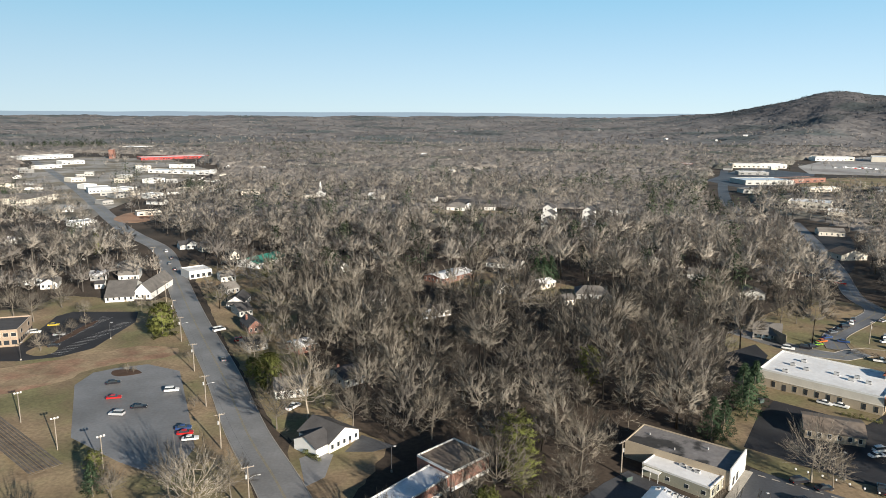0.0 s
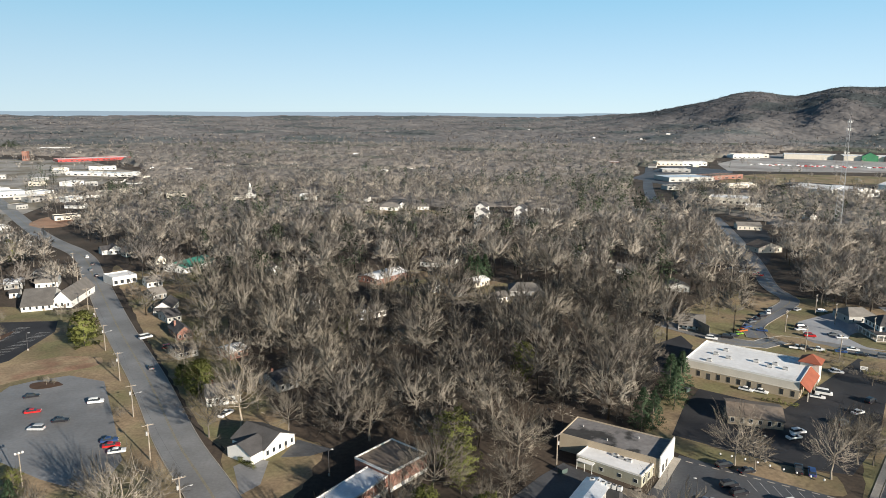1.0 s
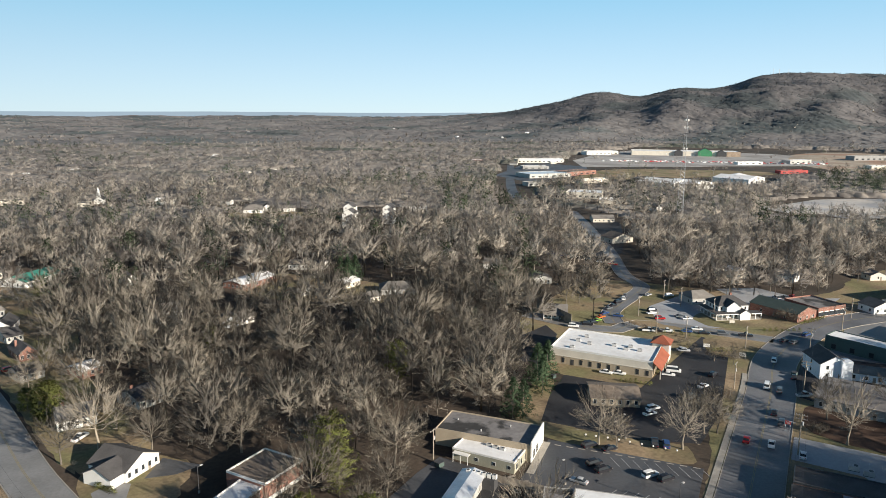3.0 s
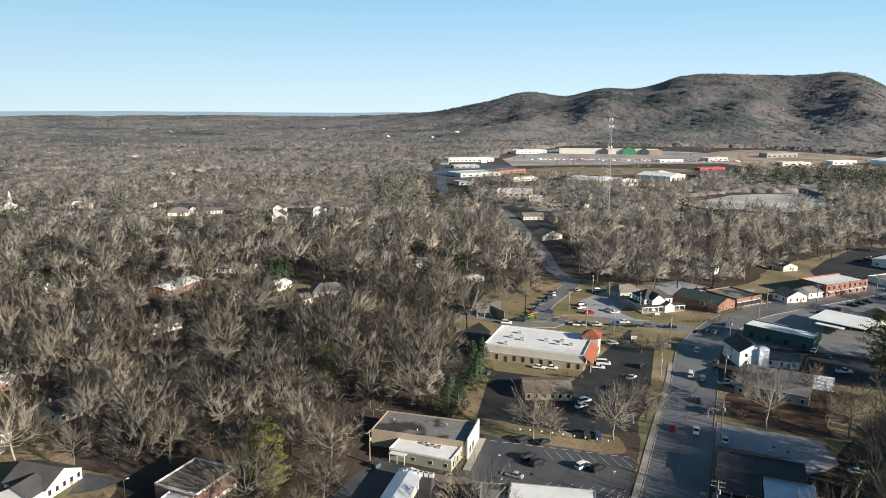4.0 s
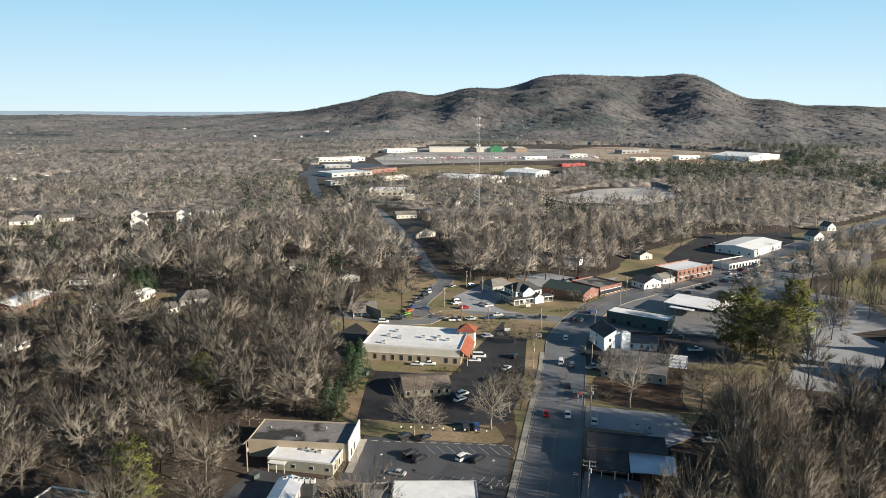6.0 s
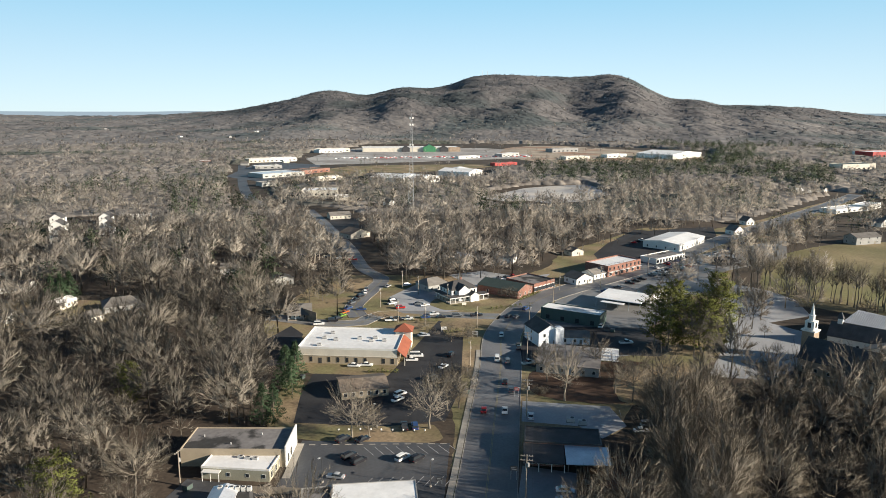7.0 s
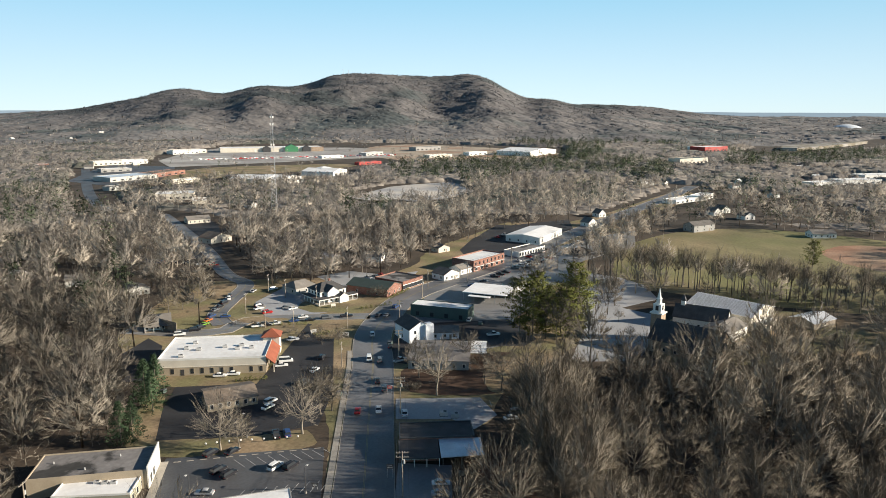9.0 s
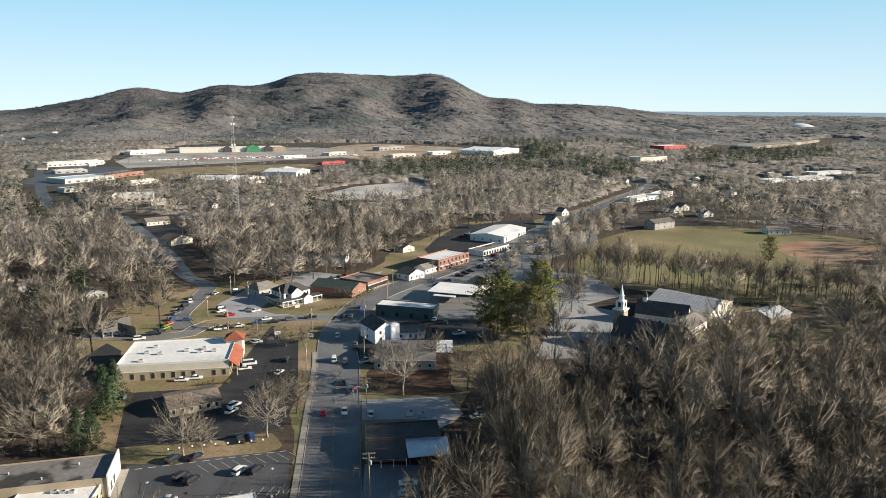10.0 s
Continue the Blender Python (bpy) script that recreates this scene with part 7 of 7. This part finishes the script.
for q in BIN_AT:
    e = empty("waste_container", q[0], q[1], 30, 0, "dark green metal waste container on asphalt", "container", "waste containers")
    block("body", GREENWALL, e, -1.0, -0.8, 0.1, 1.0, 0.8, 1.3)
    block("lid", DARKMETAL, e, -1.05, -0.85, 1.3, 1.05, 0.85, 1.4)
# wheel stops along the car park edge
for i in range(12):
    a, c = (82.6, 166), (112.3, 144.2)
    f = i / 11
    e = empty("wheel_stop", a[0] + (c[0] - a[0]) * f, a[1] + (c[1] - a[1]) * f, math.degrees(math.atan2(c[1] - a[1], c[0] - a[0])), 0.06, "low concrete wheel stop in a car park", "kerb", "wheel stops")
    block("stop", KERB, e, -0.9, -0.08, 0, 0.9, 0.08, 0.14)

# bleachers at the playing field
v, w = (-140.5, 203.2), (-100.7, 169.9)
ang = math.degrees(math.atan2(w[1] - v[1], w[0] - v[0]))
B = empty("bleachers", v[0], v[1], ang, 0, "dark weathered wooden terrace of bleacher benches", "bench", "")
blen = math.hypot(w[0] - v[0], w[1] - v[1])
OLD_WOOD = mat("dark_weathered_planks", (0.13, 0.115, 0.1), 0.95, 0.5, 0.3, 3.0, 0.3, per_object=0.25)
for i in range(9):
    block("plank", OLD_WOOD, B, 0, -0.95 * i, 0.25 + 0.05 * i, blen, -0.95 * i + 0.32, 0.31 + 0.05 * i)
    block("footboard", OLD_WOOD, B, 0, -0.95 * i + 0.36, 0.05 + 0.05 * i, blen, -0.95 * i + 0.78, 0.1 + 0.05 * i)
for i in range(7):
    x0 = (blen - 0.15) * i / 6
    block("bearer", WOOD, B, x0, -7.7, 0, x0 + 0.15, 0.8, 0.04)
sheet("lawn", ((-118.3, 236.1), (-116.1, 240), (-109.5, 239), (-106.7, 235.7), (-110.9, 232.9), (-115.6, 232.3)), 0.1, MULCH, "mulched island in the car park", "planting bed")
sheet("lawn", ((-157.2, 264.5), (-153.8, 265), (-151.8, 298), (-154.8, 299)), 0.12, MULCH, "kerbed island of bark mulch with small trees", "planting bed")
sheet("lawn", ((-161, 256.1), (-159.8, 264.8), (-151.3, 263.6), (-149.6, 256.3), (-154.6, 251.8)), 0.12, GRASS, "kerbed island of dry grass", "planting bed")

# ------------------------------------------------ trees that stand alone
def lone(kind, q, s=1.0, sz=1.0, rot=0):
    if s > 0.5:
        FOOT.append((q[0], q[1], (7.5 if kind[:4] in ("roun", "spru", "bush") else 4.5) * s))
    plant(kind, q[0], q[1], s, rot, sz=sz)


lone("bush:0", (-115.7, 276.9), 1.6, 1.0)
lone("bush:1", (-57.8, 221.5), 1.3, 1.1, 40)
lone("bush:2", (-66.5, 232.5), 0.8, 1.0, 40)
for i, (q, s) in enumerate((((-40.2, 195.7), 1.5), ((-41.3, 263.5), 1.15), ((94, 163.4), 1.08), ((115.1, 154.5), 1.05), ((161.8, 144), 1.15), ((-55.3, 141.9), 1.35), ((80.8, 379), 1.35), ((22.7, 400.5), 1.0))):
    lone("pale:%d" % (i % 3), q, s, 1.0, 40 * i)
for i, (q, s) in enumerate((((-2.8, 185.8), 1.2), ((-25.8, 189.1), 1.05), ((-19.2, 243.3), 1.15), ((-70.3, 248.3), 0.9), ((-48.6, 191.8), 0.9), ((97.3, 159.4), 0.7), ((127, 161), 0.95), ((130.9, 160.4), 0.9),
                            ((128.4, 168.7), 0.8), ((179, 130.3), 1.0), ((179.9, 138.2), 0.85), ((195, 131.3), 1.05), ((191.4, 156.6), 0.8), ((169.5, 159.2), 0.9), ((156.1, 157.6), 0.0), ((312.3, 162.7), 0.9),
                            ((263.7, 76.9), 1.1), ((268.7, 71.3), 1.1), ((287.2, 69.5), 0.9), ((-155.6, 258.2), 0.55), ((-155.4, 271.5), 0.4), ((-154.6, 279.5), 0.42), ((-153.6, 289.0), 0.4), ((-112.5, 236.5), 0.22), ((-109.8, 236.0), 0.2), ((-180.2, 296.3), 1.0), ((-191.3, 300.3), 1.0), ((-179.8, 318.9), 0.9),
                            ((-162.3, 305.3), 0.5), ((-140, 313.1), 0.5), ((-133.5, 313.2), 0.5), ((-50.5, 153.6), 0.8), ((-65.4, 153.4), 0.9), ((-78.4, 152), 0.6), ((-94.4, 247.9), 0.3), ((-78.2, 207.4), 0.3),
                            ((-124.5, 466.7), 1.0), ((165.4, 335.7), 1.0), ((179.4, 320), 1.05), ((148.4, 294.7), 0.9), ((257.9, 123.2), 0.4), ((276.4, 137.9), 0.4), ((173.8, 207.2), 0.5), ((169.3, 212.3), 0.45))):
    if s:
        lone("bare:%d" % (i % 8), q, s, 1.0, 37 * i)
for i, (q, s) in enumerate((((18.7, 163), 1.1), ((19.8, 155.6), 0.85), ((233.9, 161.5), 1.4), ((230, 152.5), 1.5), ((234.7, 149.3), 1.35), ((236.4, 141), 1.35), ((246.1, 140.9), 1.5),
                            ((263, 152.9), 1.6), ((248.7, 162.8), 1.4), ((-86.1, 159.7), 0.55), ((452.7, 102.7), 1.0), ((-13.5, 275.9), 0.6), ((49.2, 223.1), 0.9), ((-96.8, 377.7), 0.7), ((-219, 435.8), 0.9))):
    lone("round:%d" % (i % 3), q, s, 1.05, 50 * i)
for i, (q, s) in enumerate((((77, 186.1), 0.85), ((80.2, 185.8), 0.8), ((94.2, 206.9), 1.0), ((99.8, 211.1), 0.95), ((93.8, 201.5), 0.85), ((50.6, 369.1), 0.95), ((54.3, 367.3), 1.0), ((58.8, 370.4), 1.0), ((-84.3, 154.5), 0.6))):
    lone("spruce:%d" % (i % 3), q, s, 1.0, 70 * i)
rng = np.random.default_rng(33)
LINE_A, LINE_B = Vector((350.9, 179.9)), Vector((379.4, 40.8))
for i in range(92):   # the tree line before the field
    f = (i + float(rng.uniform(-0.4, 0.4))) / 92
    p = LINE_A + (LINE_B - LINE_A) * f + Vector((float(rng.normal()), float(rng.normal()))) * 6.0
    lone("slim:%d" % (i % 4), (p.x, p.y), float(rng.uniform(0.9, 1.25)), 1.1, 41 * i)
for i in range(18):   # dense edge of the wood behind the corner store
    p = Vector((170.0, 112.5)).lerp(Vector((125.5, 75.0)), (i + 0.5) / 18) + Vector((float(rng.normal()), float(rng.normal()))) * 2.5
    lone("bare:%d" % (i % 8), (p.x, p.y), float(rng.uniform(0.9, 1.15)), 1.15, 53 * i)
for i in range(18):
    p = Vector((180.0, 109.5)).lerp(Vector((129.0, 68.0)), (i + 0.5) / 18) + Vector((float(rng.normal()), float(rng.normal()))) * 3.0
    lone("tall:%d" % (i % 3) if i % 2 else "bare:%d" % (i % 8), (p.x, p.y), float(rng.uniform(1.0, 1.3)), 1.05, 71 * i)
for i in range(40):   # low leafless shrubs about the plots
    a, b = (((177.1, 231.2), (177.7, 208.2)), ((170.7, 238.4), (170, 222.2)), ((153.2, 157.3), (162.4, 150.5)), ((155.3, 190.2), (132.2, 163.9)), ((161.4, 264.6), (167.4, 248)))[i % 5]
    f = float(rng.uniform(0, 1))
    lone("bare:%d" % (i % 8), (a[0] + (b[0] - a[0]) * f + float(rng.normal()), a[1] + (b[1] - a[1]) * f + float(rng.normal())), float(rng.uniform(0.12, 0.26)), 0.8, 31 * i)
for q in ((232.9, 142.8), (240.1, 141.1), (242.1, 146.6)):
    lone("bare:1", q, 1.2, 1.1, 30)
for i in range(34):   # clipped shrubs
    a, b, n = (((124.6, 203.6), (132.5, 197.8), 8), ((165.9, 252.1), (181.3, 238.5), 8), ((-37.3, 176.3), (-32.7, 172.3), 5), ((213.9, 237.9), (228.2, 233.5), 7), ((174.7, 222.5), (183.3, 218.3), 6))[min(4, i // 7)]
    f = (i % 7) / 6
    lone("shrub:%d" % (i % 3), (a[0] + (b[0] - a[0]) * f, a[1] + (b[1] - a[1]) * f), 0.16 + 0.03 * (i % 4), 0.8, 30 * i)

# ------------------------------------------------ woods
# open ground, where no wood stands: (outline, share of trees kept)
OPEN = (
    (((-150, 120), (-292, 322), (-195.8, 323.5), (-193.7, 344.8), (-143, 326.7), (-159.2, 397.1), (-130.9, 346.2), (-80.8, 248.2), (-35.8, 154.5), (-27.1, 136.9)), 0.0),
    (((-393.9, 615.6), (-807.5, 1349.9), (-784.9, 1541.8), (-568.5, 1461.2), (-401.6, 1233.7), (-329.8, 1063.4), (-311.4, 827.8), (-234, 573.3), (-260.1, 543.8), (-256, 483.5), (-297.9, 461.5)), 0.22),
    (((-154.8, 412.5), (-107.4, 413.7), (-67.9, 307.2), (-70.3, 274.8), (-41.4, 216.9), (-40.7, 177.9), (-80.2, 260.8)), 0.25),
    (((-44.5, 181.2), (-38, 197.7), (-14.9, 186.7), (12.2, 178.6), (12.7, 163.5), (2.3, 137.2), (-27.1, 136.9)), 0.0),
    (((-211.8, 323.2), (-265.6, 409.5), (-181.8, 411.7), (-185.2, 464.9), (-131.4, 324.9), (-190.7, 339.3)), 0.35),
    (((29.5, 138.7), (53.6, 184.1), (63.6, 198.8), (77, 185.2), (104.7, 226.4), (101.1, 242.3), (111.6, 261), (151.6, 269), (185.2, 310.7), (200, 312), (222, 290.7), (236.2, 280.2), (275.6, 278), (319.5, 300), (413.4, 297), (284.7, 203), (306.7, 172.9), (231.1, 127.4), (167.6, 115.3), (130.7, 87.6)), 0.0),
    (((125.7, 301), (168, 338), (196, 328), (206, 308), (238, 284), (290.2, 280), (322, 304), (350, 303), (408.9, 319), (482.8, 347.8), (492.4, 292.5), (808, 349.9), (810.5, 303.1), (461.2, 249.6), (374.9, 225.8), (356.3, 199.1), (240.2, 143.2), (205.3, 133.9), (173.7, 130.5), (109.7, 82.3), (88.1, 106.8)), 0.045),
    (((203.2, 145.1), (354.1, 201.6), (348.7, 157), (349.6, 132.7), (341.3, 99.2), (368.7, 39.4), (297.7, 29.8), (265.6, 45.3), (241.1, 75.3), (223.4, 98.5), (207, 113.8), (175.5, 118.3)), 0.06),
    (((381.3, 194.1), (423.6, 212), (514, 220.3), (573.8, 189.7), (590.5, 135.5), (572.9, 60.4), (407.6, 39.9), (380.4, 94.8), (371.4, 150.9)), 0.0),
    (((350.4, 806.2), (698.7, 1407.5), (1021.3, 1651.7), (1310.9, 1490.5), (1420.6, 1377.9), (1546.6, 943.6), (1128.9, 687.7), (915.8, 833.2), (753.3, 830.9), (646.5, 736.6), (579.4, 750.7), (494.4, 778.6), (403.5, 791.4)), 0.07),
    (((490.9, 573.8), (556.9, 615), (624.9, 636.6), (700.4, 597.1), (628.8, 501.8), (538, 466.1), (477.5, 519.3)), 0.0),
    (((250.5, 492.2), (309.1, 583.7), (333.4, 572.1), (248.1, 401.8), (205.8, 345.4), (221.2, 393.4)), 0.15),
    (((274.5, 708.3), (407.5, 1062.1), (517.2, 1228.8), (590.6, 1116.3), (499.3, 907.8), (358.4, 798), (284.3, 676.5)), 0.05),
    (((-7.2, 380.4), (12.1, 412.8), (63, 377.8), (94.1, 330.3), (60, 318.5), (6.6, 344.9)), 0.12),
    (((-15, 642.3), (-2.1, 699.8), (70.3, 665.1), (67.5, 602.5), (17.2, 607.9)), 0.1),
    (((79, 590.5), (97.6, 684.7), (159.7, 655.1), (142.5, 586.4), (114.1, 543.2), (82.5, 531)), 0.1),
    (((-71.5, 385.1), (-39.2, 326.9), (-19.9, 283.2), (4, 276.2), (12.1, 308.9), (-19.7, 373), (-47.6, 400)), 0.45),
    (((1500, 440), (1600, 560), (1900, 600), (2160, 530), (2500, 430), (2500, 340), (2000, 370), (1700, 400)), 0.0),
    (((455.6, 255.8), (533.8, 268.5), (797.1, 317.8), (896.5, 300.6), (741, 112.1), (683.6, 102.6), (597.6, 197.8), (531.7, 228.1), (446.3, 232.4)), 0.45),
)


# stands of pines
PINES = (((833.4, 676.5), (1169.3, 940), (1793.8, 1214.3), (1862.2, 1008), (1063.2, 570.4), (912.7, 604.3)), ((1966.1, 1280), (3016.5, 1969.7), (3203.9, 1742.8), (2046.1, 1108.7)), ((783.8, 798.2), (1030, 836.4), (1210.8, 737.9), (1137.5, 485.2), (877, 372.7), (849.9, 554.3), (656.5, 515.3), (645.1, 657.1)), ((1149.3, 405.3), (1530.8, 530.3), (1833.2, 427.1), (1767.2, 281.1), (1477.5, 233.4), (1225, 324)), ((-289.4, 735.6), (-325, 846), (-258.7, 830.6), (-230.5, 738.4)),
         ((-1032, 1560.5), (-1407.8, 2135), (-1102.3, 2319.3), (-779, 1633.9)), ((-364, 767.8), (-515.1, 1103), (-459, 1107.1), (-326.2, 769.6)), ((193.2, 639), (221.3, 762.4), (285.3, 763.2), (293.8, 699.2), (262, 623.8)), ((375.7, 443.5), (462.2, 536.1), (504.8, 523), (441.3, 442.9), (384.6, 412)), ((1593.2, 1153.2), (1915.2, 1386.7), (2146.2, 902.8), (1748.3, 734.3)),
         ((166.7, 573.2), (201.6, 677.7), (288.6, 702.3), (244.1, 591)))


def scatter(r0, r1, a0, a1, per_ha, seed):
    rng = np.random.default_rng(seed)
    area = 0.5 * (r1 * r1 - r0 * r0) * radians(a1 - a0) / 1e4
    n = int(area * per_ha)
    r = np.sqrt(rng.uniform(r0 * r0, r1 * r1, n))
    a = np.radians(rng.uniform(a0, a1, n))
    x, y = r * np.sin(a), r * np.cos(a)
    keep = np.ones(n, bool)
    dice = rng.uniform(0, 1, n)
    for poly, share in OPEN:
        keep &= ~(inside(poly, x, y) & (dice > share))
    for line, width in ROADS:
        for i in range(0, len(line), 2):
            keep &= (x - line[i, 0]) ** 2 + (y - line[i, 1]) ** 2 > (width / 2 + (6.0 if math.hypot(*line[i]) < 420 else 15.0)) ** 2
    for fx, fy, fr in FOOT:
        keep &= (x - fx) ** 2 + (y - fy) ** 2 > fr * fr
    return np.stack([x[keep], y[keep], terrain(x[keep], y[keep])], -1)


def thin(S, gap):
    """Drops trees that stand closer than gap to an earlier one."""
    cell, out = {}, []
    for i, (x, y, z) in enumerate(S):
        c = (int(x // gap), int(y // gap))
        if any((x - S[j, 0]) ** 2 + (y - S[j, 1]) ** 2 < gap * gap for dx in (-1, 0, 1) for dy in (-1, 0, 1) for j in cell.get((c[0] + dx, c[1] + dy), ())):
            continue
        cell.setdefault(c, []).append(i)
        out.append(i)
    return S[out]


def green_share(x, y):
    """Where evergreens gather."""
    share = np.clip(fbm(x, y, 240, 9.0, 3) * 0.5 + 0.02, 0.015, 0.6)
    for poly in PINES:
        share[inside(poly, x, y)] = 0.7
    return share


def canopy(r0, r1, rings, step, low, bump, seed, m):
    """The massed lower crowns of woods too far off to tell tree from tree, open over fields and streets."""
    rng = np.random.default_rng(seed)
    az = np.radians(np.arange(-40, 97, step))
    rr = np.geomspace(r0, r1, rings)
    A, R = np.meshgrid(az, rr)
    A = A + rng.uniform(-0.35, 0.35, A.shape) * radians(step)
    R = R * (1 + rng.uniform(-0.35, 0.35, R.shape) * (rr[1] / rr[0] - 1))
    X, Y = R * np.sin(A), R * np.cos(A)
    free = np.zeros(X.size, bool)
    for poly, share in OPEN:
        free |= inside(poly, X.ravel(), Y.ravel())
    for fx, fy, fr in FOOT:
        free |= (X.ravel() - fx) ** 2 + (Y.ravel() - fy) ** 2 < (fr + 8) ** 2
    for line, width in ROADS:
        for i in range(0, len(line), 3):
            free |= (X.ravel() - line[i, 0]) ** 2 + (Y.ravel() - line[i, 1]) ** 2 < 24.0 ** 2
    up = (low + rng.uniform(-bump, bump, X.size)) * np.clip((R.ravel() - r0 - 140) / 500, 0, 1) - 0.5
    Z = terrain(X, Y).ravel() + np.where(free, -3.0, up)
    n = len(az)
    V = np.stack([X.ravel(), Y.ravel(), Z], -1)
    i, j = np.meshgrid(np.arange(rings - 1), np.arange(n - 1), indexing="ij")
    a = (i * n + j).ravel()
    F = np.concatenate([np.stack([a + 1, a, a + n], -1), np.stack([a + 1, a + n, a + n + 1], -1)])
    F = F[~free[F].all(1)]
    dark = np.clip((V[:, 2] - 45) / 40, 0, 1)       # evergreens take over on the slopes; the plain is paled with painted haze
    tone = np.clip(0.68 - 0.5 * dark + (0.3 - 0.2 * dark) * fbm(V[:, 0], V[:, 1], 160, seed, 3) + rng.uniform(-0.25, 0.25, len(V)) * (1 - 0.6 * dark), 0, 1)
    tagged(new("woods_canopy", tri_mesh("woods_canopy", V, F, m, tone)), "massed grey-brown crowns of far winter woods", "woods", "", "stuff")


def grow():
    near = np.concatenate([thin(scatter(95, 370, -42, 104, 260, 1), 9.4), thin(scatter(66, 150, 62, 112, 400, 21), 7.0)])
    more = scatter(66, 300, 58, 110, 300, 22)
    for poly, share in OPEN:
        more = more[~inside(poly, more[:, 0], more[:, 1])]
    near = thin(np.concatenate([near, more]), 6.6)
    order = np.argsort(np.hypot(near[:, 0], near[:, 1]))
    near = near[order]
    rng = np.random.default_rng(5)
    own = near[:NEAR_TREES]
    for i, (x, y, z) in enumerate(own):
        fam = "pine:%d" % (i % 3) if rng.uniform() < (0.0 if x > y else 0.035) else "tall:%d" % (i % 3) if rng.uniform() < (0.55 if x > y else 0.15) else "pale:%d" % (i % 3) if rng.uniform() < 0.08 else "bare:%d" % rng.integers(0, 8)
        plant(fam, float(x), float(y), float(rng.uniform(0.82, 1.25)), float(rng.uniform(0, 360)), sz=float(rng.uniform(0.9, 1.15)))
    rest = near[NEAR_TREES:]
    kinds = []
    for lod in (1, 2, 3, 4):
        kinds.append(([merged(bare_tree(400 + 20 * lod + k, lod, wide=0.62 + 0.12 * (k % 5), low=(0.2, 0.34, 0.46)[k % 3], fan=(0.8, 0.7, 0.6)[k % 3])) for k in range(9)],
                      [merged(conifer(500 + 20 * lod + k, lod, 18.0, ("pine", "round", "round", "spruce")[k])) for k in range(4)]))
    kinds.append(([merged(bare_tree(700 + k, 1, wide=0.75 + 0.11 * (k % 5), low=(0.18, 0.18, 0.4)[k % 3], counts=(11, 6, 19), widths=(0.17, 0.09, 0.2))) for k in range(8)], kinds[0][1]))
    mid = thin(scatter(370, 560, -41, 102, 260, 2), 8.8)
    back = thin(scatter(560, 900, -40, 99, 120, 8), 9.5)
    far = np.concatenate([scatter(860, 1400, -38, 95, 38, 3), scatter(1400, 2000, -38, 95, 20, 14)])
    stands = scatter(560, 2000, -38, 95, 34, 31)
    stands = stands[np.any([inside(p, stands[:, 0], stands[:, 1]) for p in PINES], 0)]
    rim = scatter(2000, 4700, -37, 92, 5, 4)
    hill = scatter(2600, 4200, 19, 76, 12, 6)
    rim = np.concatenate([rim, hill[hill[:, 2] > 70]])
    brush = np.concatenate([scatter(80, 380, -42, 110, 230, 12), scatter(380, 600, -41, 102, 40, 13)])
    saplings = [merged(bare_tree(900 + k, 2, wide=0.9, low=0.08, counts=(6, 3, 3), widths=(0.22, 0.2, 0.4), fan=0.6)) for k in range(6)]
    woods("undergrowth", "thin leafless saplings and brush under the trees", brush, rng.uniform(4.0, 9.5, len(brush)), saplings, TWIG_NEAR, (1.0, 1.5))
    woods("pine_stand", "dense dark green stands of pines", stands, rng.uniform(14, 20, len(stands)), kinds[2][1], NEEDLE_FAR)
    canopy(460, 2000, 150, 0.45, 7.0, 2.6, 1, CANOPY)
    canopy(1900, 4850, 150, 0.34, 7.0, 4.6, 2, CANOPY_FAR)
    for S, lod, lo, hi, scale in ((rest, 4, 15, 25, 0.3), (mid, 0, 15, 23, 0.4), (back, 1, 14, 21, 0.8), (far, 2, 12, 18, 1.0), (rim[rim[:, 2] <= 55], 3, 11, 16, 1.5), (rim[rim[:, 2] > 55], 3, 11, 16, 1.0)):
        d = rng.uniform(0, 1, len(S))
        ever = d < green_share(S[:, 0], S[:, 1]) * scale
        ever &= ~((S[:, 0] > S[:, 1]) & (np.hypot(S[:, 0], S[:, 1]) < 330))
        if lod == 3:
            ever |= (S[:, 2] > 110) & (d < 0.5 + 0.35 * fbm(S[:, 0], S[:, 1], 260, 4.0, 3))
        tall = rng.uniform(lo, hi, len(S))
        # far belts use the twig materials that hold painted haze
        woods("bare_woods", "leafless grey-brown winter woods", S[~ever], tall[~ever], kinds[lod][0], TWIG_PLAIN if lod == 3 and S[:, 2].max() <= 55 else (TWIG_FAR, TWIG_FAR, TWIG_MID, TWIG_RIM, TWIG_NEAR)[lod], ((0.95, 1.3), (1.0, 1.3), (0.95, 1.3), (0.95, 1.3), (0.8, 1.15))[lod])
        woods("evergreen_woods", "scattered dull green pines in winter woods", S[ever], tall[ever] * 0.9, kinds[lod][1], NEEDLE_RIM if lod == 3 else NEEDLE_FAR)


NEAR_TREES = 170
grow()
